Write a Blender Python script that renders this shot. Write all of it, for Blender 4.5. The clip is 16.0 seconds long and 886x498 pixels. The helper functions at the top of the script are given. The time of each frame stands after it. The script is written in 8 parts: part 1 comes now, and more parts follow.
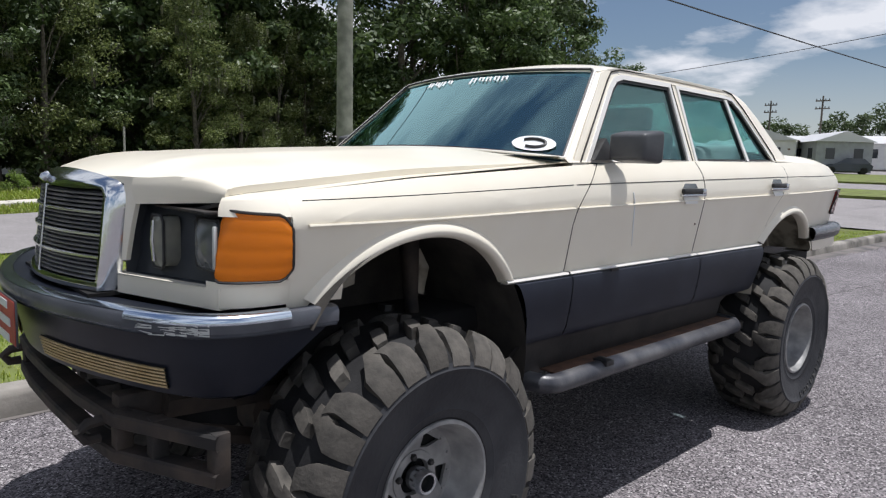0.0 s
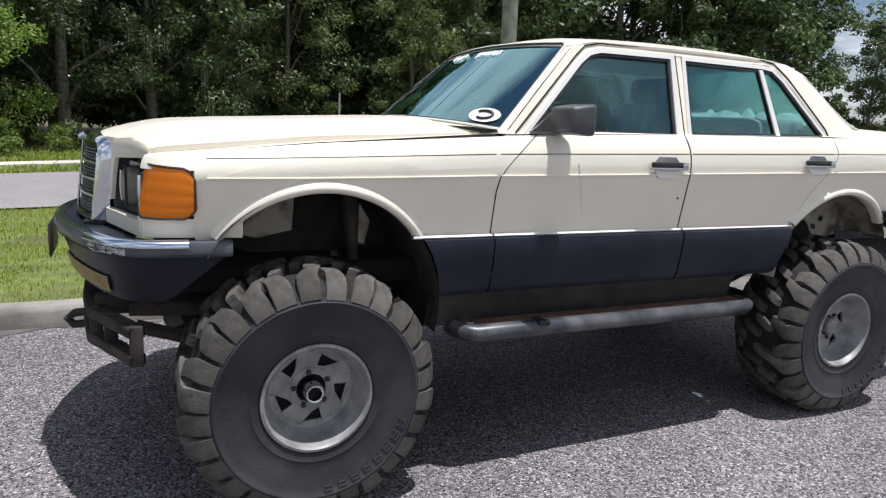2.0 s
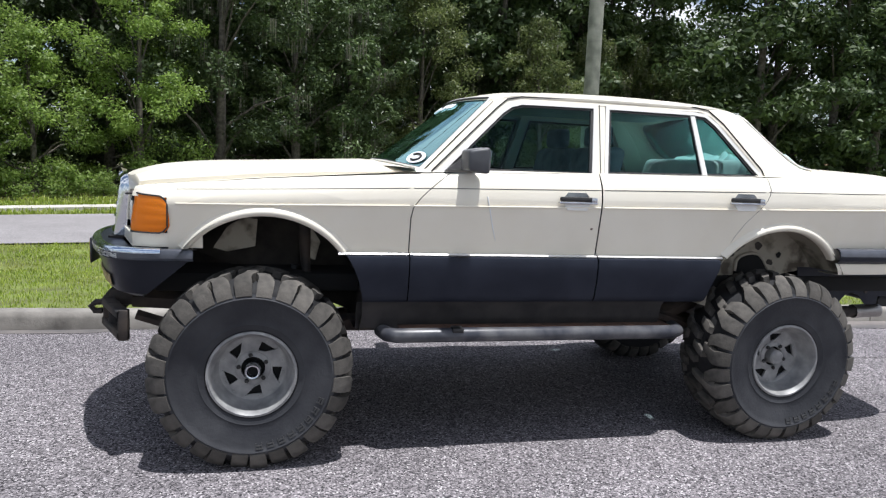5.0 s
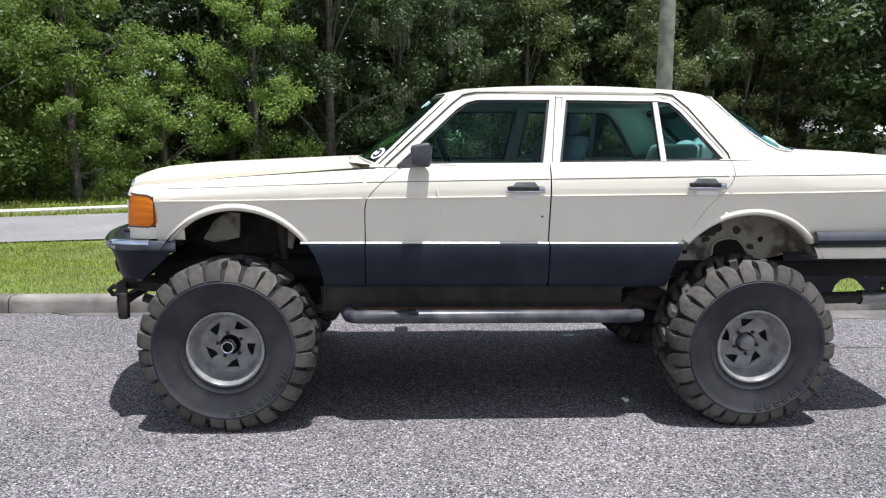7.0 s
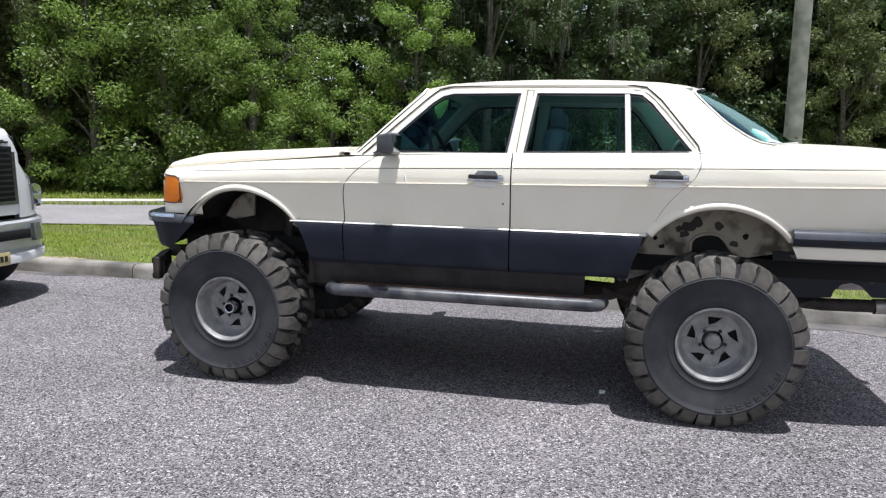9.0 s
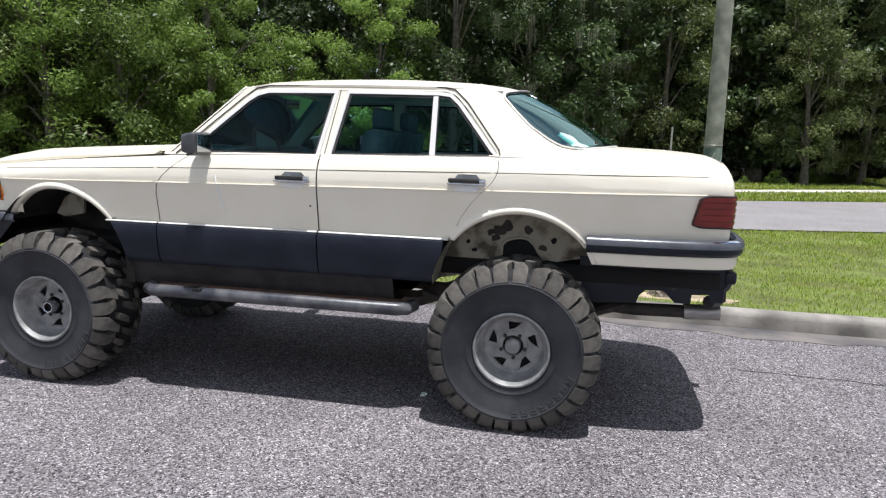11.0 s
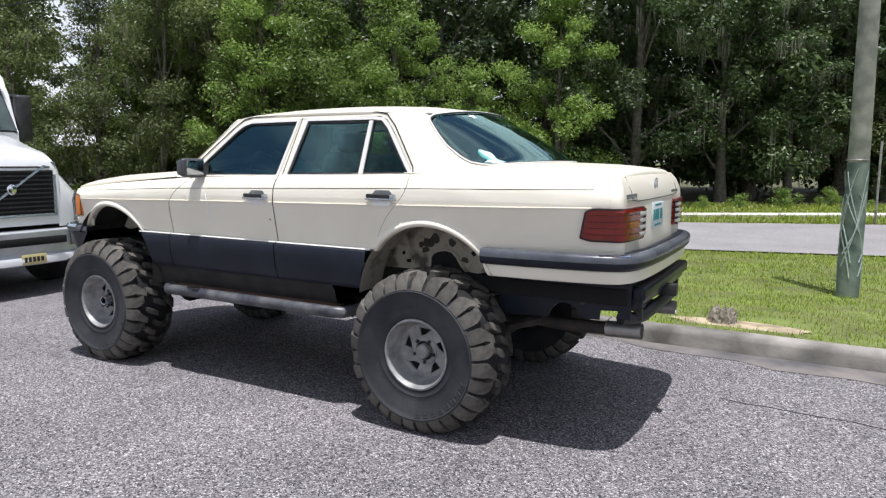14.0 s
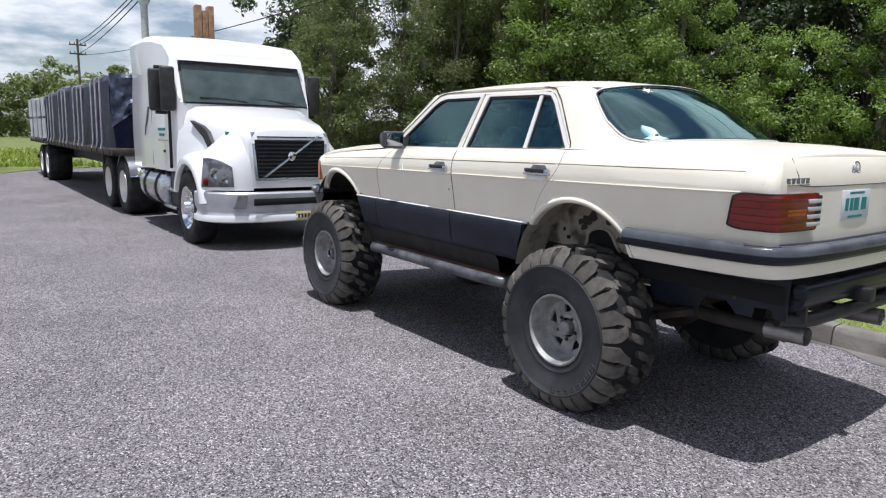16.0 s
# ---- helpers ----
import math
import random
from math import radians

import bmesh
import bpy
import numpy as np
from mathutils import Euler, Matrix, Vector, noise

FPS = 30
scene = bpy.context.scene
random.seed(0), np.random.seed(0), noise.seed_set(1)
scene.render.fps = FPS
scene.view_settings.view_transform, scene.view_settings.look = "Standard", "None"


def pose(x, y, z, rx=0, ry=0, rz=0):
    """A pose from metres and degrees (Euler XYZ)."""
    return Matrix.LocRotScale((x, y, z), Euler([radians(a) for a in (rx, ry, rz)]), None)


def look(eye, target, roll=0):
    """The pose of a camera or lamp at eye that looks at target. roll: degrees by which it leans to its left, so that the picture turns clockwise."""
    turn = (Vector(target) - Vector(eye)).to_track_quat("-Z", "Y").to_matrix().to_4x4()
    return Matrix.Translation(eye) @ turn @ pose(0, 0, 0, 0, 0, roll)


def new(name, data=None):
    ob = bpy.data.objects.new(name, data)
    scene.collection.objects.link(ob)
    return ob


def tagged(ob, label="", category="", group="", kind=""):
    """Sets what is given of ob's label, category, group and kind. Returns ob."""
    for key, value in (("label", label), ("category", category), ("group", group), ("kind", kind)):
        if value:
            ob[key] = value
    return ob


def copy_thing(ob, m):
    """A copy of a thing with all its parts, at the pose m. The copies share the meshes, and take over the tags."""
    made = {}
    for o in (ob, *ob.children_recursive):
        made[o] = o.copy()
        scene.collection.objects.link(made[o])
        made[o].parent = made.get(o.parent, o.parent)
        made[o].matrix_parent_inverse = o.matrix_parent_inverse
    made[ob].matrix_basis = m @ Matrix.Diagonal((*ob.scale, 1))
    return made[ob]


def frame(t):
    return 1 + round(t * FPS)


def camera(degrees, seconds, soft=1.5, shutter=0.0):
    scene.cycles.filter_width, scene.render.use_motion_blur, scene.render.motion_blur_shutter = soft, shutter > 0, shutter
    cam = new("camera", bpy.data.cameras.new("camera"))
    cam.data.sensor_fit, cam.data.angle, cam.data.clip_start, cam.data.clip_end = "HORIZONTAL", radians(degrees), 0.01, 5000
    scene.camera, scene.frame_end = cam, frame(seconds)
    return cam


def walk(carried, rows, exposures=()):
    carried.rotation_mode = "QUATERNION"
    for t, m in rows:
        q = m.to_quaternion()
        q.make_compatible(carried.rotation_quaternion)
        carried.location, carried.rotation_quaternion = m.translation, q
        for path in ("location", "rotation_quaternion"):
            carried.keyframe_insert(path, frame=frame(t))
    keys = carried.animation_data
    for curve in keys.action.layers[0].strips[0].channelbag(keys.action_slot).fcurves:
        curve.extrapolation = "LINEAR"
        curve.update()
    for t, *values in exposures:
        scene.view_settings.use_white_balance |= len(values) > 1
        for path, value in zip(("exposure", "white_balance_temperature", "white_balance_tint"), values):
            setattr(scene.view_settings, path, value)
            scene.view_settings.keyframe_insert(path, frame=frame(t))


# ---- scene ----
cam = camera(66.3, 16.0, soft=1.25)
PATH = [
    (0, (-1.332, -1.479, 1.443), (0.033, -0.039, 1.189), 1.80),
    (0.5, (-1.087, -1.775, 1.456), (0.189, -0.292, 1.042), 2.35),
    (1, (-0.953, -2.016, 1.487), (0.018, -0.312, 1.092), 2.40),
    (1.5, (-0.783, -2.124, 1.487), (0.153, -0.392, 1.134), 3.90),
    (2, (-0.605, -2.392, 1.503), (0.229, -0.614, 1.127), 2.79),
    (2.5, (-0.438, -2.662, 1.519), (0.230, -0.819, 1.122), 0.27),
    (3, (-0.269, -2.824, 1.504), (0.393, -0.964, 1.186), 1.64),
    (3.5, (-0.126, -3.056, 1.475), (0.427, -1.153, 1.203), 2.33),
    (6, (0.557, -3.495, 1.552), (0.870, -1.538, 1.284), 2.40),
    (6.5, (0.847, -3.667, 1.560), (0.901, -1.692, 1.251), -1.14),
    (7, (1.019, -3.693, 1.567), (1.107, -1.717, 1.270), 0.43),
    (7.5, (1.368, -3.799, 1.548), (1.433, -1.820, 1.263), 1.28),
    (8, (1.762, -3.817, 1.520), (1.486, -1.854, 1.250), -0.58),
    (8.5, (2.014, -3.810, 1.499), (1.788, -1.838, 1.258), 1.87),
    (9, (2.245, -3.895, 1.504), (1.821, -1.963, 1.211), 1.04),
    (9.5, (2.445, -3.852, 1.539), (1.951, -1.930, 1.294), 2.60),
    (10, (2.696, -3.732, 1.603), (2.345, -1.790, 1.280), 1.71),
    (12.5, (3.982, -3.585, 1.571), (3.538, -1.660, 1.257), 1.71),
    (13, (4.216, -3.545, 1.571), (3.831, -1.615, 1.214), 2.75),
    (13.5, (4.602, -3.494, 1.591), (4.026, -1.601, 1.296), 1.89),
    (14, (4.943, -3.316, 1.579), (3.968, -1.589, 1.322), 0.26),
    (14.5, (5.252, -3.117, 1.606), (4.109, -1.506, 1.293), -0.06),
    (15, (5.495, -2.957, 1.676), (4.093, -1.605, 1.222), -3.30),
    (15.5, (5.508, -2.893, 1.629), (3.915, -1.759, 1.211), -0.14),
    (16, (5.601, -2.871, 1.576), (4.016, -1.699, 1.242), 1.24),
]
walk(cam, [(t, look(eye, target, roll)) for t, eye, target, roll in PATH],
     exposures=[(0.0, 0.06, 6250, 12), (1.5, 0.19, 6230, 12), (3.5, 0.34, 6180, 11), (7.0, 0.50, 6120, 11), (10.0, 0.42, 6180, 11), (13.0, 0.38, 6300, 11), (15.0, 0.46, 6100, 12), (16.0, 0.28, 6100, 12)])

# ---- light ----
SUN_EL, SUN_AZ = radians(81.3), radians(142)   # azimuth from +y towards +x
world = bpy.data.worlds.new("sky")
scene.world = world
world.use_nodes = True
wn, wl = world.node_tree.nodes, world.node_tree.links
bg = wn["Background"]
sky = wn.new("ShaderNodeTexSky")
sky.sky_type = "NISHITA"
sky.sun_disc = False
sky.sun_elevation, sky.sun_rotation = SUN_EL, SUN_AZ
sky.air_density, sky.dust_density, sky.ozone_density = 1.0, 1.0, 1.2
tc = wn.new("ShaderNodeTexCoord")
sep = wn.new("ShaderNodeSeparateXYZ")
wl.new(tc.outputs["Generated"], sep.inputs[0])
# clouds on a flat layer overhead
lift = wn.new("ShaderNodeMath"); lift.operation = "ADD"; lift.inputs[1].default_value = 0.18
wl.new(sep.outputs["Z"], lift.inputs[0])
clampz = wn.new("ShaderNodeMath"); clampz.operation = "MAXIMUM"; clampz.inputs[1].default_value = 0.05
wl.new(lift.outputs[0], clampz.inputs[0])
div = wn.new("ShaderNodeVectorMath"); div.operation = "DIVIDE"
comb = wn.new("ShaderNodeCombineXYZ")
for k in range(3):
    wl.new(clampz.outputs[0], comb.inputs[k])
wl.new(tc.outputs["Generated"], div.inputs[0])
wl.new(comb.outputs[0], div.inputs[1])
cn = wn.new("ShaderNodeTexNoise")
cn.inputs["Scale"].default_value, cn.inputs["Detail"].default_value, cn.inputs["Roughness"].default_value = 1.3, 7.0, 0.55
wl.new(div.outputs[0], cn.inputs["Vector"])
cr = wn.new("ShaderNodeValToRGB")
cr.color_ramp.elements[0].position, cr.color_ramp.elements[1].position = 0.44, 0.57
wl.new(cn.outputs["Fac"], cr.inputs[0])
# bright haze low over the horizon
haze = wn.new("ShaderNodeMapRange")
haze.inputs[1].default_value, haze.inputs[2].default_value = 0.0, 0.16
haze.inputs[3].default_value, haze.inputs[4].default_value = 0.40, 0.0
wl.new(sep.outputs["Z"], haze.inputs[0])
most = wn.new("ShaderNodeMath"); most.operation = "MAXIMUM"
wl.new(cr.outputs[0], most.inputs[0]); wl.new(haze.outputs[0], most.inputs[1])
cloud = wn.new("ShaderNodeMixRGB")
wl.new(most.outputs[0], cloud.inputs[0])
wl.new(sky.outputs[0], cloud.inputs[1])
cloud.inputs[2].default_value = (10.6, 10.8, 11.2, 1)
wl.new(cloud.outputs[0], bg.inputs[0])
bg.inputs[1].default_value = 0.072

sun = new("sun", bpy.data.lights.new("sun", "SUN"))
sun.data.energy, sun.data.angle, sun.data.color = 4.6, radians(0.53), (1.0, 0.975, 0.94)
sun.matrix_world = look((0, 0, 60), Vector((0, 0, 60)) - Vector((math.sin(SUN_AZ) * math.cos(SUN_EL), math.cos(SUN_AZ) * math.cos(SUN_EL), math.sin(SUN_EL))))


# ---- materials ----
def material(name, color, rough=0.6, metal=0.0, color2=None, scale=8.0, detail=6.0, bump=0.0, bump_scale=60.0, coat=0.0, spec=0.5, per_object=0.0, lo=0.35, hi=0.65, island=0.0):
    """Principled surface whose colour wanders between two tones, with fine relief."""
    m = bpy.data.materials.new(name)
    m.use_nodes = True
    n, l = m.node_tree.nodes, m.node_tree.links
    p = n["Principled BSDF"]
    p.inputs["Roughness"].default_value, p.inputs["Metallic"].default_value = rough, metal
    p.inputs["Coat Weight"].default_value, p.inputs["Coat Roughness"].default_value = coat, 0.08
    p.inputs["Specular IOR Level"].default_value = spec
    co = n.new("ShaderNodeTexCoord")
    out = None
    if color2:
        t = n.new("ShaderNodeTexNoise")
        t.inputs["Scale"].default_value, t.inputs["Detail"].default_value = scale, detail
        l.new(co.outputs["Object"], t.inputs["Vector"])
        r = n.new("ShaderNodeValToRGB")
        r.color_ramp.elements[0].position, r.color_ramp.elements[1].position = lo, hi
        r.color_ramp.elements[0].color, r.color_ramp.elements[1].color = (*color, 1), (*color2, 1)
        l.new(t.outputs["Fac"], r.inputs[0])
        out = r.outputs[0]
    if per_object or island:
        info = n.new("ShaderNodeNewGeometry" if island else "ShaderNodeObjectInfo")
        hs = n.new("ShaderNodeHueSaturation")
        mr = n.new("ShaderNodeMapRange")
        amount = island or per_object
        mr.inputs[3].default_value, mr.inputs[4].default_value = 1 - amount, 1 + amount
        l.new(info.outputs["Random Per Island" if island else "Random"], mr.inputs[0])
        l.new(mr.outputs[0], hs.inputs["Value"])
        if out:
            l.new(out, hs.inputs["Color"])
        else:
            hs.inputs["Color"].default_value = (*color, 1)
        out = hs.outputs[0]
    if out:
        l.new(out, p.inputs["Base Color"])
    else:
        p.inputs["Base Color"].default_value = (*color, 1)
    if bump:
        t = n.new("ShaderNodeTexNoise")
        t.inputs["Scale"].default_value, t.inputs["Detail"].default_value = bump_scale, 4
        l.new(co.outputs["Object"], t.inputs["Vector"])
        b = n.new("ShaderNodeBump")
        b.inputs["Strength"].default_value, b.inputs["Distance"].default_value = bump, 0.01
        l.new(t.outputs["Fac"], b.inputs["Height"])
        l.new(b.outputs[0], p.inputs["Normal"])
    return m


def asphalt_material(name, dark, light, chip=95.0, spread=0.5):
    """Worn asphalt: stone chips in grey, mauve and buff in a darker binder, with large faded patches."""
    m = bpy.data.materials.new(name)
    m.use_nodes = True
    n, l = m.node_tree.nodes, m.node_tree.links
    p = n["Principled BSDF"]
    p.inputs["Roughness"].default_value = 0.9
    p.inputs["Specular IOR Level"].default_value = 0.12
    co = n.new("ShaderNodeTexCoord")
    v = n.new("ShaderNodeTexVoronoi")
    v.inputs["Scale"].default_value = chip
    l.new(co.outputs["Object"], v.inputs["Vector"])
    sp = n.new("ShaderNodeSeparateColor")
    l.new(v.outputs["Color"], sp.inputs[0])
    r = n.new("ShaderNodeValToRGB")
    e = r.color_ramp.elements
    e[0].position, e[0].color = 0.0, (*dark, 1)
    e[1].position, e[1].color = 1.0, (*light, 1)
    for at, share in ((0.28, 0.16), (0.55, 0.30), (0.85, 0.46), (0.94, 0.68)) if chip > 80 else ((0.35, 0.22), (0.7, 0.42), (0.92, 0.60)):
        stop = e.new(at)
        stop.color = tuple(a + (b - a) * share * (0.95 if k == 1 else 1.0) for k, (a, b) in enumerate(zip(dark, light))) + (1,)
    l.new(sp.outputs[0], r.inputs[0])
    big = n.new("ShaderNodeTexNoise")
    big.inputs["Scale"].default_value, big.inputs["Detail"].default_value = 0.7, 7
    l.new(co.outputs["Object"], big.inputs["Vector"])
    br = n.new("ShaderNodeMapRange")
    br.inputs[1].default_value, br.inputs[2].default_value = 0.3, 0.7
    br.inputs[3].default_value, br.inputs[4].default_value = 1 - spread * 0.35, 1 + spread * 0.3
    l.new(big.outputs["Fac"], br.inputs[0])
    tint = n.new("ShaderNodeTexNoise")
    tint.inputs["Scale"].default_value = 9
    l.new(co.outputs["Object"], tint.inputs["Vector"])
    tr = n.new("ShaderNodeMapRange")
    tr.inputs[3].default_value, tr.inputs[4].default_value = 0.88, 1.12
    l.new(tint.outputs["Fac"], tr.inputs[0])
    mul = n.new("ShaderNodeMath"); mul.operation = "MULTIPLY"
    l.new(br.outputs[0], mul.inputs[0]); l.new(tr.outputs[0], mul.inputs[1])
    hs = n.new("ShaderNodeHueSaturation")
    l.new(mul.outputs[0], hs.inputs["Value"])
    l.new(r.outputs[0], hs.inputs["Color"])
    l.new(hs.outputs[0], p.inputs["Base Color"])
    b = n.new("ShaderNodeBump")
    b.inputs["Strength"].default_value, b.inputs["Distance"].default_value = 0.5, 0.006
    inv = n.new("ShaderNodeMath"); inv.operation = "SUBTRACT"; inv.inputs[0].default_value = 1.0
    l.new(v.outputs["Distance"], inv.inputs[1])
    l.new(inv.outputs[0], b.inputs["Height"])
    l.new(b.outputs[0], p.inputs["Normal"])
    return m


def glass_material(name, tint, strength=0.75, rough=0.0, base=0.06, ior=1.6, sheen=(0.56, 0.92, 0.96)):
    """Tinted car glass: darkened see-through layer under a mirror-like coat."""
    m = bpy.data.materials.new(name)
    m.use_nodes = True
    n, l = m.node_tree.nodes, m.node_tree.links
    n.remove(n["Principled BSDF"])
    tr = n.new("ShaderNodeBsdfTransparent"); tr.inputs[0].default_value = (*tint, 1)
    gl = n.new("ShaderNodeBsdfGlossy"); gl.inputs["Roughness"].default_value = rough
    gl.inputs["Color"].default_value = (*sheen, 1)
    fr = n.new("ShaderNodeFresnel"); fr.inputs[0].default_value = ior
    mx = n.new("ShaderNodeMixShader")
    k = n.new("ShaderNodeMath"); k.operation = "MULTIPLY_ADD"; k.inputs[1].default_value = strength
    k.inputs[2].default_value = base
    l.new(fr.outputs[0], k.inputs[0])
    l.new(k.outputs[0], mx.inputs[0])
    l.new(tr.outputs[0], mx.inputs[1]); l.new(gl.outputs[0], mx.inputs[2])
    l.new(mx.outputs[0], n["Material Output"].inputs[0])
    return m


def leaf_material(name, a, b, trans=0.35, dry=None):
    """Leaves: two greens from leaf to leaf, glossy above, some light coming through."""
    m = bpy.data.materials.new(name)
    m.use_nodes = True
    n, l = m.node_tree.nodes, m.node_tree.links
    p = n["Principled BSDF"]
    p.inputs["Roughness"].default_value = 0.5
    geo = n.new("ShaderNodeNewGeometry")
    info = n.new("ShaderNodeObjectInfo")
    r = n.new("ShaderNodeValToRGB")
    r.color_ramp.elements[0].color, r.color_ramp.elements[1].color = (*a, 1), (*b, 1)
    l.new(geo.outputs["Random Per Island"], r.inputs[0])
    tone = r.outputs[0]
    if dry:
        co = n.new("ShaderNodeTexCoord")
        t = n.new("ShaderNodeTexNoise")
        t.inputs["Scale"].default_value, t.inputs["Detail"].default_value = 1.1, 7
        l.new(co.outputs["Object"], t.inputs["Vector"])
        k = n.new("ShaderNodeMapRange")
        k.inputs[1].default_value, k.inputs[2].default_value = 0.46, 0.66
        k.inputs[4].default_value = 0.6
        l.new(t.outputs["Fac"], k.inputs[0])
        patch = n.new("ShaderNodeMixRGB")
        patch.inputs[2].default_value = (*dry, 1)
        l.new(k.outputs[0], patch.inputs[0]); l.new(tone, patch.inputs[1])
        tone = patch.outputs[0]
    hs = n.new("ShaderNodeHueSaturation")
    mr = n.new("ShaderNodeMapRange")
    mr.inputs[3].default_value, mr.inputs[4].default_value = 0.7, 1.25
    l.new(info.outputs["Random"], mr.inputs[0])
    l.new(mr.outputs[0], hs.inputs["Value"]); l.new(tone, hs.inputs["Color"])
    l.new(hs.outputs[0], p.inputs["Base Color"])
    tl = n.new("ShaderNodeBsdfTranslucent")
    l.new(hs.outputs[0], tl.inputs[0])
    mx = n.new("ShaderNodeMixShader"); mx.inputs[0].default_value = trans
    l.new(p.outputs[0], mx.inputs[1]); l.new(tl.outputs[0], mx.inputs[2])
    l.new(mx.outputs[0], n["Material Output"].inputs[0])
    return m


CREAM = material("cream_paint", (0.75, 0.695, 0.575), 0.38, 0, (0.79, 0.74, 0.625), 3.0, 8, 0.03, 25, coat=0.35)
CLAD = material("dark_blue_grey_plastic", (0.013, 0.016, 0.026), 0.45, 0, (0.022, 0.026, 0.039), 5.0, 8, 0.08, 300, spec=0.22)
FADED = material("sun_faded_plastic", (0.045, 0.047, 0.052), 0.45, 0, (0.075, 0.077, 0.082), 8, 8, 0.08, 200)
BUMPER = material("glossy_dark_plastic", (0.007, 0.009, 0.016), 0.32, 0, (0.015, 0.018, 0.027), 4.0, 9, 0.06, 200, spec=0.25)
STEP = material("worn_step_paint", (0.03, 0.032, 0.042), 0.36, 0, (0.13, 0.128, 0.13), 7.0, 9, 0.1, 150, spec=0.5)
RUBBER = material("dusty_rubber", (0.010, 0.010, 0.011), 0.7, 0, (0.026, 0.026, 0.027), 5.0, 8, 0.15, 90, spec=0.22)
RUBBER_WORN = material("worn_tread_rubber", (0.028, 0.027, 0.025), 0.85, 0, (0.135, 0.123, 0.107), 9.0, 9, 0.3, 60, lo=0.36, hi=0.72, per_object=0.3, spec=0.3)
RUBBER_DUSTY = material("dusty_outer_sidewall", (0.025, 0.026, 0.030), 0.6, 0, (0.054, 0.055, 0.059), 4.0, 9, 0.2, 70, spec=0.25)
LETTER_RUBBER = material("raised_rubber", (0.020, 0.020, 0.021), 0.6, 0, (0.04, 0.04, 0.04), 9)
RIM = material("dull_alloy", (0.20, 0.20, 0.20), 0.5, 0.2, (0.34, 0.335, 0.325), 14, 8, 0.08, 60)
BLACK = material("black_metal", (0.012, 0.012, 0.013), 0.5, 0.0, (0.03, 0.028, 0.027), 10, 6, 0.1, 60)
RUSTY = material("dirty_black_steel", (0.016, 0.015, 0.015), 0.75, 0.1, (0.06, 0.045, 0.035), 9, 8, 0.2, 40)
# near-black paint standing in for deep shade in openings and underneath
VOID = material("shade_black", (0.006, 0.006, 0.006), 0.95)
CHROME = material("chrome", (0.75, 0.76, 0.78), 0.08, 1.0)
CHROME_SHELL = material("weathered_chrome", (0.66, 0.69, 0.73), 0.12, 1.0, (0.76, 0.78, 0.8), 9, 6, 0.04, 30)
SLAT = material("dull_grille_slat", (0.10, 0.10, 0.105), 0.5, 0.1, (0.17, 0.168, 0.165), 12)
POD = material("grey_lamp_housing", (0.025, 0.029, 0.036), 0.4, 0, (0.045, 0.05, 0.058), 6, 8, 0.05, 60)
BAND = material("faded_bumper_band", (0.050, 0.054, 0.066), 0.26, 0, (0.085, 0.09, 0.105), 6, 9, 0.06, 120)
LAMP_FOG = material("yellowed_fog_lens", (0.17, 0.17, 0.145), 0.25, 0.1, (0.24, 0.235, 0.19), 14, coat=0.4)
# blue in this metal's colour stands in for reflected sky
CHROME_BRUSHED = material("sky_tinted_weathered_metal", (0.60, 0.67, 0.76), 0.18, 1.0, (0.66, 0.74, 0.84), 9)
CHROME_DULL = material("scuffed_chrome", (0.5, 0.52, 0.56), 0.22, 1.0, (0.62, 0.64, 0.67), 12)
# mirror colour dimmed to stand in for dark trees reflected in it
MIRROR = material("dim_mirror", (0.34, 0.36, 0.38), 0.06, 1.0)
TRIM_W = material("pale_trim", (0.72, 0.70, 0.66), 0.35, 0.2)
SEAM = material("panel_gap", (0.02, 0.018, 0.016), 0.9)
AMBER = material("amber_lens", (0.66, 0.165, 0.003), 0.3, 0, (0.74, 0.20, 0.005), 2.5, coat=0.15, spec=0.3)
RED_LENS = material("red_lens", (0.13, 0.006, 0.005), 0.2, 0, (0.21, 0.014, 0.008), 12, coat=0.3)
ORANGE_LENS = material("orange_lens", (0.42, 0.060, 0.012), 0.2, 0, (0.52, 0.085, 0.016), 12, coat=0.3)
LAMP_GREY = material("dull_headlamp_glass", (0.10, 0.105, 0.11), 0.25, 0.2, (0.20, 0.21, 0.21), 9, coat=0.5)
LAMP_PALE = material("clouded_lens", (0.42, 0.43, 0.42), 0.3, 0.0, (0.55, 0.56, 0.54), 15, coat=0.5)
GLASS = glass_material("tinted_glass", (0.78, 0.91, 0.91), 0.33, base=0.0, ior=1.42, sheen=(0.60, 0.74, 0.74))
GLASS_SCREEN = glass_material("windscreen_glass", (0.80, 0.93, 0.95), 1.2, base=0.24)
GLASS_REAR = glass_material("rear_window_glass", (0.86, 0.97, 0.97), 1.0, base=0.20, sheen=(0.60, 0.92, 0.88))
INTERIOR = material("dark_cloth", (0.06, 0.085, 0.10), 0.9, 0, (0.12, 0.155, 0.17), 12)
HEADLINER = material("grey_headlining", (0.34, 0.38, 0.37), 0.95, 0, (0.42, 0.46, 0.45), 10)
PALE_CLOTH = material("sun_bleached_trim", (0.40, 0.45, 0.44), 0.9, 0, (0.55, 0.6, 0.58), 6)
SHEET = material("crumpled_pale_sheet", (0.40, 0.50, 0.49), 0.7, 0, (0.52, 0.62, 0.60), 9, 8, 0.3, 20)
WHITE_MARK = material("white_marker", (0.75, 0.76, 0.76), 0.8)
BODYSHELL = material("bare_inner_wing", (0.09, 0.075, 0.055), 0.85, 0, (0.36, 0.325, 0.26), 8, 10, 0.2, 30, lo=0.36, hi=0.52)
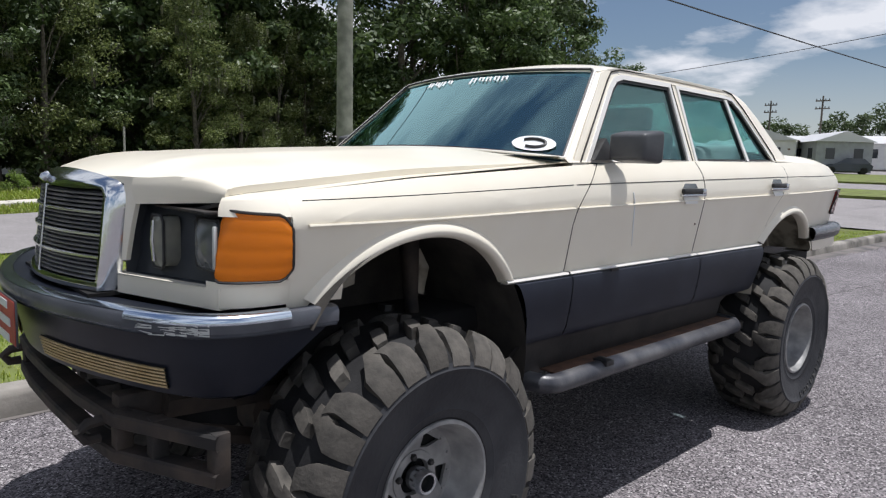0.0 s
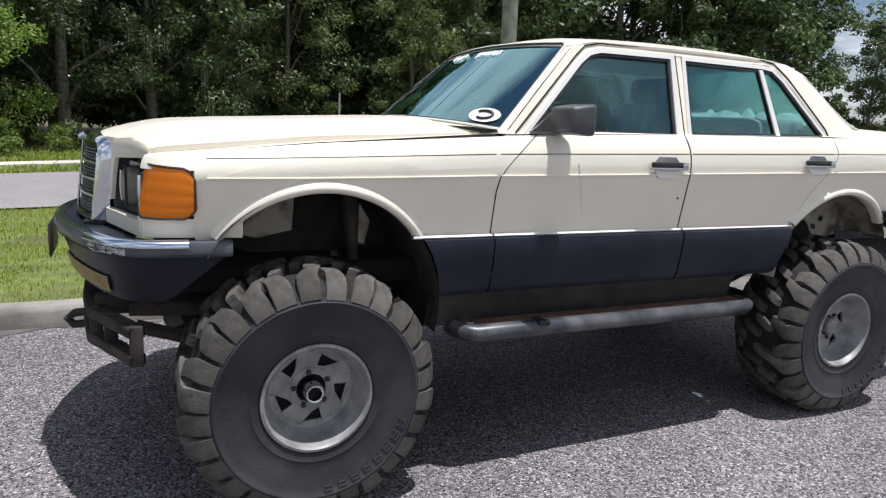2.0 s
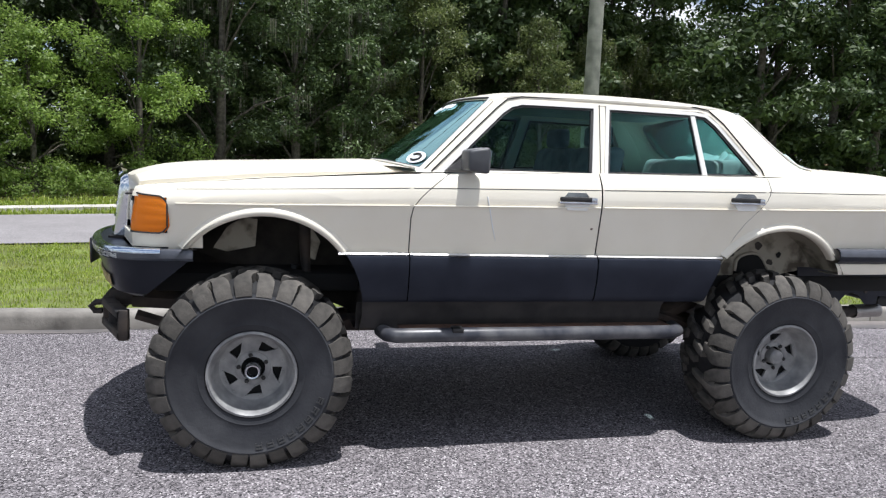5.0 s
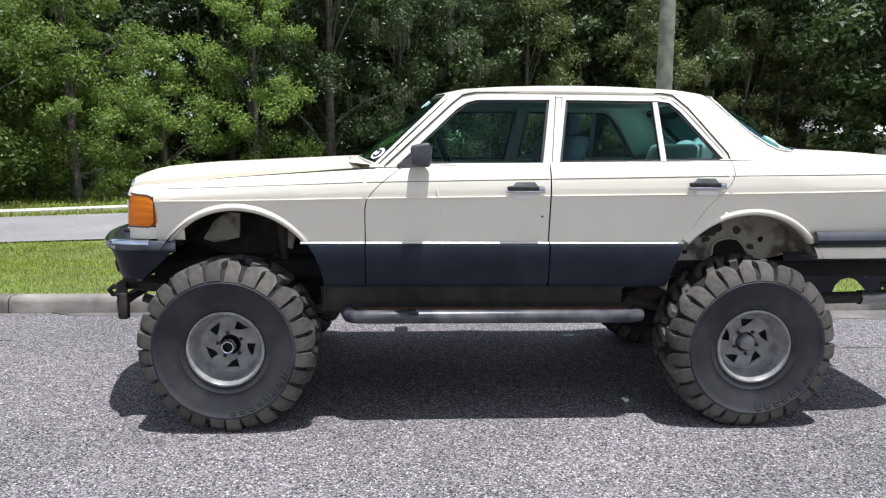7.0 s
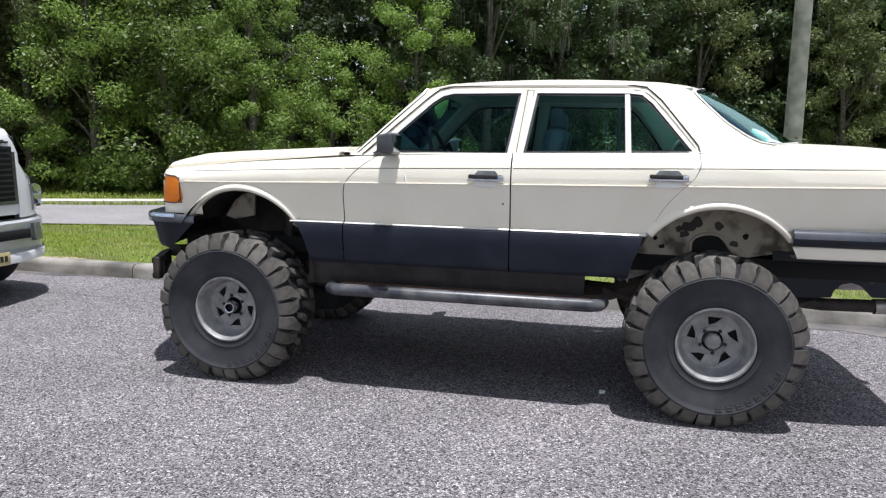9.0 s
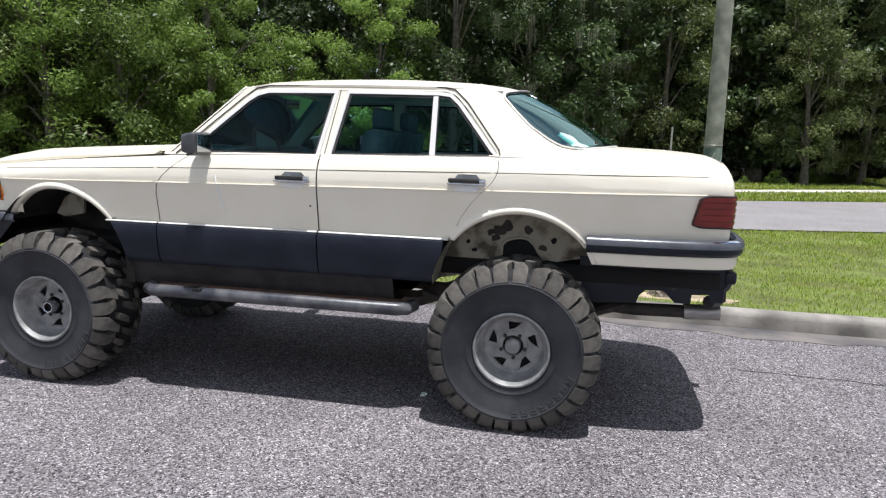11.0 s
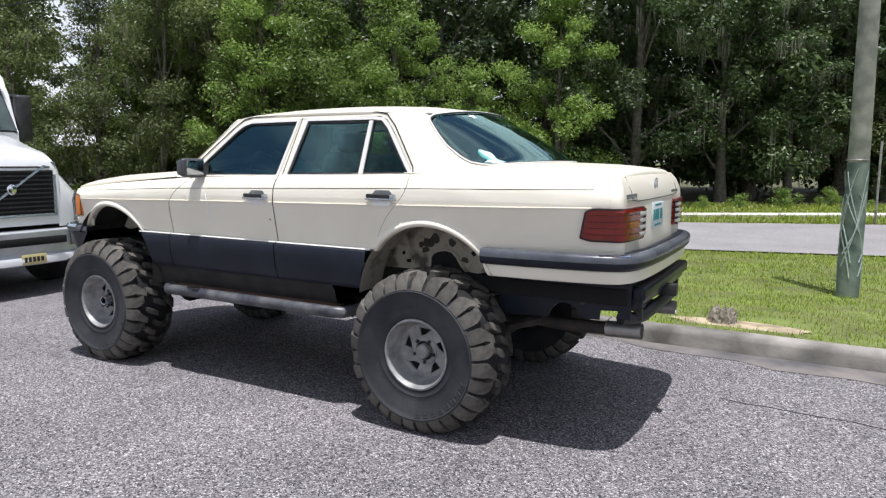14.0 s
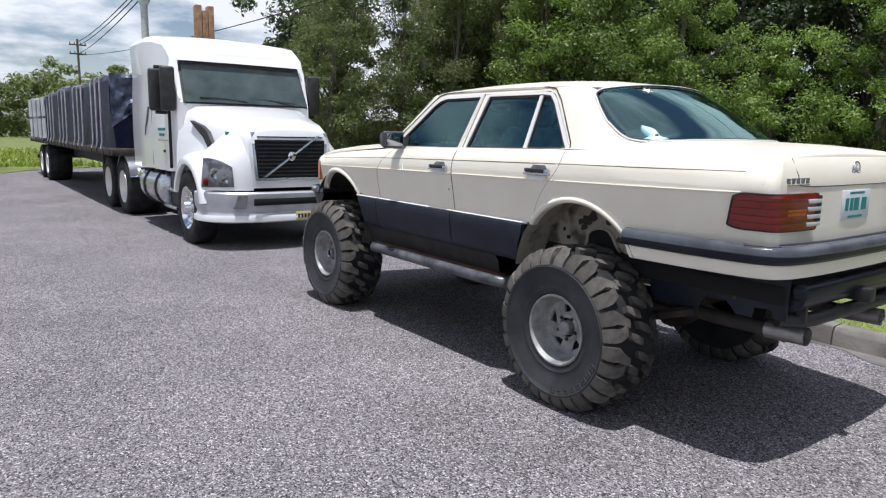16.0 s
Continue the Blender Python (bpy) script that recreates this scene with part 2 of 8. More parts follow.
ARCH_DIRT = material("dirty_arch_lining", (0.022, 0.020, 0.018), 0.9, 0, (0.06, 0.052, 0.044), 7, 9, 0.3, 40)
RUST = material("rust", (0.06, 0.032, 0.02), 0.95, 0, (0.12, 0.06, 0.035), 15, 8, 0.3, 60)
STEEL_PIPE = material("dull_steel", (0.26, 0.25, 0.24), 0.4, 0.7, (0.36, 0.34, 0.32), 12)
ASPHALT = asphalt_material("worn_asphalt", (0.022, 0.0215, 0.024), (0.50, 0.480, 0.474), 122.0)
ROAD_ASPHALT = asphalt_material("pale_road_asphalt", (0.20, 0.19, 0.19), (0.33, 0.315, 0.31), 60, 0.3)
SAND = material("sandy_gutter", (0.175, 0.156, 0.143), 0.95, 0, (0.075, 0.071, 0.073), 2.4, 9, 0.2, 60)
EARTH = material("dry_sandy_earth", (0.20, 0.155, 0.10), 0.95, 0, (0.42, 0.34, 0.23), 7, 9, 0.4, 40)
CONCRETE = material("weathered_concrete", (0.09, 0.083, 0.073), 0.9, 0, (0.29, 0.27, 0.24), 2.2, 9, 0.3, 40, per_object=0.12)
SIDEWALK = material("pale_concrete", (0.42, 0.40, 0.35), 0.9, 0, (0.55, 0.52, 0.46), 2.5, 9, 0.15, 40, per_object=0.08)
SOIL = material("lawn_soil", (0.09, 0.10, 0.03), 0.95, 0, (0.15, 0.19, 0.04), 1.6, 9, 0.4, 25)
GRASS = leaf_material("grass_blade", (0.13, 0.21, 0.018), (0.36, 0.43, 0.06), 0.4, dry=(0.36, 0.34, 0.13))
FOREST_FLOOR = material("leaf_litter", (0.05, 0.055, 0.02), 0.95, 0, (0.11, 0.10, 0.05), 1.2, 9, 0.4, 15)
LEAF_BRIGHT = leaf_material("oak_leaf_bright", (0.105, 0.180, 0.030), (0.245, 0.335, 0.075), 0.5)
LEAF_DARK = leaf_material("oak_leaf_dark", (0.036, 0.066, 0.020), (0.105, 0.150, 0.050), 0.36)
LEAF_OLIVE = leaf_material("oak_leaf_olive", (0.085, 0.12, 0.034), (0.205, 0.24, 0.085), 0.48)
MOSS = leaf_material("hanging_moss", (0.13, 0.13, 0.09), (0.24, 0.23, 0.17), 0.3)
BARK = material("grey_bark", (0.07, 0.06, 0.048), 0.95, 0, (0.16, 0.14, 0.115), 8, 9, 0.6, 20)
POLE_FOOT = material("stained_pole_foot", (0.055, 0.085, 0.08), 0.9, 0, (0.20, 0.24, 0.20), 4, 10, 0.4, 40)
POLE_WOOD = material("weathered_pole_wood", (0.17, 0.175, 0.145), 0.9, 0, (0.31, 0.31, 0.26), 5, 10, 0.4, 40)
POLE_STAIN = material("pale_vine_scars", (0.46, 0.52, 0.49), 0.95, 0, (0.30, 0.36, 0.34), 20)
WIRE = material("black_cable", (0.02, 0.02, 0.022), 0.7)
TRUCK_WHITE = material("white_truck_paint", (0.80, 0.80, 0.80), 0.25, 0, (0.76, 0.76, 0.77), 2, coat=0.6)
TRUCK_GREY = material("grey_bumper_paint", (0.42, 0.43, 0.45), 0.3, 0.3, (0.5, 0.51, 0.53), 6, coat=0.5)
TARP_SHINY = material("shiny_tarpaulin", (0.02, 0.025, 0.06), 0.22, 0, (0.10, 0.12, 0.18), 7, 9, 0.7, 9, spec=0.6)
PALE_SHEET = material("pale_plastic_sheet", (0.42, 0.44, 0.47), 0.4, 0, (0.62, 0.64, 0.66), 4, 9, 0.4, 9)
TARP = material("navy_tarpaulin", (0.010, 0.013, 0.035), 0.42, 0, (0.022, 0.026, 0.058), 3, 8, 0.6, 6, spec=0.12)
GREEN_INK = material("teal_lettering", (0.02, 0.22, 0.22), 0.5)
DECK_WOOD = material("deck_planks", (0.11, 0.08, 0.06), 0.9, 0, (0.2, 0.16, 0.12), 9)
HOUSE_WHITE = material("white_siding", (0.66, 0.66, 0.65), 0.7, 0, (0.72, 0.72, 0.7), 2)
HOUSE_GREY = material("grey_siding", (0.30, 0.31, 0.32), 0.7, 0, (0.36, 0.37, 0.38), 2)
ROOF_METAL = material("pale_metal_roof", (0.6, 0.6, 0.6), 0.45, 0.3)
WINDOW_DARK = material("dark_window_pane", (0.03, 0.035, 0.04), 0.1, 0, spec=0.6)
DARK_CAR = material("dark_blue_car_paint", (0.02, 0.03, 0.05), 0.25, 0.2, coat=0.7)
PLATE = material("number_plate", (0.66, 0.70, 0.70), 0.4, 0, (0.6, 0.66, 0.68), 20)
PLATE_Y = material("yellow_plate", (0.55, 0.47, 0.22), 0.5)
PLATE_RED = material("red_souvenir_plate", (0.30, 0.02, 0.03), 0.5, 0, (0.45, 0.05, 0.05), 20)
GOLD_GRILL = material("tarnished_brass_vent", (0.42, 0.31, 0.15), 0.5, 0.3, (0.52, 0.4, 0.22), 15)
STUMP_WOOD = material("splintered_stump_wood", (0.13, 0.11, 0.09), 0.95, 0, (0.38, 0.34, 0.28), 26, 8, 0.8, 60)


# ---- building helpers ----
ORIGIN = {}


def thing(name, base, label, category, group="", kind=""):
    """An empty at a thing's base, to which its parts are hung."""
    ob = new(name)
    ob.empty_display_size = 0.2
    ob.location = base
    ORIGIN[ob] = Vector(base)
    return tagged(ob, label, category, group, kind)


def finish(bm, name, mat, smooth=40.0):
    bmesh.ops.recalc_face_normals(bm, faces=bm.faces)
    me = bpy.data.meshes.new(name)
    for f in bm.faces:
        f.smooth = smooth > 0
    if smooth > 0:
        lim = radians(smooth)
        for e in bm.edges:
            e.smooth = len(e.link_faces) == 2 and e.calc_face_angle(4) < lim
    bm.to_mesh(me)
    bm.free()
    me.materials.append(mat)
    return me


def part(name, bm, mat, parent, label="", smooth=40.0):
    """One mesh, in world metres, as a part of a thing or of a part."""
    ob = new(name, finish(bm, name, mat, smooth) if isinstance(bm, bmesh.types.BMesh) else bm)
    if isinstance(bm, bpy.types.Mesh) and mat and not bm.materials:
        bm.materials.append(mat)
    ob.parent = parent
    if parent in ORIGIN:
        ob.matrix_parent_inverse = Matrix.Translation(-ORIGIN[parent])
    return tagged(ob, label)


def solo(name, bm, mat, label="", category="", group="", kind="", smooth=40.0):
    """A thing that is one mesh."""
    return tagged(new(name, finish(bm, name, mat, smooth)), label, category, group, kind)


def box(bm, x0, x1, y0, y1, z0, z1, bevel=0.0, seg=2):
    vs = [bm.verts.new((x, y, z)) for x in (x0, x1) for y in (y0, y1) for z in (z0, z1)]
    fs = [bm.faces.new([vs[i] for i in q]) for q in ((0, 1, 3, 2), (4, 6, 7, 5), (0, 4, 5, 1), (2, 3, 7, 6), (0, 2, 6, 4), (1, 5, 7, 3))]
    if bevel:
        es = list({e for f in fs for e in f.edges})
        bmesh.ops.bevel(bm, geom=es, offset=bevel, segments=seg, affect="EDGES", profile=0.5)
    return bm


def boxed(*a, **k):
    return box(bmesh.new(), *a, **k)


def grid(bm, us, vs, f, closed=False):
    """A sheet of quads through the points f(u, v)."""
    rows = [[bm.verts.new(f(u, v)) for v in vs] for u in us]
    n = len(us)
    for i in range(n if closed else n - 1):
        a, b = rows[i], rows[(i + 1) % n]
        for j in range(len(vs) - 1):
            try:
                bm.faces.new((a[j], b[j], b[j + 1], a[j + 1]))
            except ValueError:
                pass
    return rows


def slab(bm, us, vs, f, thick):
    """A sheet with a thickness vector, closed at its rim."""
    t = Vector(thick)
    a = grid(bm, us, vs, f)
    b = grid(bm, us, vs, lambda u, v: Vector(f(u, v)) + t)
    ring = lambda r: r[0] + [q[-1] for q in r[1:-1]] + r[-1][::-1] + [q[0] for q in r[-2:0:-1]]
    ra, rb = ring(a), ring(b)
    for i in range(len(ra)):
        j = (i + 1) % len(ra)
        bm.faces.new((ra[i], ra[j], rb[j], rb[i]))
    return bm


def prism(bm, poly, f, g):
    """A flat outline poly, placed by f on one side and by g on the other."""
    a = [bm.verts.new(f(*p)) for p in poly]
    b = [bm.verts.new(g(*p)) for p in poly]
    bm.faces.new(a)
    bm.faces.new(b[::-1])
    for i in range(len(a)):
        j = (i + 1) % len(a)
        bm.faces.new((a[j], a[i], b[i], b[j]))
    return bm


def tube(bm, pts, r, n=10, caps=True):
    """A round bar along a line of points; r is one radius or one for each point."""
    pts = [Vector(p) for p in pts]
    rs = r if isinstance(r, (list, tuple)) else [r] * len(pts)
    rings, side = [], None
    for i, p in enumerate(pts):
        d = (pts[min(i + 1, len(pts) - 1)] - pts[max(i - 1, 0)]).normalized()
        if side is None:
            side = d.orthogonal().normalized()
        side = (side - d * side.dot(d)).normalized()
        up = d.cross(side)
        rings.append([bm.verts.new(p + (side * math.cos(2 * math.pi * k / n) + up * math.sin(2 * math.pi * k / n)) * rs[i]) for k in range(n)])
    for a, b in zip(rings, rings[1:]):
        for k in range(n):
            bm.faces.new((a[k], a[(k + 1) % n], b[(k + 1) % n], b[k]))
    if caps:
        bm.faces.new(rings[0][::-1])
        bm.faces.new(rings[-1])
    return bm


def tubed(*a, **k):
    return tube(bmesh.new(), *a, **k)


def lathe(bm, profile, n=48, c=(0, 0, 0), axis="y"):
    """Turns (radius, offset) pairs round an axis through c."""
    def put(a, k):
        r, o = k
        s, t = r * math.cos(a), r * math.sin(a)
        return (c[0] + s, c[1] + o, c[2] + t) if axis == "y" else ((c[0] + o, c[1] + s, c[2] + t) if axis == "x" else (c[0] + s, c[1] + t, c[2] + o))
    rows = grid(bm, [2 * math.pi * i / n for i in range(n)], profile, put, closed=True)
    return rows


def lin(a, b, n):
    return [a + (b - a) * i / (n - 1) for i in range(n)]


def ramp(x, pts):
    """Piecewise smooth curve through (x, y) pairs."""
    if x <= pts[0][0]:
        return pts[0][1]
    for (x0, y0), (x1, y1) in zip(pts, pts[1:]):
        if x <= x1:
            return y0 + (y1 - y0) * (x - x0) / (x1 - x0)
    return pts[-1][1]


# ---- ground, kerb, grass, road ----
KERB_Y = 2.66


def road_near(x):
    return max(11.5 + 0.27 * x, 7.6)


def road_far(x):
    return max(18.6 + 0.45 * x, 12.0)


def walk_near(x):
    return road_far(x) + max(0.8, 2.5 + 0.15 * x)


def verge_z(y):
    """The verge falls away from the kerb towards the lower road."""
    return 0.13 - 0.095 * max(0.0, min(y, 7.6) - KERB_Y - 0.19)


def ground_height(x, y):
    """Verge and woods lie a kerb's height above the parking strip."""
    if y < KERB_Y + 0.08 or x > 18.5 or x < -24:
        return -0.02
    return verge_z(y) + 0.0


bm = bmesh.new()
xs = [-3000, -600, -120, -60, -40, -24.02, -24, -20, -16, -12, -8, -4, 0, 4, 8, 12, 18.5, 18.52, 20, 30, 60, 200, 900, 3000]
ys = [-3000, -500, -100, -40, -20, -10, -5, -2, 0, 2, KERB_Y + 0.07, KERB_Y + 0.09, 2.86, 4, 6, 7.6, 10, 12, 15, 20, 30, 60, 150, 700, 3000]
grid(bm, xs, ys, lambda x, y: (x, y, ground_height(x, y) - 0.02))
solo("ground", bm, SOIL, "green lawn soil and verge reaching the horizon", "ground", kind="structure", smooth=0)

bm = bmesh.new()
grid(bm, [-24.0, -18, -14, -7, 0, 7, 14, 19.5], [-60, -25, -10, -5, -2.5, 0, 1.4, KERB_Y], lambda x, y: (x, y, 0.0))
solo("parking_strip", bm, ASPHALT, "worn grey asphalt parking strip with exposed stone chips", "asphalt", kind="structure", smooth=0)

# sandy washed-out gutter along the kerb
bm = bmesh.new()
grid(bm, lin(-22, 18, 160), [0, 1], lambda x, v: (x, (KERB_Y if v else KERB_Y - 0.06 - 0.12 * noise.noise((x * 0.9, 3, 0)) - 0.10 * noise.noise((x * 3.1, 8, 0)) - (0.26 + 0.16 * noise.noise((x * 0.7, 1, 4)) + 0.10 * noise.noise((x * 2.7, 6, 1))) * max(0, min(1, (x - 3.2) / 1.5))), 0.004))
solo("gutter", bm, SAND, "sandy washed-out asphalt gutter along the kerb", "gutter", kind="structure", smooth=0)

# long thin cracks
for k, (x0, y0, x1, y1) in enumerate(((4.4, 1.45, 10.5, 0.9), (-6.5, 1.9, -2.2, 1.75))):
    bm = bmesh.new()
    pts = [(x0 + (x1 - x0) * i / 40, y0 + (y1 - y0) * i / 40 + 0.05 * noise.noise((i * 0.5, k, 7))) for i in range(41)]
    for (ax, ay), (bx, by) in zip(pts, pts[1:]):
        w = 0.005
        bm.faces.new([bm.verts.new(q) for q in ((ax, ay - w, 0.003), (bx, by - w, 0.003), (bx, by + w, 0.003), (ax, ay + w, 0.003))])
    solo("pavement_crack", bm, SEAM, "thin dark crack across the worn asphalt", "crack", kind="structure", smooth=0)

# the far road, its kerb lines and pavement slabs
bm = bmesh.new()
RX = [-60, -40, -26, -16, -12, -10, -8.7, -8, -2, 4, 10, 18, 30, 50, 90, 200]
grid(bm, RX, [0, 0.33, 0.66, 1], lambda x, v: (x, road_near(x) + (road_far(x) - road_near(x)) * v, -0.315 + 0.008))
solo("road", bm, ROAD_ASPHALT, "pale sunlit asphalt road behind the grass verge", "road", kind="structure", smooth=0)
pavement = thing("pavement", (0, 20, -0.3), "pale concrete pavement running beside the far road", "pavement", kind="structure")
x = -34.0
while x < 60:
    bm = bmesh.new()
    x1 = x + 1.48
    w = lambda a: 1.0 + 0.03 * max(a + 8, 0)
    prism(bm, [(x, 0), (x1, 0), (x1, 1), (x, 1)], lambda a, v: (a, walk_near(a) + v * w(a), -0.25), lambda a, v: (a, walk_near(a) + v * w(a), -0.4))
    part("slab", bm, SIDEWALK, pavement, smooth=0)
    x += 1.5

kerb = thing("kerb", (0, KERB_Y, 0), "weathered concrete kerb with open joints beside the asphalt", "kerb", kind="structure")
x, k = -23.9, 0
while x < 18.3:
    length = 3.02
    bm = bmesh.new()
    us = lin(x + 0.006, min(x + length, 18.5) - 0.006, 9)
    prof = [(0.0, -0.05), (0.012, 0.10), (0.03, 0.137), (0.06, 0.148), (0.17, 0.15), (0.185, 0.14), (0.19, 0.0)]
    def edge(u, v):
        dy, z = prof[v]
        j = 0.008 * noise.noise((u * 2.3, v * 1.7, 5)) + 0.006 * noise.noise((u * 9, v, 2))
        return (u, KERB_Y + dy + j * 0.6, z + (j if z > 0.05 else 0))
    rows = grid(bm, us, list(range(len(prof))), edge)
    bm.faces.new(rows[0]); bm.faces.new(rows[-1][::-1])
    part("kerbstone", bm, CONCRETE, kerb, smooth=50)
    x += length
    k += 1

# soft bare patch of earth behind the kerb by the stump
bm = bmesh.new()
for (cx, cy, rx, ry) in ((4.32, 3.50, 0.62, 0.19), (1.0, 3.1, 0.3, 0.1), (-4.0, 3.05, 0.4, 0.1)):
    ring = [bm.verts.new((cx + rx * math.cos(a) * (1 + 0.25 * noise.noise((a * 2, cx, 0))), cy + ry * math.sin(a) * (1 + 0.25 * noise.noise((a * 2, cx, 4))), verge_z(cy) - 0.008)) for a in lin(0, 2 * math.pi * 23 / 24, 24)]
    bm.faces.new(ring)
solo("bare_earth", bm, EARTH, "bare sandy earth patches in the verge", "earth", kind="structure", smooth=0)


def blades(name, count, area, height, width, seed, mat, label):
    """A lawn of single bent blades."""
    rng = random.Random(seed)
    vs, fs = [], []
    for _ in range(count):
        x, y, s = area(rng)
        h = height * rng.uniform(0.5, 1.25) * s
        a = rng.uniform(0, 2 * math.pi)
        dx, dy = math.cos(a), math.sin(a)
        lean = rng.uniform(0.1, 0.7) * h
        w = width * s * rng.uniform(0.7, 1.3)
        b = len(vs)
        z = verge_z(y) - 0.03 if -24 < x < 18.5 else -0.02
        vs += [(x - dy * w, y + dx * w, z), (x + dy * w, y - dx * w, z), (x + dx * lean * 0.4 + dy * w * 0.7, y + dy * lean * 0.4 - dx * w * 0.7, z + h * 0.65), (x + dx * lean * 0.4 - dy * w * 0.7, y + dy * lean * 0.4 + dx * w * 0.7, z + h * 0.65), (x + dx * lean, y + dy * lean, z + h)]
        fs += [(b, b + 1, b + 2, b + 3), (b + 3, b + 2, b + 4)]
    me = bpy.data.meshes.new(name)
    me.from_pydata(vs, [], fs)
    me.materials.append(mat)
    return tagged(new(name, me), label, "grass", kind="stuff")


def verge(rng):
    while True:
        x = rng.uniform(-14, 18)
        y = rng.uniform(KERB_Y + 0.17, road_near(x) - 0.05)
        if y > KERB_Y + 0.17 and (noise.noise((x * 1.2, y * 1.2, 1)) > -0.32 or rng.random() < 0.4) and ((x - 4.32) / 0.68) ** 2 + ((y - 3.50) / 0.24) ** 2 > rng.random() * 1.3:
            return x, y, 1.0 + 0.06 * max(0, y - 4)


blades("verge_grass", 150000, verge, 0.05, 0.0045, 11, GRASS, "short bright green mown grass on the verge")


def far_verge(rng):
    x = rng.uniform(-24, 34)
    y = road_far(x) + rng.random() ** 1.2 * 11
    if walk_near(x) - 0.05 < y < walk_near(x) + 1.0 + 0.03 * max(x + 8, 0):
        y += 1.6 + 0.03 * max(x + 8, 0)
    return x, y, 1.5 + 0.05 * max(0, y - 10)


blades("roadside_grass", 60000, far_verge, 0.07, 0.010, 12, GRASS, "rough green grass beside the pavement and woods")


# ---- the lifted saloon car ----
YC = 0.91                                    # the car's middle line
car = thing("lifted_sedan", (1.5, YC, 0.0), "cream old saloon car lifted high on huge off-road tyres", "car")
ARCH_F, ARCH_R = (0.05, 0.76, 0.465), (2.935, 0.745, 0.465)
TRIM_Z = 1.035


def taper(x):
    """How far the flank draws in towards the two ends, seen from above."""
    return 0.085 * max(0.0, (0.35 - x) / 0.85) ** 2.2 + 0.10 * max(0.0, (x - 3.05) / 0.95) ** 2.2


def belt(x):
    """Height of the shoulder, where the flank turns in."""
    return ramp(x, [(-0.6, 1.285), (-0.4, 1.305), (0.0, 1.35), (0.75, 1.41), (1.8, 1.44), (2.8, 1.462), (3.5, 1.462), (3.85, 1.45), (4.0, 1.43)])


def flank(x, z):
    """The flank's distance from the near outer plane."""
    b = belt(x)
    top = 1.285 + 0.018 * x
    # widest at the ridge: leans in above it and turns under below it
    y = 0.008 + (0.15 * (z - top) if z > top else 0.175 * (top - z))
    if z > b - 0.05:
        y += 1.9 * (z - b + 0.05) ** 1.6
    return y + taper(x)


def arch_z(x, grow=0.0):
    z = TRIM_Z
    for cx, cz, r in (ARCH_F, ARCH_R):
        r += grow
        if abs(x - cx) < r:
            z = max(z, cz + math.sqrt(r * r - (x - cx) ** 2))
    return z


def both(name, make, mat, label="", smooth=40.0, parent=None):
    """The near part and its mirror image on the far flank."""
    out = []
    for far in (False, True):
        bm = make()
        if far:
            for v in bm.verts:
                v.co.y = 2 * YC - v.co.y
        out.append(part(name, bm, mat, parent or car, label, smooth))
    return out


def panel(x0, x1, n=24, top=None, front=None, rear=None):
    """A stretch of flank between two edges that may lean or curve."""
    front = front or (lambda z: x0)
    rear = rear or (lambda z: x1)

    def make():
        bm = bmesh.new()
        us = lin(0, 1, n)
        vs = [0, 0.1, 0.2, 0.32, 0.45, 0.58, 0.68, 0.7, 0.78, 0.85, 0.9, 0.94, 0.97, 1.0]

        def f(u, v, inner=0.0):
            x = x0 + (x1 - x0) * u
            b = belt(x) + 0.045
            zt = top(x) if top else b
            z = arch_z(x) + (zt - arch_z(x)) * v
            xx = front(z) + (rear(z) - front(z)) * u
            z2 = arch_z(xx) + (zt - arch_z(xx)) * v
            return (xx, flank(xx, z2) + inner, z2)
        grid(bm, us, vs, f)
        # folded lower and side returns give the sheet its depth
        low = [f(u, 0) for u in us]
        grid(bm, us, [0, 1], lambda u, v: (f(u, 0)[0], f(u, 0)[1] + 0.03 * v, f(u, 0)[2]))
        return bm
    return make


GAP = 0.004
front_seam = lambda z: 0.755 + (0.0 if z < 1.25 else 0.55 * (z - 1.25) ** 1.5 / 0.25)
front_seam_f = lambda z: front_seam(z) - GAP
rear_seam = lambda z: 2.54 + ramp(z, [(1.03, 0.0), (1.15, 0.09), (1.24, 0.19), (1.32, 0.255), (1.40, 0.272), (1.55, 0.268)])
both("front_wing", panel(-0.40, 0.755, 60, rear=front_seam_f), CREAM, "cream front wing with a flared arch")
both("front_door", panel(0.755, 1.778 - GAP, 20, front=lambda z: front_seam(z) + 0.002), CREAM, "cream front door with a scratch")
both("rear_door", panel(1.782, 2.54, 26, rear=lambda z: rear_seam(z) - GAP), CREAM, "cream rear door cut round the wheel arch")
both("rear_quarter", panel(2.54, 3.985, 70, front=rear_seam), CREAM, "cream rear quarter panel with a flared arch")


def backing():
    """Dark inner sheet that shows as the gaps between panels."""
    bm = bmesh.new()
    grid(bm, lin(-0.38, 3.95, 90), lin(0.0, 1.0, 8), lambda x, v: (x, flank(x, arch_z(x, 0.02)) * 0 + flank(x, arch_z(x) + 0.02 + (belt(x) - arch_z(x) - 0.0) * v) + 0.02, arch_z(x) + 0.02 + (belt(x) - arch_z(x)) * v))
    return bm


both("inner_panel", backing, SEAM)


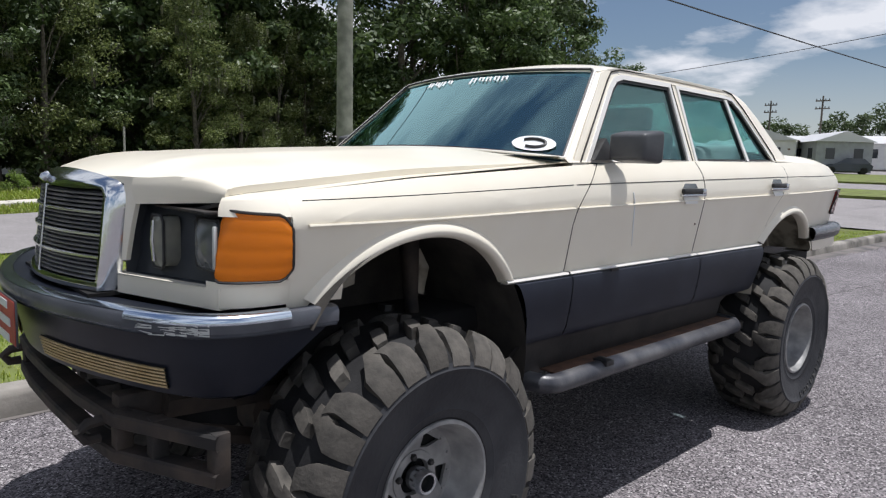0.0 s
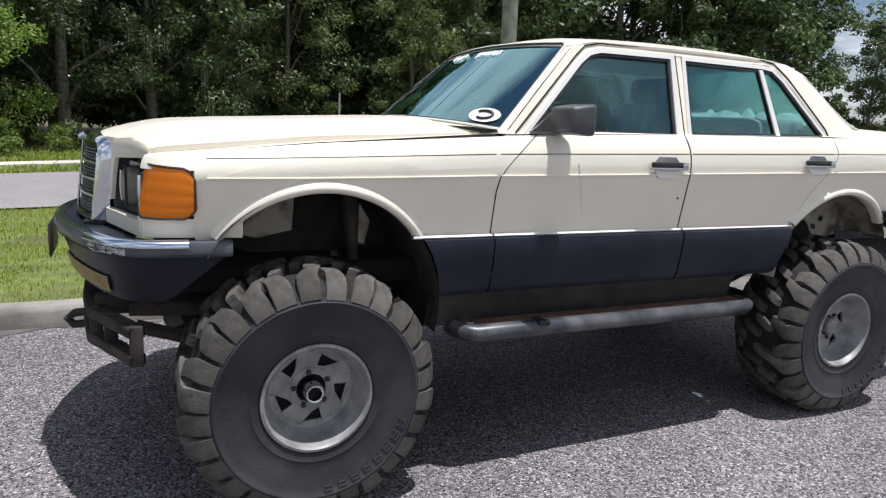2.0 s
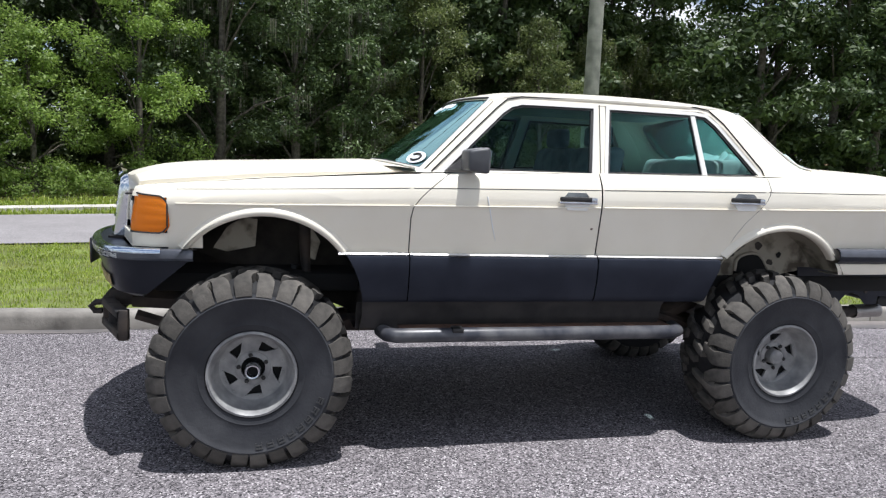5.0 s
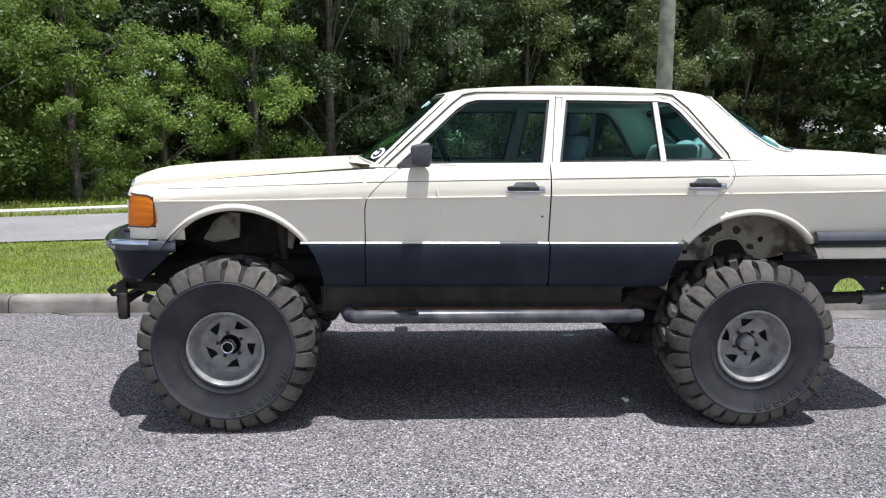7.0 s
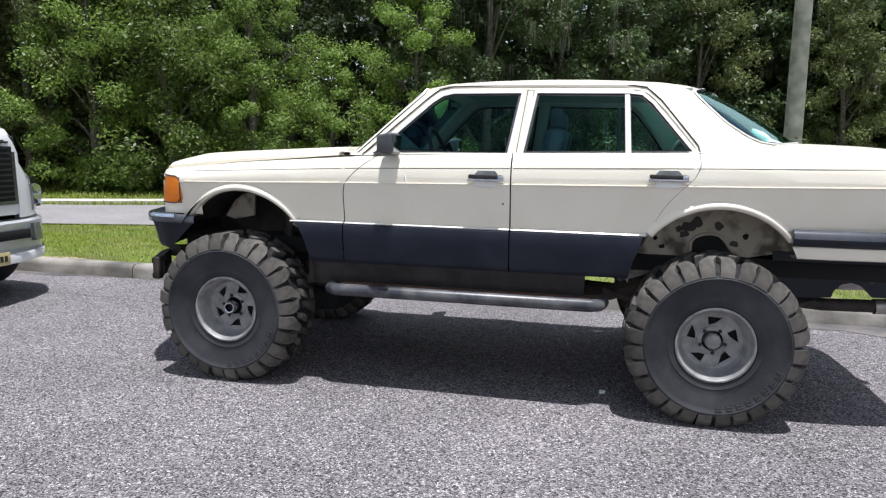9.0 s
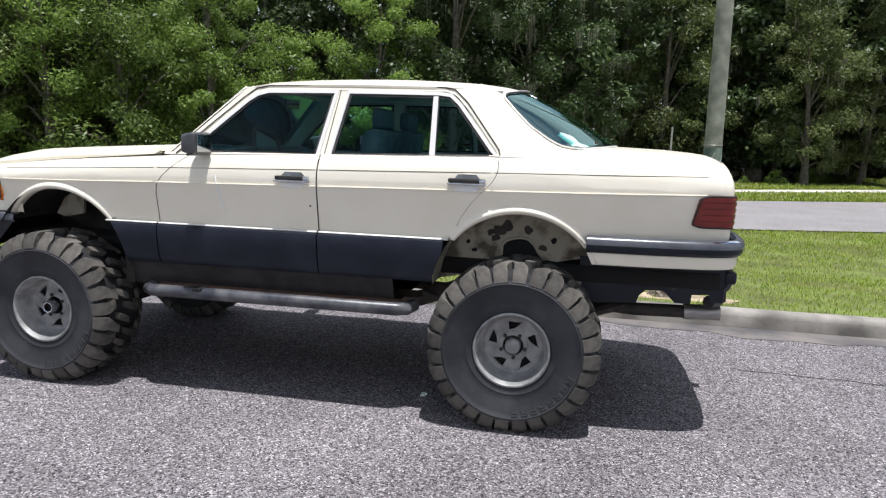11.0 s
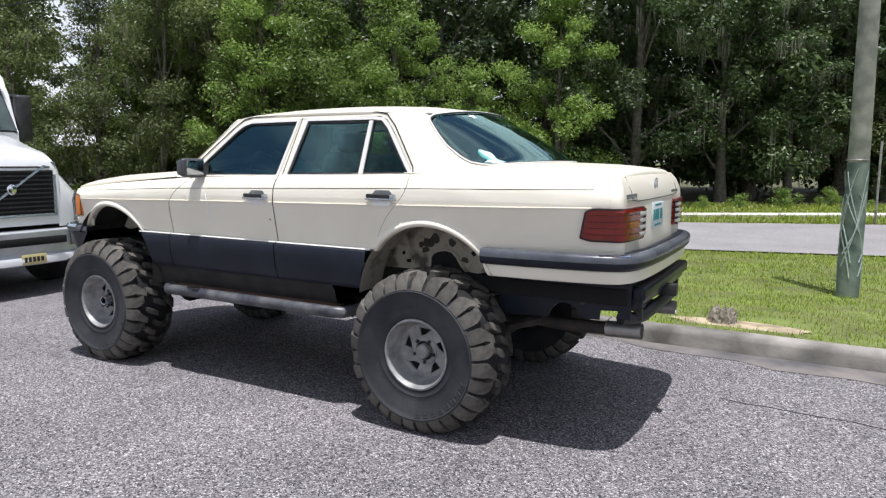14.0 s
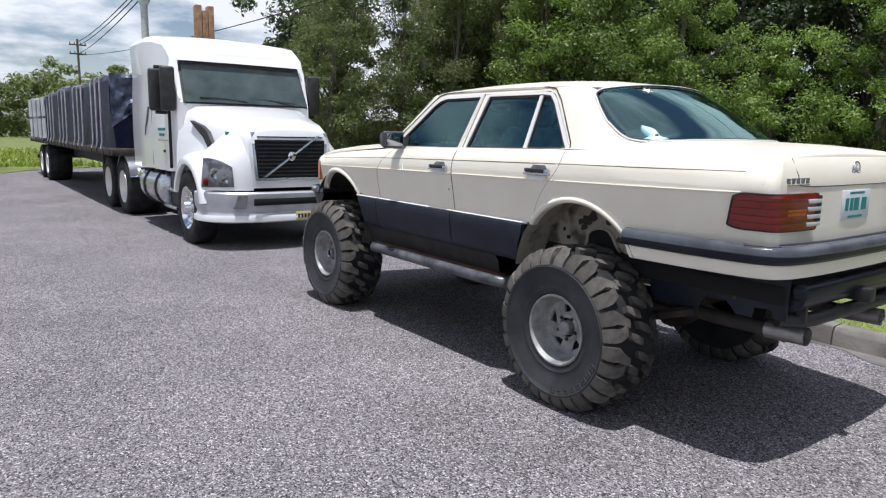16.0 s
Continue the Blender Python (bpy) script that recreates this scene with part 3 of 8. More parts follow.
def arch_lip(cx, cz, r, z_low):
    def make():
        bm = bmesh.new()
        a0 = math.asin(min(1, (z_low - cz) / (r + 0.02)))
        prof = [(-0.006, 0.03), (-0.009, -0.010), (-0.004, -0.022), (0.006, -0.027), (0.015, -0.025), (0.027, -0.013), (0.036, -0.004), (0.044, 0.004)]
        grid(bm, lin(a0, math.pi - a0, 40), prof, lambda a, q: (cx + (r + q[0]) * math.cos(a), max(0, flank(cx + (r + q[0]) * math.cos(a), cz + (r + q[0]) * math.sin(a))) + q[1], cz + (r + q[0]) * math.sin(a)))
        return bm
    return make


both("arch_lip", arch_lip(*ARCH_F, 1.05), CREAM)
both("arch_lip", arch_lip(*ARCH_R, 1.05), CREAM)


def strip(x0, x1, zf, h, proud, n=60):
    """A thin moulding along the flank."""
    def make():
        bm = bmesh.new()
        prof = [(0.004, -h / 2), (-proud, -h / 2), (-proud * 1.3, 0), (-proud, h / 2), (0.004, h / 2)]
        grid(bm, lin(x0, x1, n), prof, lambda x, q: (x, flank(x, zf(x)) + q[0], zf(x) + q[1]))
        return bm
    return make


white_line = lambda x: ramp(x, [(-0.4, 1.262), (0.76, 1.288), (1.78, 1.305), (2.81, 1.322), (3.93, 1.342)])
dark_line = lambda x: ramp(x, [(-0.45, 1.325), (0.76, 1.375), (1.78, 1.398), (2.8, 1.42), (3.95, 1.437)])
for a, b in ((-0.36, 0.745), (0.765, 1.77), (1.79, 2.775), (2.79, 3.9)):
    both("flank_ridge", strip(a, b, white_line, 0.008, 0.006), CREAM)
    both("pinstripe", strip(a, b, dark_line, 0.003, 0.0008), SEAM)
for a, b in ((0.40, 0.75), (0.76, 1.775), (1.785, 2.545)):
    both("bright_trim", strip(a, b, lambda x: TRIM_Z + 0.005, 0.013, 0.025), TRIM_W, "pale bright moulding")


# lower dark cladding, doors and sills
def clad(x0f, x1f, n=30):
    def make():
        bm = bmesh.new()
        vs = [(TRIM_Z, 0.040), (1.030, 0.010), (1.01, 0.006), (0.97, 0.008), (0.90, 0.016), (0.83, 0.030), (0.80, 0.045), (0.785, 0.07)]
        grid(bm, lin(0, 1, n), vs, lambda u, q: (x0f(q[0]) + (x1f(q[0]) - x0f(q[0])) * u, q[1] + taper(x0f(q[0]) + (x1f(q[0]) - x0f(q[0])) * u) * 0.4, q[0]))
        return bm
    return make


circ = lambda c, s: (lambda z: c[0] + s * math.sqrt(max(0.0, (c[2] + 0.012) ** 2 - (z - c[1]) ** 2)))
both("wing_cladding", clad(circ(ARCH_F, 1), lambda z: 0.752), CLAD)
both("front_door_cladding", clad(lambda z: 0.758, lambda z: 1.776), CLAD, "dark blue-grey lower door panel")
both("rear_door_cladding", clad(lambda z: 1.784, lambda z: min(2.52, circ(ARCH_R, -1)(z) + 0.0)), CLAD, "dark blue-grey lower door panel")


def sill():
    bm = bmesh.new()
    grid(bm, lin(0.50, 2.22, 20), [(0.79, 0.06), (0.75, 0.09), (0.70, 0.10), (0.64, 0.12), (0.62, 0.2), (0.62, 0.9)], lambda x, q: (x, q[1], q[0]))
    return bm


both("sill", sill, BLACK)

# running boards: round tubes with plain end caps and brackets
for side in (0, 1):
    yy = 0.026 if not side else 2 * YC - 0.026
    board = part("running_board", tubed([(0.64, yy + (0.12 if not side else -0.12), 0.622), (0.66, yy + (0.03 if not side else -0.03), 0.622), (0.70, yy, 0.622), (1.0, yy, 0.622), (2.26, yy, 0.622), (2.31, yy + (0.03 if not side else -0.03), 0.622), (2.33, yy + (0.12 if not side else -0.12), 0.622)], 0.038, 16), STEP, car, "dark painted tube step with a worn top")
    for bx in (0.92, 2.1):
        part("bracket", tubed([(bx, yy, 0.622), (bx, 0.4 if not side else 1.42, 0.66)], 0.02, 8), BLACK, board)
    part("step_tread", boxed(0.99, 1.05, yy - 0.038, yy + 0.034, 0.640, 0.664, 0.006), BLACK, board)
    part("step_plate", boxed(0.72, 2.26, *sorted((yy + (0.02 if not side else -0.02), yy + (0.11 if not side else -0.11))), 0.652, 0.658, 0.002), RUST, board, "rusty flat edge behind the tube")


# ---- bonnet, front wing tops, scuttle ----
def bonnet_z(x):
    return ramp(x, [(-0.66, 1.385), (-0.60, 1.402), (-0.45, 1.428), (-0.2, 1.452), (0.2, 1.475), (0.6, 1.496), (0.72, 1.503)])


def bonnet_edge(x):
    return 0.165 + ramp(x, [(-0.62, 0.018), (-0.45, 0.005), (-0.3, 0.0), (0.7, -0.03)])


def gap_z(x):
    """Height of the wing's inner edge along the bonnet gap."""
    return ramp(x, [(-0.62, 1.322), (-0.47, 1.346), (0.0, 1.395), (0.55, 1.438), (0.85, 1.462)])


def nose_line(y):
    """Front edge of the bonnet: bowed behind the radiator shell, swept back over the lamps."""
    y = min(y, 2 * YC - y)
    if y > 0.545:
        return -0.664 - 0.058 * (1 - ((YC - y) / 0.365) ** 2)
    return -0.520 - 0.144 * (y - 0.15) / 0.395


def bonnet(s, t):
    """The bonnet's skin: s from the nose to the scuttle, t from flank to flank."""
    e = bonnet_edge(-0.62 + 1.34 * s)
    y = e + (2 * YC - 2 * e) * t
    d = abs(t - 0.5) * 2
    x0 = nose_line(y)
    x = x0 + (0.72 - 0.14 * (1 - d * d) - x0) * s
    xp = x + 0.088 * (1 - d ** 3) * max(0.0, min(1.0, -x / 0.4))
    edge = gap_z(xp) + ramp(xp, [(-0.6, 0.022), (0.1, 0.019), (0.72, 0.004)])
    front = max(0.0, min(1.0, (-0.25 - xp) / 0.3))
    w = 1 - d ** (2.6 + 4.5 * front)
    z = edge + (bonnet_z(xp) + 0.012 - edge) * w + 0.006 * math.exp(-((d - 0.5) / 0.1) ** 2)
    droop = (0.030 + 0.018 * math.exp(-((d - 0.55) / 0.25) ** 2)) * (1 - d ** 6)
    return (x, y, z - droop * math.exp(-(x - x0) / 0.13))


bm = bmesh.new()
slab(bm, [0, 0.004, 0.012, 0.025, 0.045, 0.07, 0.10] + lin(0.14, 1, 20), lin(0, 1, 57), bonnet, (0, 0, -0.02))
part("bonnet", bm, CREAM, car, "cream bonnet sitting slightly proud of the wings", 50)
# dark gap under the bonnet's edge
both("bonnet_gap", lambda: slab(bmesh.new(), lin(-0.57, 0.60, 30), lin(0, 1, 3), lambda x, v: (x, bonnet_edge(x) + 0.012 + 0.12 * v, gap_z(x) - 0.012 - 0.02 * v), (0, 0, -0.01)), SEAM)


both("scuttle_corner", lambda: slab(bmesh.new(), lin(0.52, 0.84, 8), lin(0, 1, 5), lambda x, v: (x, bonnet_edge(x) + 0.008 + 0.30 * v, gap_z(x) - 0.003 + 0.022 * v), (0, 0, -0.01)), CREAM)


def wing_top():
    """Upper wing from the shoulder to the bonnet gap."""
    bm = bmesh.new()

    def f(x, v):
        z0 = belt(x) + 0.045
        y0 = flank(x, z0)
        y1 = bonnet_edge(x) + 0.012
        z1 = gap_z(x)
        return (x, y0 + (y1 - y0) * v, z0 + (z1 - z0) * (1 - (1 - v) ** 2))
    us = lin(-0.40, 0.84, 40)
    grid(bm, us, lin(0, 1, 8), f)
    grid(bm, us, lin(0, 1, 3), lambda x, v: (x, bonnet_edge(x) + 0.012 + 0.01 * v, gap_z(x) - 0.03 * v))
    return bm


both("wing_top", wing_top, CREAM, smooth=60)


def nose(s):
    """Plan line round the front corner, from the flank to the lamp recess."""
    a, b, c = Vector((-0.395, flank(-0.395, 1.2))), Vector((-0.575, flank(-0.395, 1.2) + 0.022)), Vector((-0.582, 0.205))
    return a * (1 - s) ** 2 + b * 2 * s * (1 - s) + c * s * s


def wing_nose():
    """Wing front above the indicator, curling into the wing top."""
    bm = bmesh.new()

    def f(s, v):
        p = nose(s)
        xi = -0.40 - 0.165 * s
        low, high = 1.288, belt(-0.40) + 0.045 - 0.022 * s
        if v < 0.5:
            w = v / 0.5
            z = low + (high - low) * w
            y_in = (flank(-0.40, z) - flank(-0.395, 1.2))
            return (p.x + 0.02 * s * w * w, p.y + y_in * (1 - s) + 0.004 * s * w, z)
        w = (v - 0.5) / 0.5
        zi, yi = gap_z(xi), bonnet_edge(xi) + 0.012
        q = f(s, 0.4999)
        return (q[0] + (xi - q[0]) * w, q[1] + (yi - q[1]) * w, q[2] + (zi - q[2]) * (1 - (1 - w) ** 2))
    grid(bm, lin(0, 0.75, 12), lin(0, 1, 11), f)
    return bm


both("wing_nose", wing_nose, CREAM, smooth=60)


def lower_nose():
    bm = bmesh.new()
    grid(bm, lin(0, 1, 12), lin(0, 1, 4), lambda s, v: (nose(s).x, nose(s).y + (flank(-0.395, 1.05 + 0.068 * v) - flank(-0.395, 1.2)) * (1 - s) ** 2, 1.05 + 0.068 * v))
    slab(bm, lin(0, 1, 8), lin(0, 1, 4), lambda u, v: (-0.569 - 0.127 * u, 0.160 + 0.412 * u, 1.044 + 0.056 * v), (0.03, 0, 0))
    grid(bm, lin(-0.396, -0.24, 6), lin(0, 1, 4), lambda x, v: (x, flank(x, 1.05 + 0.068 * v) - 0.001, 1.05 + 0.068 * v))
    return bm


both("headlamp_valance", lower_nose, CREAM, smooth=60)
both("wing_nose_flank", lambda: slab(bmesh.new(), lin(-0.402, -0.24, 6), lin(0, 1, 6), lambda x, v: (x, flank(x, 1.05 + 0.25 * v) + 0.001, max(arch_z(x), 1.05 + 0.25 * v)), (0, 0.02, 0)), CREAM)


# headlamp recess: open dark housing with a fog lamp and a headlamp, its cover missing
def recess(y):
    return -0.535 - 0.327 * (y - 0.165)


def pod():
    bm = bmesh.new()
    ys = lin(0.155, 0.56, 10)
    grid(bm, ys, lin(0, 1, 5), lambda y, v: (recess(y) + 0.030 + 0.040 * v + 0.006 * math.sin(9 * v), y, 1.098 + 0.235 * v))
    grid(bm, ys, lin(0, 1, 4), lambda y, v: (recess(y) - 0.035 + 0.08 * v, y, 1.099))
    grid(bm, ys, lin(0, 1, 3), lambda y, v: (recess(y) + 0.006 + 0.07 * v, y, 1.332))
    for y in (0.155, 0.56):
        grid(bm, lin(0, 1, 3), lin(0, 1, 3), lambda w, v: (recess(y) + 0.002 + 0.08 * w, y, 1.098 + 0.235 * v))
    return bm


def lens(y0, y1, z0, z1, x, bulge, depth, m):
    """A domed lens with rounded corners on a short housing."""
    bm = bmesh.new()
    cy, cz, hy, hz = (y0 + y1) / 2, (z0 + z1) / 2, (y1 - y0) / 2, (z1 - z0) / 2

    def f(a, q):
        r, back = q
        c, s2 = math.cos(a), math.sin(a)
        k = (abs(c) ** 5 + abs(s2) ** 5) ** -0.2
        return (x - bulge * (1 - r * r) + back, m(cy + hy * r * k * c), cz + hz * r * k * s2)
    rows = grid(bm, [2 * math.pi * i / 36 for i in range(36)], [(0.05, 0), (0.35, 0), (0.65, 0), (0.88, 0), (1.0, 0), (1.02, depth)], f, closed=True)
    bm.faces.new([q[0] for q in rows])
    return bm


pods = both("headlamp_pod", pod, POD, "dark headlamp housing with its cover missing")
for k, ob in enumerate(pods):
    m = (lambda y: y) if k == 0 else (lambda y: 2 * YC - y)
    lamp = part("headlamp", lens(0.172, 0.318, 1.140, 1.272, -0.560, 0.022, 0.05, m), LAMP_GREY, ob, "dull grey headlamp glass", 50)
    part("lamp_rim", tubed([(-0.556, m(y), z) for y, z in ((0.172, 1.15), (0.182, 1.138), (0.31, 1.138), (0.32, 1.15), (0.32, 1.262), (0.31, 1.274), (0.182, 1.274), (0.172, 1.262), (0.172, 1.15))], 0.005, 6, False), BLACK, lamp)
    part("reflector", boxed(-0.578, -0.566, min(m(0.166), m(0.178)), max(m(0.166), m(0.178)), 1.15, 1.262, 0.004), LAMP_PALE, lamp)
    fog = part("fog_lamp", lens(0.398, 0.478, 1.128, 1.270, -0.618, 0.014, 0.05, m), LAMP_FOG, ob, "clouded yellowish fog lamp", 50)
    # bright upright bar modelled as the highlight on the fog lens
    part("fog_rim", tubed([(-0.630, m(0.432), 1.145), (-0.634, m(0.432), 1.20), (-0.630, m(0.434), 1.258)], 0.005, 6), CHROME_DULL, fog)
    part("fog_bezel", tubed([(-0.616, m(y), z) for y, z in ((0.396, 1.14), (0.41, 1.125), (0.47, 1.125), (0.48, 1.14), (0.48, 1.258), (0.47, 1.272), (0.41, 1.272), (0.396, 1.258), (0.396, 1.14))], 0.0045, 6, False), BLACK, fog)
    part("upper_ledge", boxed(-0.60, -0.50, min(m(0.17), m(0.5)), max(m(0.17), m(0.5)), 1.292, 1.300, 0.002), RUSTY, ob)


def indicator_at(u, v):
    q = nose(0.79 * (1 - u))
    end = 0.03 * max(0, (u - 0.86) / 0.14) ** 2 + 0.006 * max(0, (0.04 - u) / 0.04) ** 2
    z0, z1 = 1.119 + end, 1.306 - end - 0.014 * u
    bulge = 0.006 * math.sin(math.pi * v) ** 0.5 + 0.0016 * (int(v * 12.01) % 3 == 1)
    return (q.x - 0.004 - bulge * (1 - u) + 0.026 * v * (1 - u) ** 2, q.y - 0.004 - bulge * u, z0 + (z1 - z0) * v)


def indicator():
    return slab(bmesh.new(), lin(0, 1, 22), lin(0, 1, 13), indicator_at, (0.012, 0.02, 0))


def indicator_seal():
    ring = [indicator_at(u, 0) for u in lin(0, 1, 16)] + [indicator_at(1, v) for v in lin(0.1, 0.9, 6)] + [indicator_at(u, 1) for u in lin(1, 0, 16)]
    return tubed(ring, 0.0042, 6)


for ob, seal in zip(both("indicator", indicator, AMBER, "amber wrap-round indicator lens", 60), both("indicator_seal", indicator_seal, BLACK)):
    pass

# radiator grille: bowed chrome shell round curved slats
def grille_x(h, z):
    """Front plane of the grille, bowed in plan and leaning back; h is the distance from the middle line."""
    return -0.739 - 0.066 * (1 - min(1.0, abs(h) / 0.345) ** 2) + 0.118 * (z - 1.081)


OUT = [(0.350, 1.052), (0.351, 1.12), (0.352, 1.20), (0.351, 1.28), (0.350, 1.315), (0.344, 1.333), (0.326, 1.345), (0.25, 1.348), (0.13, 1.350), (0.0, 1.351)]
REAR = [(0.358, 1.05), (0.361, 1.12), (0.363, 1.20), (0.365, 1.28), (0.365, 1.325), (0.358, 1.350), (0.335, 1.364), (0.25, 1.378), (0.13, 1.389), (0.0, 1.392)]
OUT, REAR = [[(-h, z) for h, z in q] + q[-2::-1] for q in (OUT, REAR)]


def shell_at(i, k):
    (h, z), (hr, zr) = OUT[i], REAR[i]
    sx = 0.013 if h < -0.02 else (-0.013 if h > 0.02 else 0)
    top = abs(h) < 0.33
    inn = (h if top else h + sx, min(z, 1.336))
    xr = -0.664 - 0.058 * (1 - min(1.0, abs(hr) / 0.365) ** 2) if zr > 1.34 else -0.700 + 0.118 * (zr - 1.075)
    front, rear = Vector((grille_x(h, z), h, z)), Vector((xr, hr, zr))
    p = [Vector((grille_x(inn[0], inn[1]) + 0.030, inn[0], inn[1])), Vector((grille_x(inn[0], inn[1]) - 0.001, inn[0], inn[1])), front + Vector((-0.002, 0, 0)), front.lerp(rear, 0.2) + Vector((-0.004, 0.002 * (1 if h > 0 else -1), 0.004 if top else 0)), front.lerp(rear, 0.6) + Vector((-0.003, 0.003 * (1 if h > 0 else -1), 0.005 if top else 0)), rear, rear + Vector((0.02, 0, -0.012 if top else 0))][k]
    return (p.x, YC + p.y, p.z)


bm = bmesh.new()
grid(bm, list(range(len(OUT))), list(range(7)), shell_at)
slab(bm, lin(-0.351, 0.351, 25), [1.050, 1.058, 1.068, 1.074], lambda h, z: (grille_x(h, z) - 0.003 * (1.052 < z < 1.07), YC + h, z), (0.03, 0, 0))
grille = part("radiator_grille", bm, CHROME_SHELL, car, "upright chrome radiator grille", 35)
for i in range(20):
    z = 1.081 + i * 0.01265
    bold = i in (5, 10, 15)
    t2 = 0.0042 if bold else 0.0030
    out = -0.001 if bold else 0.008
    bm = bmesh.new()
    slab(bm, lin(-0.338, 0.338, 21), [-t2, t2 * 0.6, t2], lambda h, dz: (grille_x(h, z) + out + (0.003 if dz > t2 * 0.8 else 0), YC + h, z + dz), (0.022, 0, 0.003))
    part("slat", bm, CHROME_DULL if bold else SLAT, grille, smooth=0)
part("centre_bar", tubed([(grille_x(0, z) - 0.001, YC, z) for z in (1.07, 1.2, 1.34)], 0.005, 8), CHROME_DULL, grille)
# black sheet paints the shade behind the slats
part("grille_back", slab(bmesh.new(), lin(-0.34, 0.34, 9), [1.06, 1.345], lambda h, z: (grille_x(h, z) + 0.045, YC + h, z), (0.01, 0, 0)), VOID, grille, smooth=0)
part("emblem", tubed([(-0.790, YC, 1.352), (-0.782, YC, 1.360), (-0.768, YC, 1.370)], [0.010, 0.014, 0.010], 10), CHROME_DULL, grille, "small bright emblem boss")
# black bar put in for the shade below the grille
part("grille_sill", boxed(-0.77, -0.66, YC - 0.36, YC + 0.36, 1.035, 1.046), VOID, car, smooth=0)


def lip_low(y):
    u = (y - 0.154) / 0.353
    return Vector((-0.532 - 0.115 * u, y, 1.323 - 0.024 * u))


def skin_front(y):
    t = (y - bonnet_edge(-0.62)) / (2 * YC - 2 * bonnet_edge(-0.62))
    return Vector(bonnet(0.0, max(0.0, min(1.0, t))))


def bonnet_lip():
    """Downturned front edge of the bonnet over the lamp recess."""
    def f(y, v):
        a, b = skin_front(y), lip_low(y)
        p = a.lerp(b, v) + Vector((-0.006, -0.002, 0.004)) * math.sin(math.pi * v)
        return (p.x, y, p.z)
    return slab(bmesh.new(), lin(0.176, 0.512, 18), lin(0, 1, 6), f, (0.012, 0, 0))


def bonnet_cheek():
    """Narrow upright of the bonnet between the radiator shell and the lamp recess."""
    def f(w, v):
        foot = Vector((-0.678, 0.549, 1.136)).lerp(Vector((-0.670, 0.536, 1.136)), w)
        mid = Vector((-0.662, 0.549, 1.296)).lerp(lip_low(0.507), w)
        head = skin_front(0.549).lerp(skin_front(0.507), w)
        p = foot.lerp(mid, v / 0.7) if v < 0.7 else mid.lerp(head, (v - 0.7) / 0.3)
        return (p.x - 0.003 * math.sin(math.pi * v), p.y, p.z)
    return slab(bmesh.new(), lin(0, 1, 5), [0, 0.2, 0.4, 0.6, 0.7, 0.8, 0.9, 1.0], f, (0.014, 0.004, 0))


both("bonnet_lip", bonnet_lip, CREAM, smooth=70)
both("bonnet_cheek", bonnet_cheek, CREAM, smooth=70)


# ---- bumpers ----
def bumper(front):
    """Plan outline of the bumper, from the flank round the corner to the middle line."""
    if front:
        side = [(-0.28, 0.045), (-0.45, 0.05), (-0.56, 0.062), (-0.655, 0.115), (-0.725, 0.215), (-0.805, 0.42), (-0.87, 0.66), (-0.895, YC)]
    else:
        side = [(3.30, 0.012), (3.6, 0.02), (3.9, 0.052), (4.03, 0.088), (4.10, 0.145), (4.135, 0.26), (4.155, 0.5), (4.16, YC)]
    return side + [(x, 2 * YC - y) for x, y in side[-2::-1]]


def sweep(plan, prof, bm=None, inset=1.0):
    """Sweeps (out, z) pairs along a plan line."""
    bm = bm or bmesh.new()
    n = len(plan)
    pts = [Vector((x, y, 0)) for x, y in plan]
    nor = []
    for i in range(n):
        d = (pts[min(i + 1, n - 1)] - pts[max(i - 1, 0)]).normalized()
        nor.append(Vector((d.y, -d.x, 0)))
    if (pts[n // 2] + nor[n // 2] * 0.1 - Vector((1.6, YC, 0))).length < (pts[n // 2] - Vector((1.6, YC, 0))).length:
        nor = [-v for v in nor]
    grid(bm, list(range(n)), prof, lambda i, q: (pts[i] + nor[i] * q[0]) + Vector((0, 0, q[1])))
    return bm


def fine(plan, k=3):
    """Rounds a plan line by corner cutting."""
    for _ in range(k):
        out = [plan[0]]
        for (ax, ay), (bx, by) in zip(plan, plan[1:]):
            out += [(ax * 0.75 + bx * 0.25, ay * 0.75 + by * 0.25), (ax * 0.25 + bx * 0.75, ay * 0.25 + by * 0.75)]
        plan = out + [plan[-1]]
    return plan


fb, rb = fine(bumper(True), 2), fine(bumper(False), 2)
apron = sweep(fb, [(-0.14, 1.030), (-0.06, 1.037), (-0.03, 1.046), (-0.012, 1.044), (0.0, 1.028), (-0.002, 0.996), (-0.014, 0.990), (-0.022, 0.96), (-0.04, 0.90), (-0.05, 0.85), (-0.06, 0.82), (-0.12, 0.795)])
for v in apron.verts:                        # the apron's rear end is cut away before the tyre
    if v.co.z < 1.0:
        v.co.x = min(v.co.x, -0.29 - (1.0 - v.co.z) * 1.15)
front_bumper = part("front_bumper", apron, BUMPER, car, "dark blue-grey front bumper with scraped corner", 35)
part("bumper_band", sweep(fb, [(-0.014, 1.046), (0.002, 1.042), (0.009, 1.030), (0.008, 1.003), (-0.003, 0.992)]), BAND, front_bumper, "faded grey bumper band", 40)
part("bright_strip", sweep([q for q in fb if q[0] < -0.40], [(-0.036, 1.0475), (-0.014, 1.0490), (0.002, 1.0445)]), CHROME_BRUSHED, front_bumper, "scuffed bright strip along the bumper top", 60)
part("scraped_corner", sweep([q for q in fb if -0.76 < q[0] < -0.40 and q[1] < YC], [(-0.030, 1.0492), (-0.010, 1.0506), (0.005, 1.0460), (0.0115, 1.035), (0.011, 1.026)]), CHROME_BRUSHED, front_bumper, "bright scraped bumper corner", 60)
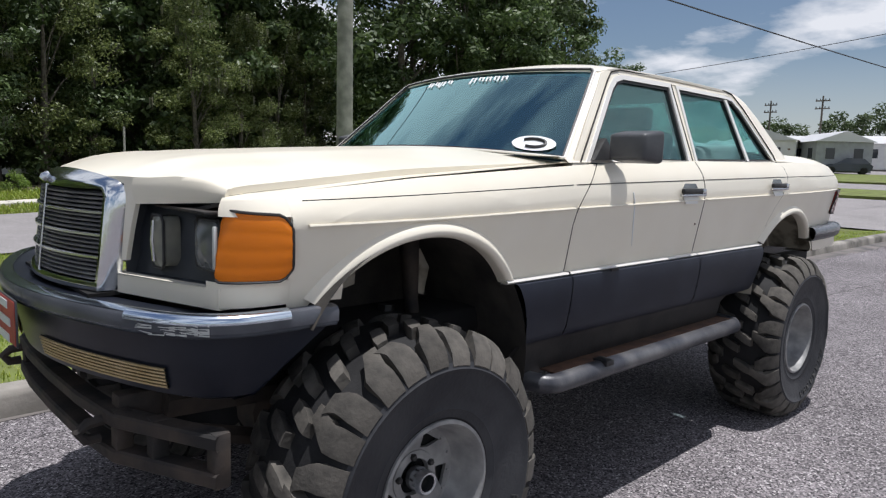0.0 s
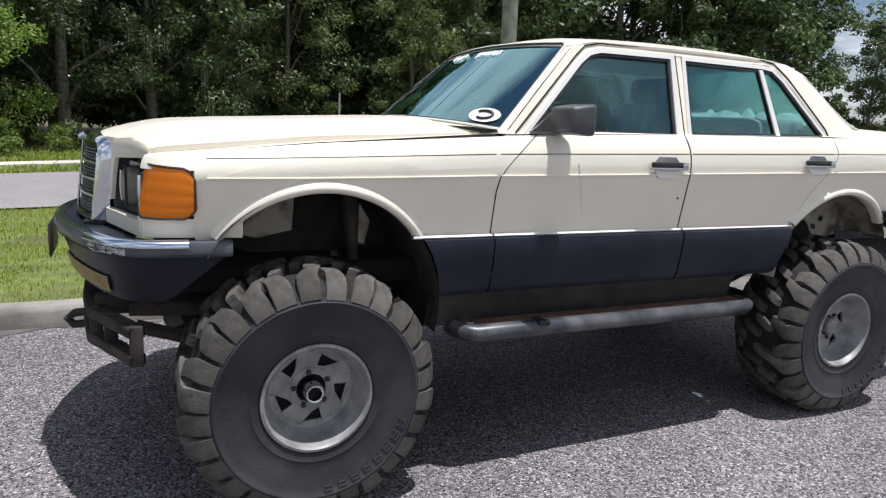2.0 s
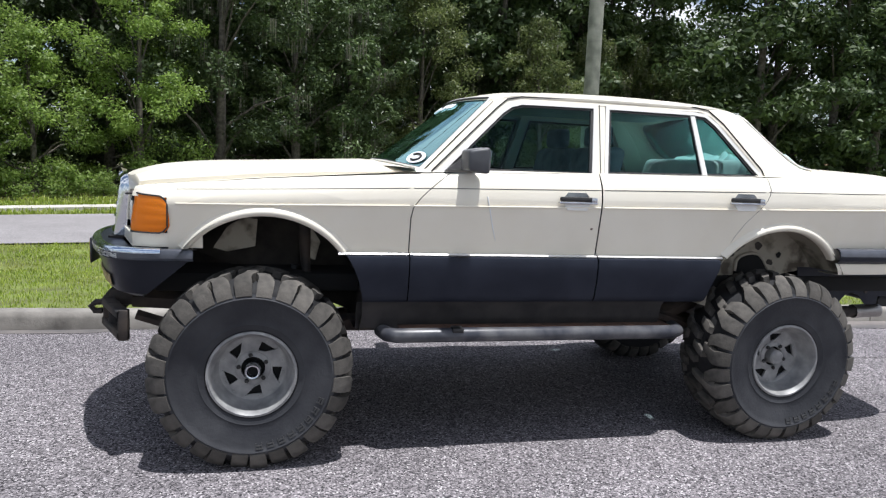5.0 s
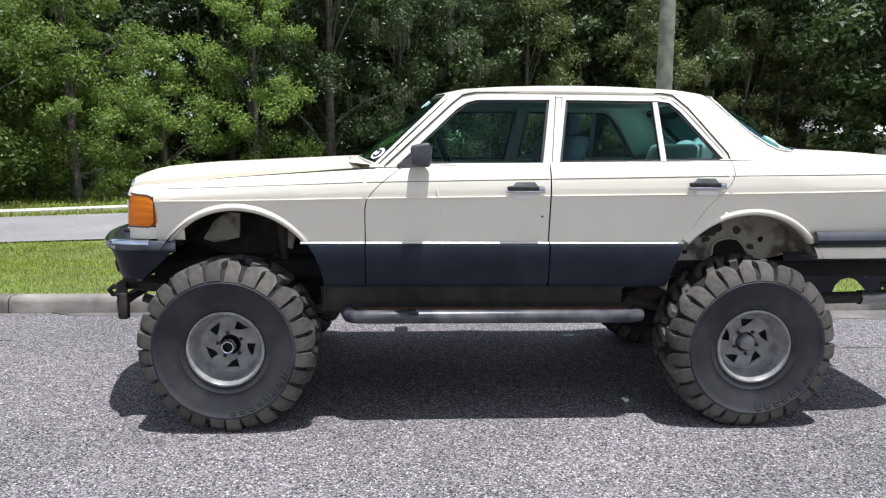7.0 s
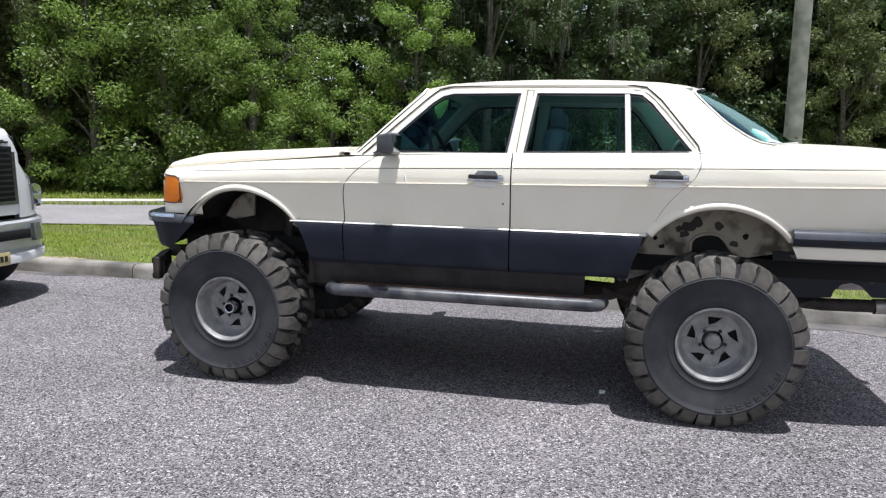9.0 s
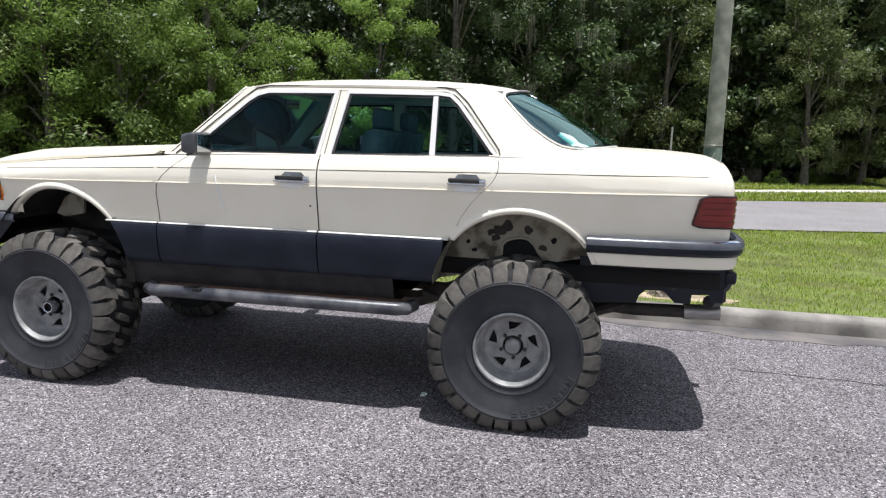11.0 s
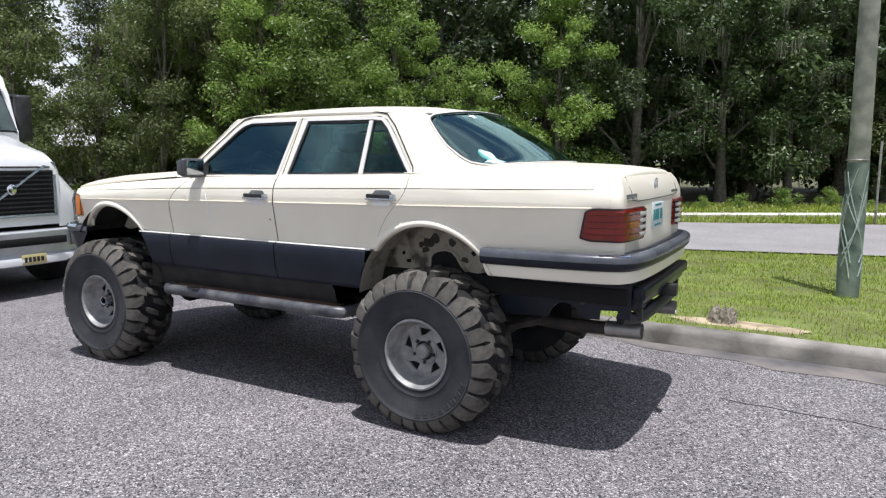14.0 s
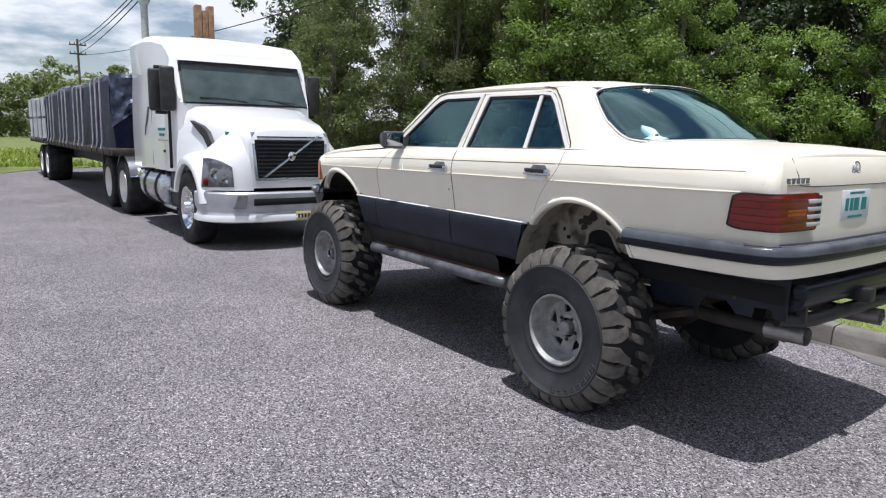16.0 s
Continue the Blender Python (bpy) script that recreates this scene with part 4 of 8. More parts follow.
part("bumper_groove", sweep(fb, [(-0.003, 0.9935), (0.003, 0.991), (-0.010, 0.987)]), CHROME_DULL, front_bumper, "thin worn bright line", 60)
face = lambda z: ramp(z, [(0.82, -0.06), (0.85, -0.05), (0.90, -0.04), (0.96, -0.022)])
for near in (True, False):
    sub_plan = [q for q in fb if 0.20 < (q[1] if near else 2 * YC - q[1]) < 0.76 and q[0] < -0.6]
    # black strip paints the shade behind the vent slats
    vent = part("bumper_vent", sweep(sub_plan, [(face(0.90) + 0.004, 0.90), (face(0.86) + 0.004, 0.86), (face(0.838) + 0.004, 0.838)]), VOID, front_bumper, smooth=0)
    for i in range(6):
        z = 0.84 + i * 0.0098
        part("vent_slat", sweep(sub_plan, [(face(z) + 0.003, z), (face(z) + 0.010, z + 0.001), (face(z) + 0.010, z + 0.006), (face(z) + 0.003, z + 0.007)]), GOLD_GRILL, vent, smooth=0)
bm = boxed(-0.910, -0.904, YC - 0.17, YC + 0.155, 0.87, 1.01, 0.002)
fp = part("front_plate", bm, POD, car, "red novelty number plate on a dark backing")
part("plate_face", boxed(-0.912, -0.9102, YC - 0.165, YC + 0.150, 0.875, 1.005), PLATE_RED, fp, "red plate face", 0)
for z, w in ((0.935, 0.22), (0.985, 0.16), (0.885, 0.18)):
    part("plate_bar", boxed(-0.9145, -0.912, YC - w / 2, YC + w / 2, z - 0.012, z + 0.012), PLATE, fp, smooth=0)

rng = random.Random(9)
corner = [i for i, q in enumerate(fb) if 0.09 < q[1] < 0.24 and q[0] < -0.6]
for k in range(46):
    i = rng.choice(corner)
    (x, y), (x2, y2) = fb[i], fb[i + 1]
    z, s = rng.uniform(0.998, 1.036), rng.uniform(0.3, 1.6)
    part("scrape", tubed([(x - 0.0065, y - 0.0050, z), (x + (x2 - x) * s - 0.0065, y + (y2 - y) * s - 0.0050, z + rng.uniform(-0.005, 0.005))], [0.0020, 0.0009], 4), LAMP_PALE, front_bumper)

rear_bumper = part("rear_bumper", sweep(rb, [(-0.09, 1.10), (-0.03, 1.106), (0.0, 1.09), (0.01, 1.06), (0.006, 1.035), (-0.01, 1.02), (-0.04, 1.018)]), BUMPER, car, "dark blue-grey rear bumper", 35)
# the band's lighter grey also paints the glossy highlights along the top
part("bumper_band", sweep(rb, [(-0.034, 1.1075), (-0.012, 1.1055), (0.003, 1.097), (0.012, 1.082), (0.0125, 1.062)]), BAND, rear_bumper, "faded grey bumper band", 60)
part("bright_strip", sweep([q for q in rb if 3.93 < q[0] < 4.10 and q[1] < YC], [(-0.020, 1.1085), (-0.008, 1.1065), (0.004, 1.0985)]), CHROME_BRUSHED, rear_bumper, "bright worn patch at the corner", 60)
part("step_pad", sweep([q for q in rb if q[0] > 4.09], [(-0.075, 1.1045), (-0.068, 1.110), (-0.050, 1.1105), (-0.044, 1.1055)]), BUMPER, rear_bumper, smooth=40)
valance = sweep(rb, [(-0.03, 1.02), (-0.022, 1.015), (-0.020, 0.975), (-0.028, 0.952), (-0.06, 0.944), (-0.2, 0.944)])
for v in valance.verts:                      # its front end follows the wheel arch
    v.co.x = max(v.co.x, 3.262 + (1.10 - v.co.z) * 0.49)
part("rear_valance", valance, CREAM, car, "cream rear valance below the bumper", 40)

# ---- boot and tail ----
TAILX = lambda z: 4.045 - 0.045 * max(0, (z - 1.36) / 0.14) ** 2 if z > 1.36 else 4.045 + 0.015 * (1.36 - z)


def boot_z(x):
    return ramp(x, [(2.75, 1.525), (3.1, 1.546), (3.22, 1.554), (3.36, 1.556), (3.5, 1.554), (3.75, 1.545), (3.9, 1.533), (3.955, 1.526), (3.985, 1.514), (4.0, 1.498)])


def deck(x, t):
    e = 0.20 + taper(x) * 0.9
    y = e + (2 * YC - 2 * e) * t
    d = abs(t - 0.5) * 2
    return (x, y, boot_z(x) + 0.020 * (1 - d * d) - 0.004 * max(0, (d - 0.9) / 0.1) ** 2)


bm = bmesh.new()
slab(bm, lin(3.22, 3.9, 10) + [3.93, 3.955, 3.975, 3.99, 4.0], lin(0, 1, 29), deck, (0, 0, -0.02))
boot = part("boot_lid", bm, CREAM, car, "cream boot lid", 50)


def quarter_top():
    bm = bmesh.new()

    def f(x, v):
        z0 = belt(x) + 0.045
        y0 = flank(x, z0)
        y1 = 0.20 + taper(x) * 0.9
        z1 = boot_z(x) - 0.004
        w = math.sin(v * math.pi / 2)
        return (x + 0.0 * v, y0 + (y1 - y0) * v, z0 + (z1 - z0) * w)
    grid(bm, lin(2.75, 4.0, 40), lin(0, 1, 9), f)
    return bm


both("quarter_top", quarter_top, CREAM, smooth=60)


def tail_corner():
    """Rounded rear corner of the quarter panel, above and beside the lamp."""
    bm = bmesh.new()

    def f(u, v):
        z = 1.09 + (belt(3.98) + 0.045 - 1.09) * v
        a = u * math.pi / 2
        y0 = flank(3.985, z)
        return (3.985 + (TAILX(z) - 3.985) * math.sin(a), y0 + 0.055 * (1 - math.cos(a)), z)
    grid(bm, lin(0, 1, 8), lin(0, 1, 12), f)
    return bm


both("tail_corner", tail_corner, CREAM, smooth=60)


def tail_cap():
    """Upper rear corner, rolling from the flank over to the boot lid."""
    bm = bmesh.new()
    z0 = belt(3.985) + 0.045
    y0, y1, z1 = flank(3.985, z0), 0.20 + taper(3.985) * 0.9, boot_z(3.985) - 0.004

    def f(u, v):
        a = u * math.pi / 2
        z = z0 + (z1 - z0) * math.sin(v * math.pi / 2)
        y = y0 + (y1 - y0) * v
        return (3.983 + (TAILX(z) - 3.983) * math.sin(a), y + 0.055 * (1 - math.cos(a)) * (1 - v), z - 0.006 * v * u)
    grid(bm, lin(0, 1, 9), lin(0, 1, 9), f)
    return bm


both("tail_cap", tail_cap, CREAM, smooth=60)
Z_TOP = boot_z(3.985) - 0.004


def tail_edge(z):
    """Where the rounded corner meets the flat of the tail."""
    z0 = belt(3.985) + 0.045
    if z <= z0:
        return flank(3.985, z) + 0.055
    v = math.asin(min(1.0, (z - z0) / (Z_TOP - z0))) * 2 / math.pi
    y0, y1 = flank(3.985, z0), 0.20 + taper(3.985) * 0.9
    return y0 + (y1 - y0) * v + 0.055 * (1 - v)


def tail_x(y, z):
    e = tail_edge(z)
    d = (y - YC) / (YC - e)
    return TAILX(z) + 0.004 * max(0.0, 1 - d * d)


bm = bmesh.new()
grid(bm, lin(0, 1, 31), lin(1.09, 1.46, 10) + [1.475, 1.485, 1.495, 1.502, 1.507, Z_TOP - 0.0005], lambda u, z: (tail_x(tail_edge(z) + (2 * YC - 2 * tail_edge(z)) * u, z), tail_edge(z) + (2 * YC - 2 * tail_edge(z)) * u, z))
part("tail_panel", bm, CREAM, car, "cream tail panel", 50)


def lamp_at(u, v):
    """A point of the ribbed lens, from its outer end to its inner end."""
    end = 0.016 * max(0.0, (0.10 - u) / 0.10) ** 2
    z = 1.170 + end + (0.168 - 2 * end) * v
    pts = [(0.0, 3.842 + 0.032 * v, flank(3.85, 1.25) - 0.010), (0.2, 3.975, flank(3.975, 1.25) - 0.010), (0.28, 4.010, 0.112), (0.35, 4.036, 0.124), (0.41, 4.053, 0.146), (0.46, 4.061, 0.178), (0.55, 4.069, 0.23), (0.75, 4.076, 0.32), (1.0, 4.083, 0.44)]
    x, y = ramp(u, [(q[0], q[1]) for q in pts]), ramp(u, [(q[0], q[2]) for q in pts])
    rib = 1 if int(v * 10) % 2 else 0
    y += (flank(3.975, z) - flank(3.975, 1.25)) * max(0.0, min(1.0, (0.6 - u) / 0.15))
    return (x + 0.004 * rib * min(1, u * 2), y - 0.003 * rib * (1 - u), z)


def tail_lamp():
    bm = bmesh.new()
    slab(bm, lin(0, 1, 26), [0, 0.0999, 0.1001, 0.1999, 0.2001, 0.2999, 0.3001, 0.3999, 0.4001, 0.4999, 0.5001, 0.5999, 0.6001, 0.6999, 0.7001, 0.7999, 0.8001, 0.8999, 0.9001, 1.0], lamp_at, (-0.03, 0.03, 0))
    return bm


lamps = both("tail_lamp", tail_lamp, RED_LENS, "ribbed dark red tail lamp", 25)
for k, ob in enumerate(lamps):
    m = (lambda y: y) if k == 0 else (lambda y: 2 * YC - y)
    for v in (0.2, 0.4, 0.6, 0.8):
        bm = tubed([(x + 0.001, m(y), z) for x, y, z in (lamp_at(u, v) for u in lin(0.02, 0.98, 24))], 0.0022, 5)
        part("lens_joint", bm, SEAM, ob)
    for i in range(4):
        bm = bmesh.new()
        a, b = sorted((m(0.352), m(0.470)))
        box(bm, 4.072, 4.0885, a, b, 1.186 + i * 0.036, 1.206 + i * 0.036, 0.003)
        part("reversing_lens", bm, LAMP_PALE, ob)
        a, b = sorted((m(0.425), m(0.473)))
        part("rib_shade", boxed(4.070, 4.0865, a, b, 1.2065 + i * 0.036, 1.2215 + i * 0.036, 0.002), SEAM, ob)
    bm = bmesh.new()
    slab(bm, lin(0.50, 0.80, 8), [0.405, 0.595], lambda u, v: (lamp_at(u, v)[0] + 0.0015, m(lamp_at(u, v)[1]), lamp_at(u, v)[2]), (-0.01, 0, 0))
    part("indicator_lens", bm, ORANGE_LENS, ob, "orange indicator band")
    rim = [lamp_at(u, 0.0) for u in lin(0, 1, 26)] + [lamp_at(1, v) for v in lin(0.1, 0.9, 5)] + [lamp_at(u, 1.0) for u in lin(1, 0, 26)] + [lamp_at(0, v) for v in lin(0.9, 0.1, 5)]
    part("lamp_seal", tubed([(x - 0.004, m(y), z) for x, y, z in rim + rim[:1]], 0.0048, 6, False), SEAM, ob, "black rubber lamp seal")
plate = part("rear_plate", boxed(4.050, 4.056, YC - 0.155, YC + 0.155, 1.19, 1.34, 0.002), PLATE, car, "pale rear number plate with illegible marks")
for y0, y1 in ((-0.12, -0.085), (-0.07, -0.035), (-0.025, 0.03), (0.06, 0.115)):
    part("plate_bar", boxed(4.056, 4.058, YC + y0, YC + y1, 1.235, 1.30), GREEN_INK, plate, smooth=0)
for z in (1.205, 1.325):
    part("plate_bar", boxed(4.056, 4.058, YC - 0.08, YC + 0.08, z - 0.006, z + 0.006), GREEN_INK, plate, smooth=0)
both("boot_gap", lambda: tubed([(tail_x(yy, z) + 0.001, yy, z) for yy, z in ((0.315, 1.50), (0.318, 1.42), (0.325, 1.375), (0.45, 1.368), (0.70, 1.366), (YC, 1.366))], 0.0022, 5), SEAM)
# round emblem and the plain model badges
bm = bmesh.new()
tube(bm, [(4.036, YC + 0.042 * math.cos(a), 1.44 + 0.042 * math.sin(a)) for a in lin(0, 2 * math.pi, 25)], 0.004, 6, False)
for a in (math.pi / 2, math.pi * 7 / 6, math.pi * 11 / 6):
    tube(bm, [(4.036, YC, 1.44), (4.036, YC + 0.042 * math.cos(a), 1.44 + 0.042 * math.sin(a))], 0.004, 6)
part("emblem", bm, CHROME_DULL, boot, "dull chrome ring emblem")
for y0, n, pitch in ((0.21, 5, 0.043), (1.34, 9, 0.024)):
    for i in range(n):
        yy = y0 + i * pitch
        part("badge_bar", boxed(tail_x(yy, 1.395) - 0.004, tail_x(yy, 1.395) + 0.003, yy, yy + pitch * 0.68, 1.384, 1.410 if n == 5 else 1.400, 0.001), LAMP_GREY, boot)
part("badge_rule", boxed(tail_x(0.3, 1.375) - 0.004, tail_x(0.3, 1.375) + 0.003, 0.21, 0.415, 1.3765, 1.3805), CHROME_DULL, boot)


# ---- cabin ----
def gy(z):
    """Inward lean of the side glass."""
    return 0.082 + 0.43 * (z - 1.47) + 0.05 * max(0, z - 1.75) ** 1.0


def gpane(poly, off, thick, mat, name, label="", smooth=0.0, parent=None):
    def make():
        return prism(bmesh.new(), poly, lambda x, z: (x, gy(z) + off, z), lambda x, z: (x, gy(z) + off + thick, z))
    return both(name, make, mat, label, smooth, parent)


FW = [(0.955, 1.482), (1.735, 1.482), (1.79, 1.832), (1.385, 1.828), (1.325, 1.812), (1.27, 1.775)]
RW = [(1.845, 1.49), (2.415, 1.502), (2.40, 1.828), (1.90, 1.832)]
QW = [(2.44, 1.504), (2.765, 1.51), (2.745, 1.53), (2.545, 1.775), (2.49, 1.822), (2.425, 1.828)]
windows = []
for poly, nm in ((FW, "front_side_window"), (RW, "rear_side_window"), (QW, "quarter_window")):
    windows.append(gpane(poly, 0.014, 0.005, GLASS, nm, "dark tinted side window"))


def frame_of(poly, w):
    """Outline set outwards by w, for a window surround."""
    cx = sum(p[0] for p in poly) / len(poly)
    cz = sum(p[1] for p in poly) / len(poly)
    out = []
    n = len(poly)
    for i in range(n):
        a, b, c = Vector(poly[i - 1]), Vector(poly[i]), Vector(poly[(i + 1) % n])
        d1, d2 = (b - a).normalized(), (c - b).normalized()
        n1, n2 = Vector((d1.y, -d1.x)), Vector((d2.y, -d2.x))
        if n1.dot(b - Vector((cx, cz))) < 0:
            n1, n2 = -n1, -n2
        k = (n1 + n2).normalized()
        out.append(tuple(b + k * w / max(0.5, k.dot(n1))))
    return out


def surround(poly, w0, w1, off, depth):
    """A frame round a window with real depth."""
    def make():
        bm = bmesh.new()
        a, b = frame_of(poly, w0), frame_of(poly, w1)
        n = len(poly)
        A = [bm.verts.new((x, gy(z) + off + depth, z)) for x, z in a]
        B = [bm.verts.new((x, gy(z) + off, z)) for x, z in a]
        C = [bm.verts.new((x, gy(z) + off, z)) for x, z in b]
        D = [bm.verts.new((x, gy(z) + off + depth, z)) for x, z in b]
        for i in range(n):
            j = (i + 1) % n
            bm.faces.new((A[i], A[j], B[j], B[i]))
            bm.faces.new((B[i], B[j], C[j], C[i]))
            bm.faces.new((C[i], C[j], D[j], D[i]))
        return bm
    return make


for poly in (FW, RW, QW):
    both("window_rubber", surround(poly, -0.006, 0.008, 0.008, 0.02), BLACK, smooth=0)
both("window_frame", surround(FW, 0.008, 0.03, 0.0, 0.03), TRIM_W, "pale window frame", 0)
both("window_frame", surround([RW[0], (2.765, 1.51), (2.745, 1.53), (2.545, 1.775), (2.49, 1.822), (2.425, 1.83), RW[3]], 0.008, 0.028, 0.0, 0.03), TRIM_W, "pale window frame", 0)
gpane([(2.412, 1.50), (2.443, 1.50), (2.425, 1.832), (2.397, 1.832)], 0.0, 0.02, TRIM_W, "window_divider")

# A, B and C pillars and roof rail, as sheet with depth
A_P = [(0.80, 1.44), (0.925, 1.455), (0.94, 1.478), (1.245, 1.79), (1.31, 1.838), (1.38, 1.858), (1.38, 1.885), (1.30, 1.878), (1.22, 1.845)]
B_P = [(1.757, 1.45), (1.825, 1.455), (1.872, 1.86), (1.815, 1.86)]
C_P = [(2.79, 1.47), (2.93, 1.50), (2.83, 1.66), (2.70, 1.80), (2.62, 1.86), (2.46, 1.882), (2.46, 1.858), (2.515, 1.845), (2.575, 1.795)]
RAIL = [(1.36, 1.856), (2.48, 1.86), (2.48, 1.89), (1.36, 1.885)]
gpane(A_P, 0.004, 0.06, CREAM, "front_pillar", smooth=0)
gpane(B_P, 0.006, 0.05, CREAM, "centre_pillar", smooth=0)
gpane(C_P, 0.010, 0.04, CREAM, "rear_pillar", smooth=0)
gpane(RAIL, 0.003, 0.05, CREAM, "roof_rail", smooth=0)
for pl in ([(1.79, 1.46), (1.7935, 1.46), (1.838, 1.862), (1.8345, 1.862)],):
    gpane(pl, 0.002, 0.01, SEAM, "door_gap")


def front_wrap():
    """Front pillar skin that turns from the side glass to the windscreen."""
    bm = bmesh.new()
    pts = [(0.0, 0.80, 1.45), (0.5, 1.01, 1.655), (0.92, 1.21, 1.842), (1.0, 1.30, 1.878)]

    def f(v, w):
        x, z = ramp(v, [(q[0], q[1]) for q in pts]), ramp(v, [(q[0], q[2]) for q in pts])
        s = math.sin(math.pi * w)
        return Vector((x, gy(z) + 0.004, z)).lerp(Vector(WS(0.0, v)) + Vector((-0.004, 0.008, 0.006)), w) + Vector((-0.008, -0.006, 0.004)) * s * (1 - 0.7 * v)
    grid(bm, lin(0, 1, 14), lin(0, 1, 7), f)
    return bm


def rear_edge(v):
    """Outer edge of the rear window, from the foot to the head."""
    t = [(0.0, 3.24, 0.255, 1.556), (0.07, 3.15, 0.222, 1.562), (0.18, 3.07, 0.220, 1.596), (0.4, 2.955, 0.236, 1.672), (0.65, 2.87, 0.270, 1.752), (0.86, 2.803, 0.305, 1.822), (0.95, 2.788, 0.335, 1.845), (1.0, 2.800, 0.385, 1.858)]
    return Vector([ramp(v, [(q[0], q[k]) for q in t]) for k in (1, 2, 3)])


def rear_wrap():
    """Rear pillar skin: flat behind the side window, then rolling round to the rear window."""
    bm = bmesh.new()
    a = [(0.0, 2.80, 1.462), (0.2, 2.79, 1.53), (0.6, 2.62, 1.745), (0.85, 2.53, 1.838), (1.0, 2.44, 1.872)]
    c = [(0.0, 3.14, 1.520), (0.2, 3.03, 1.600), (0.6, 2.86, 1.765), (0.85, 2.755, 1.852), (1.0, 2.70, 1.892)]

    def f(v, w):
        p0 = Vector((ramp(v, [(q[0], q[1]) for q in a]), 0, ramp(v, [(q[0], q[2]) for q in a])))
        p0.y = gy(p0.z) + 0.003
        pc = Vector((ramp(v, [(q[0], q[1]) for q in c]), 0, ramp(v, [(q[0], q[2]) for q in c])))
        pc.y = gy(pc.z) + 0.002
        p1 = rear_edge(v)
        return p0 * (1 - w) ** 2 + pc * 2 * w * (1 - w) + p1 * w * w
    grid(bm, lin(0, 1, 25), lin(0, 1, 15), f)
    return bm


# dark rain gutter line along the rail and down the pillars
both("drip_rail", lambda: tubed([(x, gy(z) - 0.001, z) for x, z in ((0.86, 1.462), (1.05, 1.64), (1.24, 1.815), (1.30, 1.862), (1.38, 1.878), (1.9, 1.888), (2.45, 1.884), (2.52, 1.872), (2.60, 1.80), (2.80, 1.545), (2.815, 1.49))], 0.0035, 6), SEAM)


def belt_cover():
    """Door tops between the shoulder and the glass."""
    bm = bmesh.new()
    grid(bm, lin(0.78, 2.85, 40), lin(0, 1, 5), lambda x, v: (x, flank(x, belt(x) + 0.045) * (1 - v) + (gy(1.475) + 0.01) * v, (belt(x) + 0.045) * (1 - v) + max(belt(x) + 0.046, 1.474 + 0.012 * (x - 0.9)) * v))
    return bm


both("door_top", belt_cover, CREAM, smooth=60)


def roof(x, t):
    e = ramp(x, [(1.2, 0.262), (2.42, 0.262), (2.58, 0.280), (2.66, 0.301), (2.74, 0.338), (2.80, 0.388)])
    y = e + (2 * YC - 2 * e) * t
    d = abs(t - 0.5) * 2
    zc = ramp(x, [(1.17, 1.855), (1.215, 1.884), (1.26, 1.905), (1.35, 1.925), (1.55, 1.945), (1.9, 1.957), (2.3, 1.955), (2.6, 1.937), (2.72, 1.918), (2.80, 1.897)])
    ze = ramp(x, [(1.17, 1.845), (1.35, 1.884), (1.9, 1.892), (2.42, 1.887), (2.58, 1.883), (2.66, 1.881), (2.74, 1.875), (2.80, 1.862)])
    w = (1 - d ** 3.2)
    bowed = (1 - d * d)
    return (x - 0.063 * bowed * max(0, (1.6 - x) / 0.39) + 0.095 * bowed * max(0, (x - 2.5) / 0.3), y, ze + (zc - ze) * w)


bm = bmesh.new()
slab(bm, [1.212, 1.225, 1.25, 1.3, 1.36, 1.45, 1.6, 1.8, 2.0, 2.2, 2.4, 2.55, 2.6, 2.65, 2.69, 2.72, 2.75, 2.77, 2.785, 2.80], lin(0, 1, 41), roof, (0, 0, -0.012))
part("roof_panel", bm, CREAM, car, "cream roof panel", 50)


def screen(x_low, x_top, z_low, z_top, yl, yt, bow, drop):
    """A curved window: u across, v from the foot to the head."""
    def f(u, v):
        d = abs(u - 0.5) * 2
        half = (YC - yl) + (yl - yt) * v
        y = YC + (u - 0.5) * 2 * half
        x = x_low + (x_top - x_low) * v + bow * (1 - d * d) * (1 - 0.55 * v)
        return (x, y, z_low + (z_top - z_low) * v - drop * d * d * (1 - v) + (0.02 * (1 - d * d)) * v)
    return f


WS = screen(0.815, 1.215, 1.505, 1.858, 0.125, 0.285, -0.14, 0.035)


def RS(u, v):
    """The rear window, wrapping round at its edges."""
    e = rear_edge(v)
    d = abs(u - 0.5) * 2
    mid = Vector((3.45 + (2.90 - 3.45) * v, YC, 1.576 + (1.893 - 1.576) * v + 0.02 * math.sin(math.pi * v)))
    w = 1 - d ** 2.5
    y = YC + (u - 0.5) * 2 * (YC - e.y)
    return (e.x + (mid.x - e.x) * w, y, e.z + (mid.z - e.z) * w)



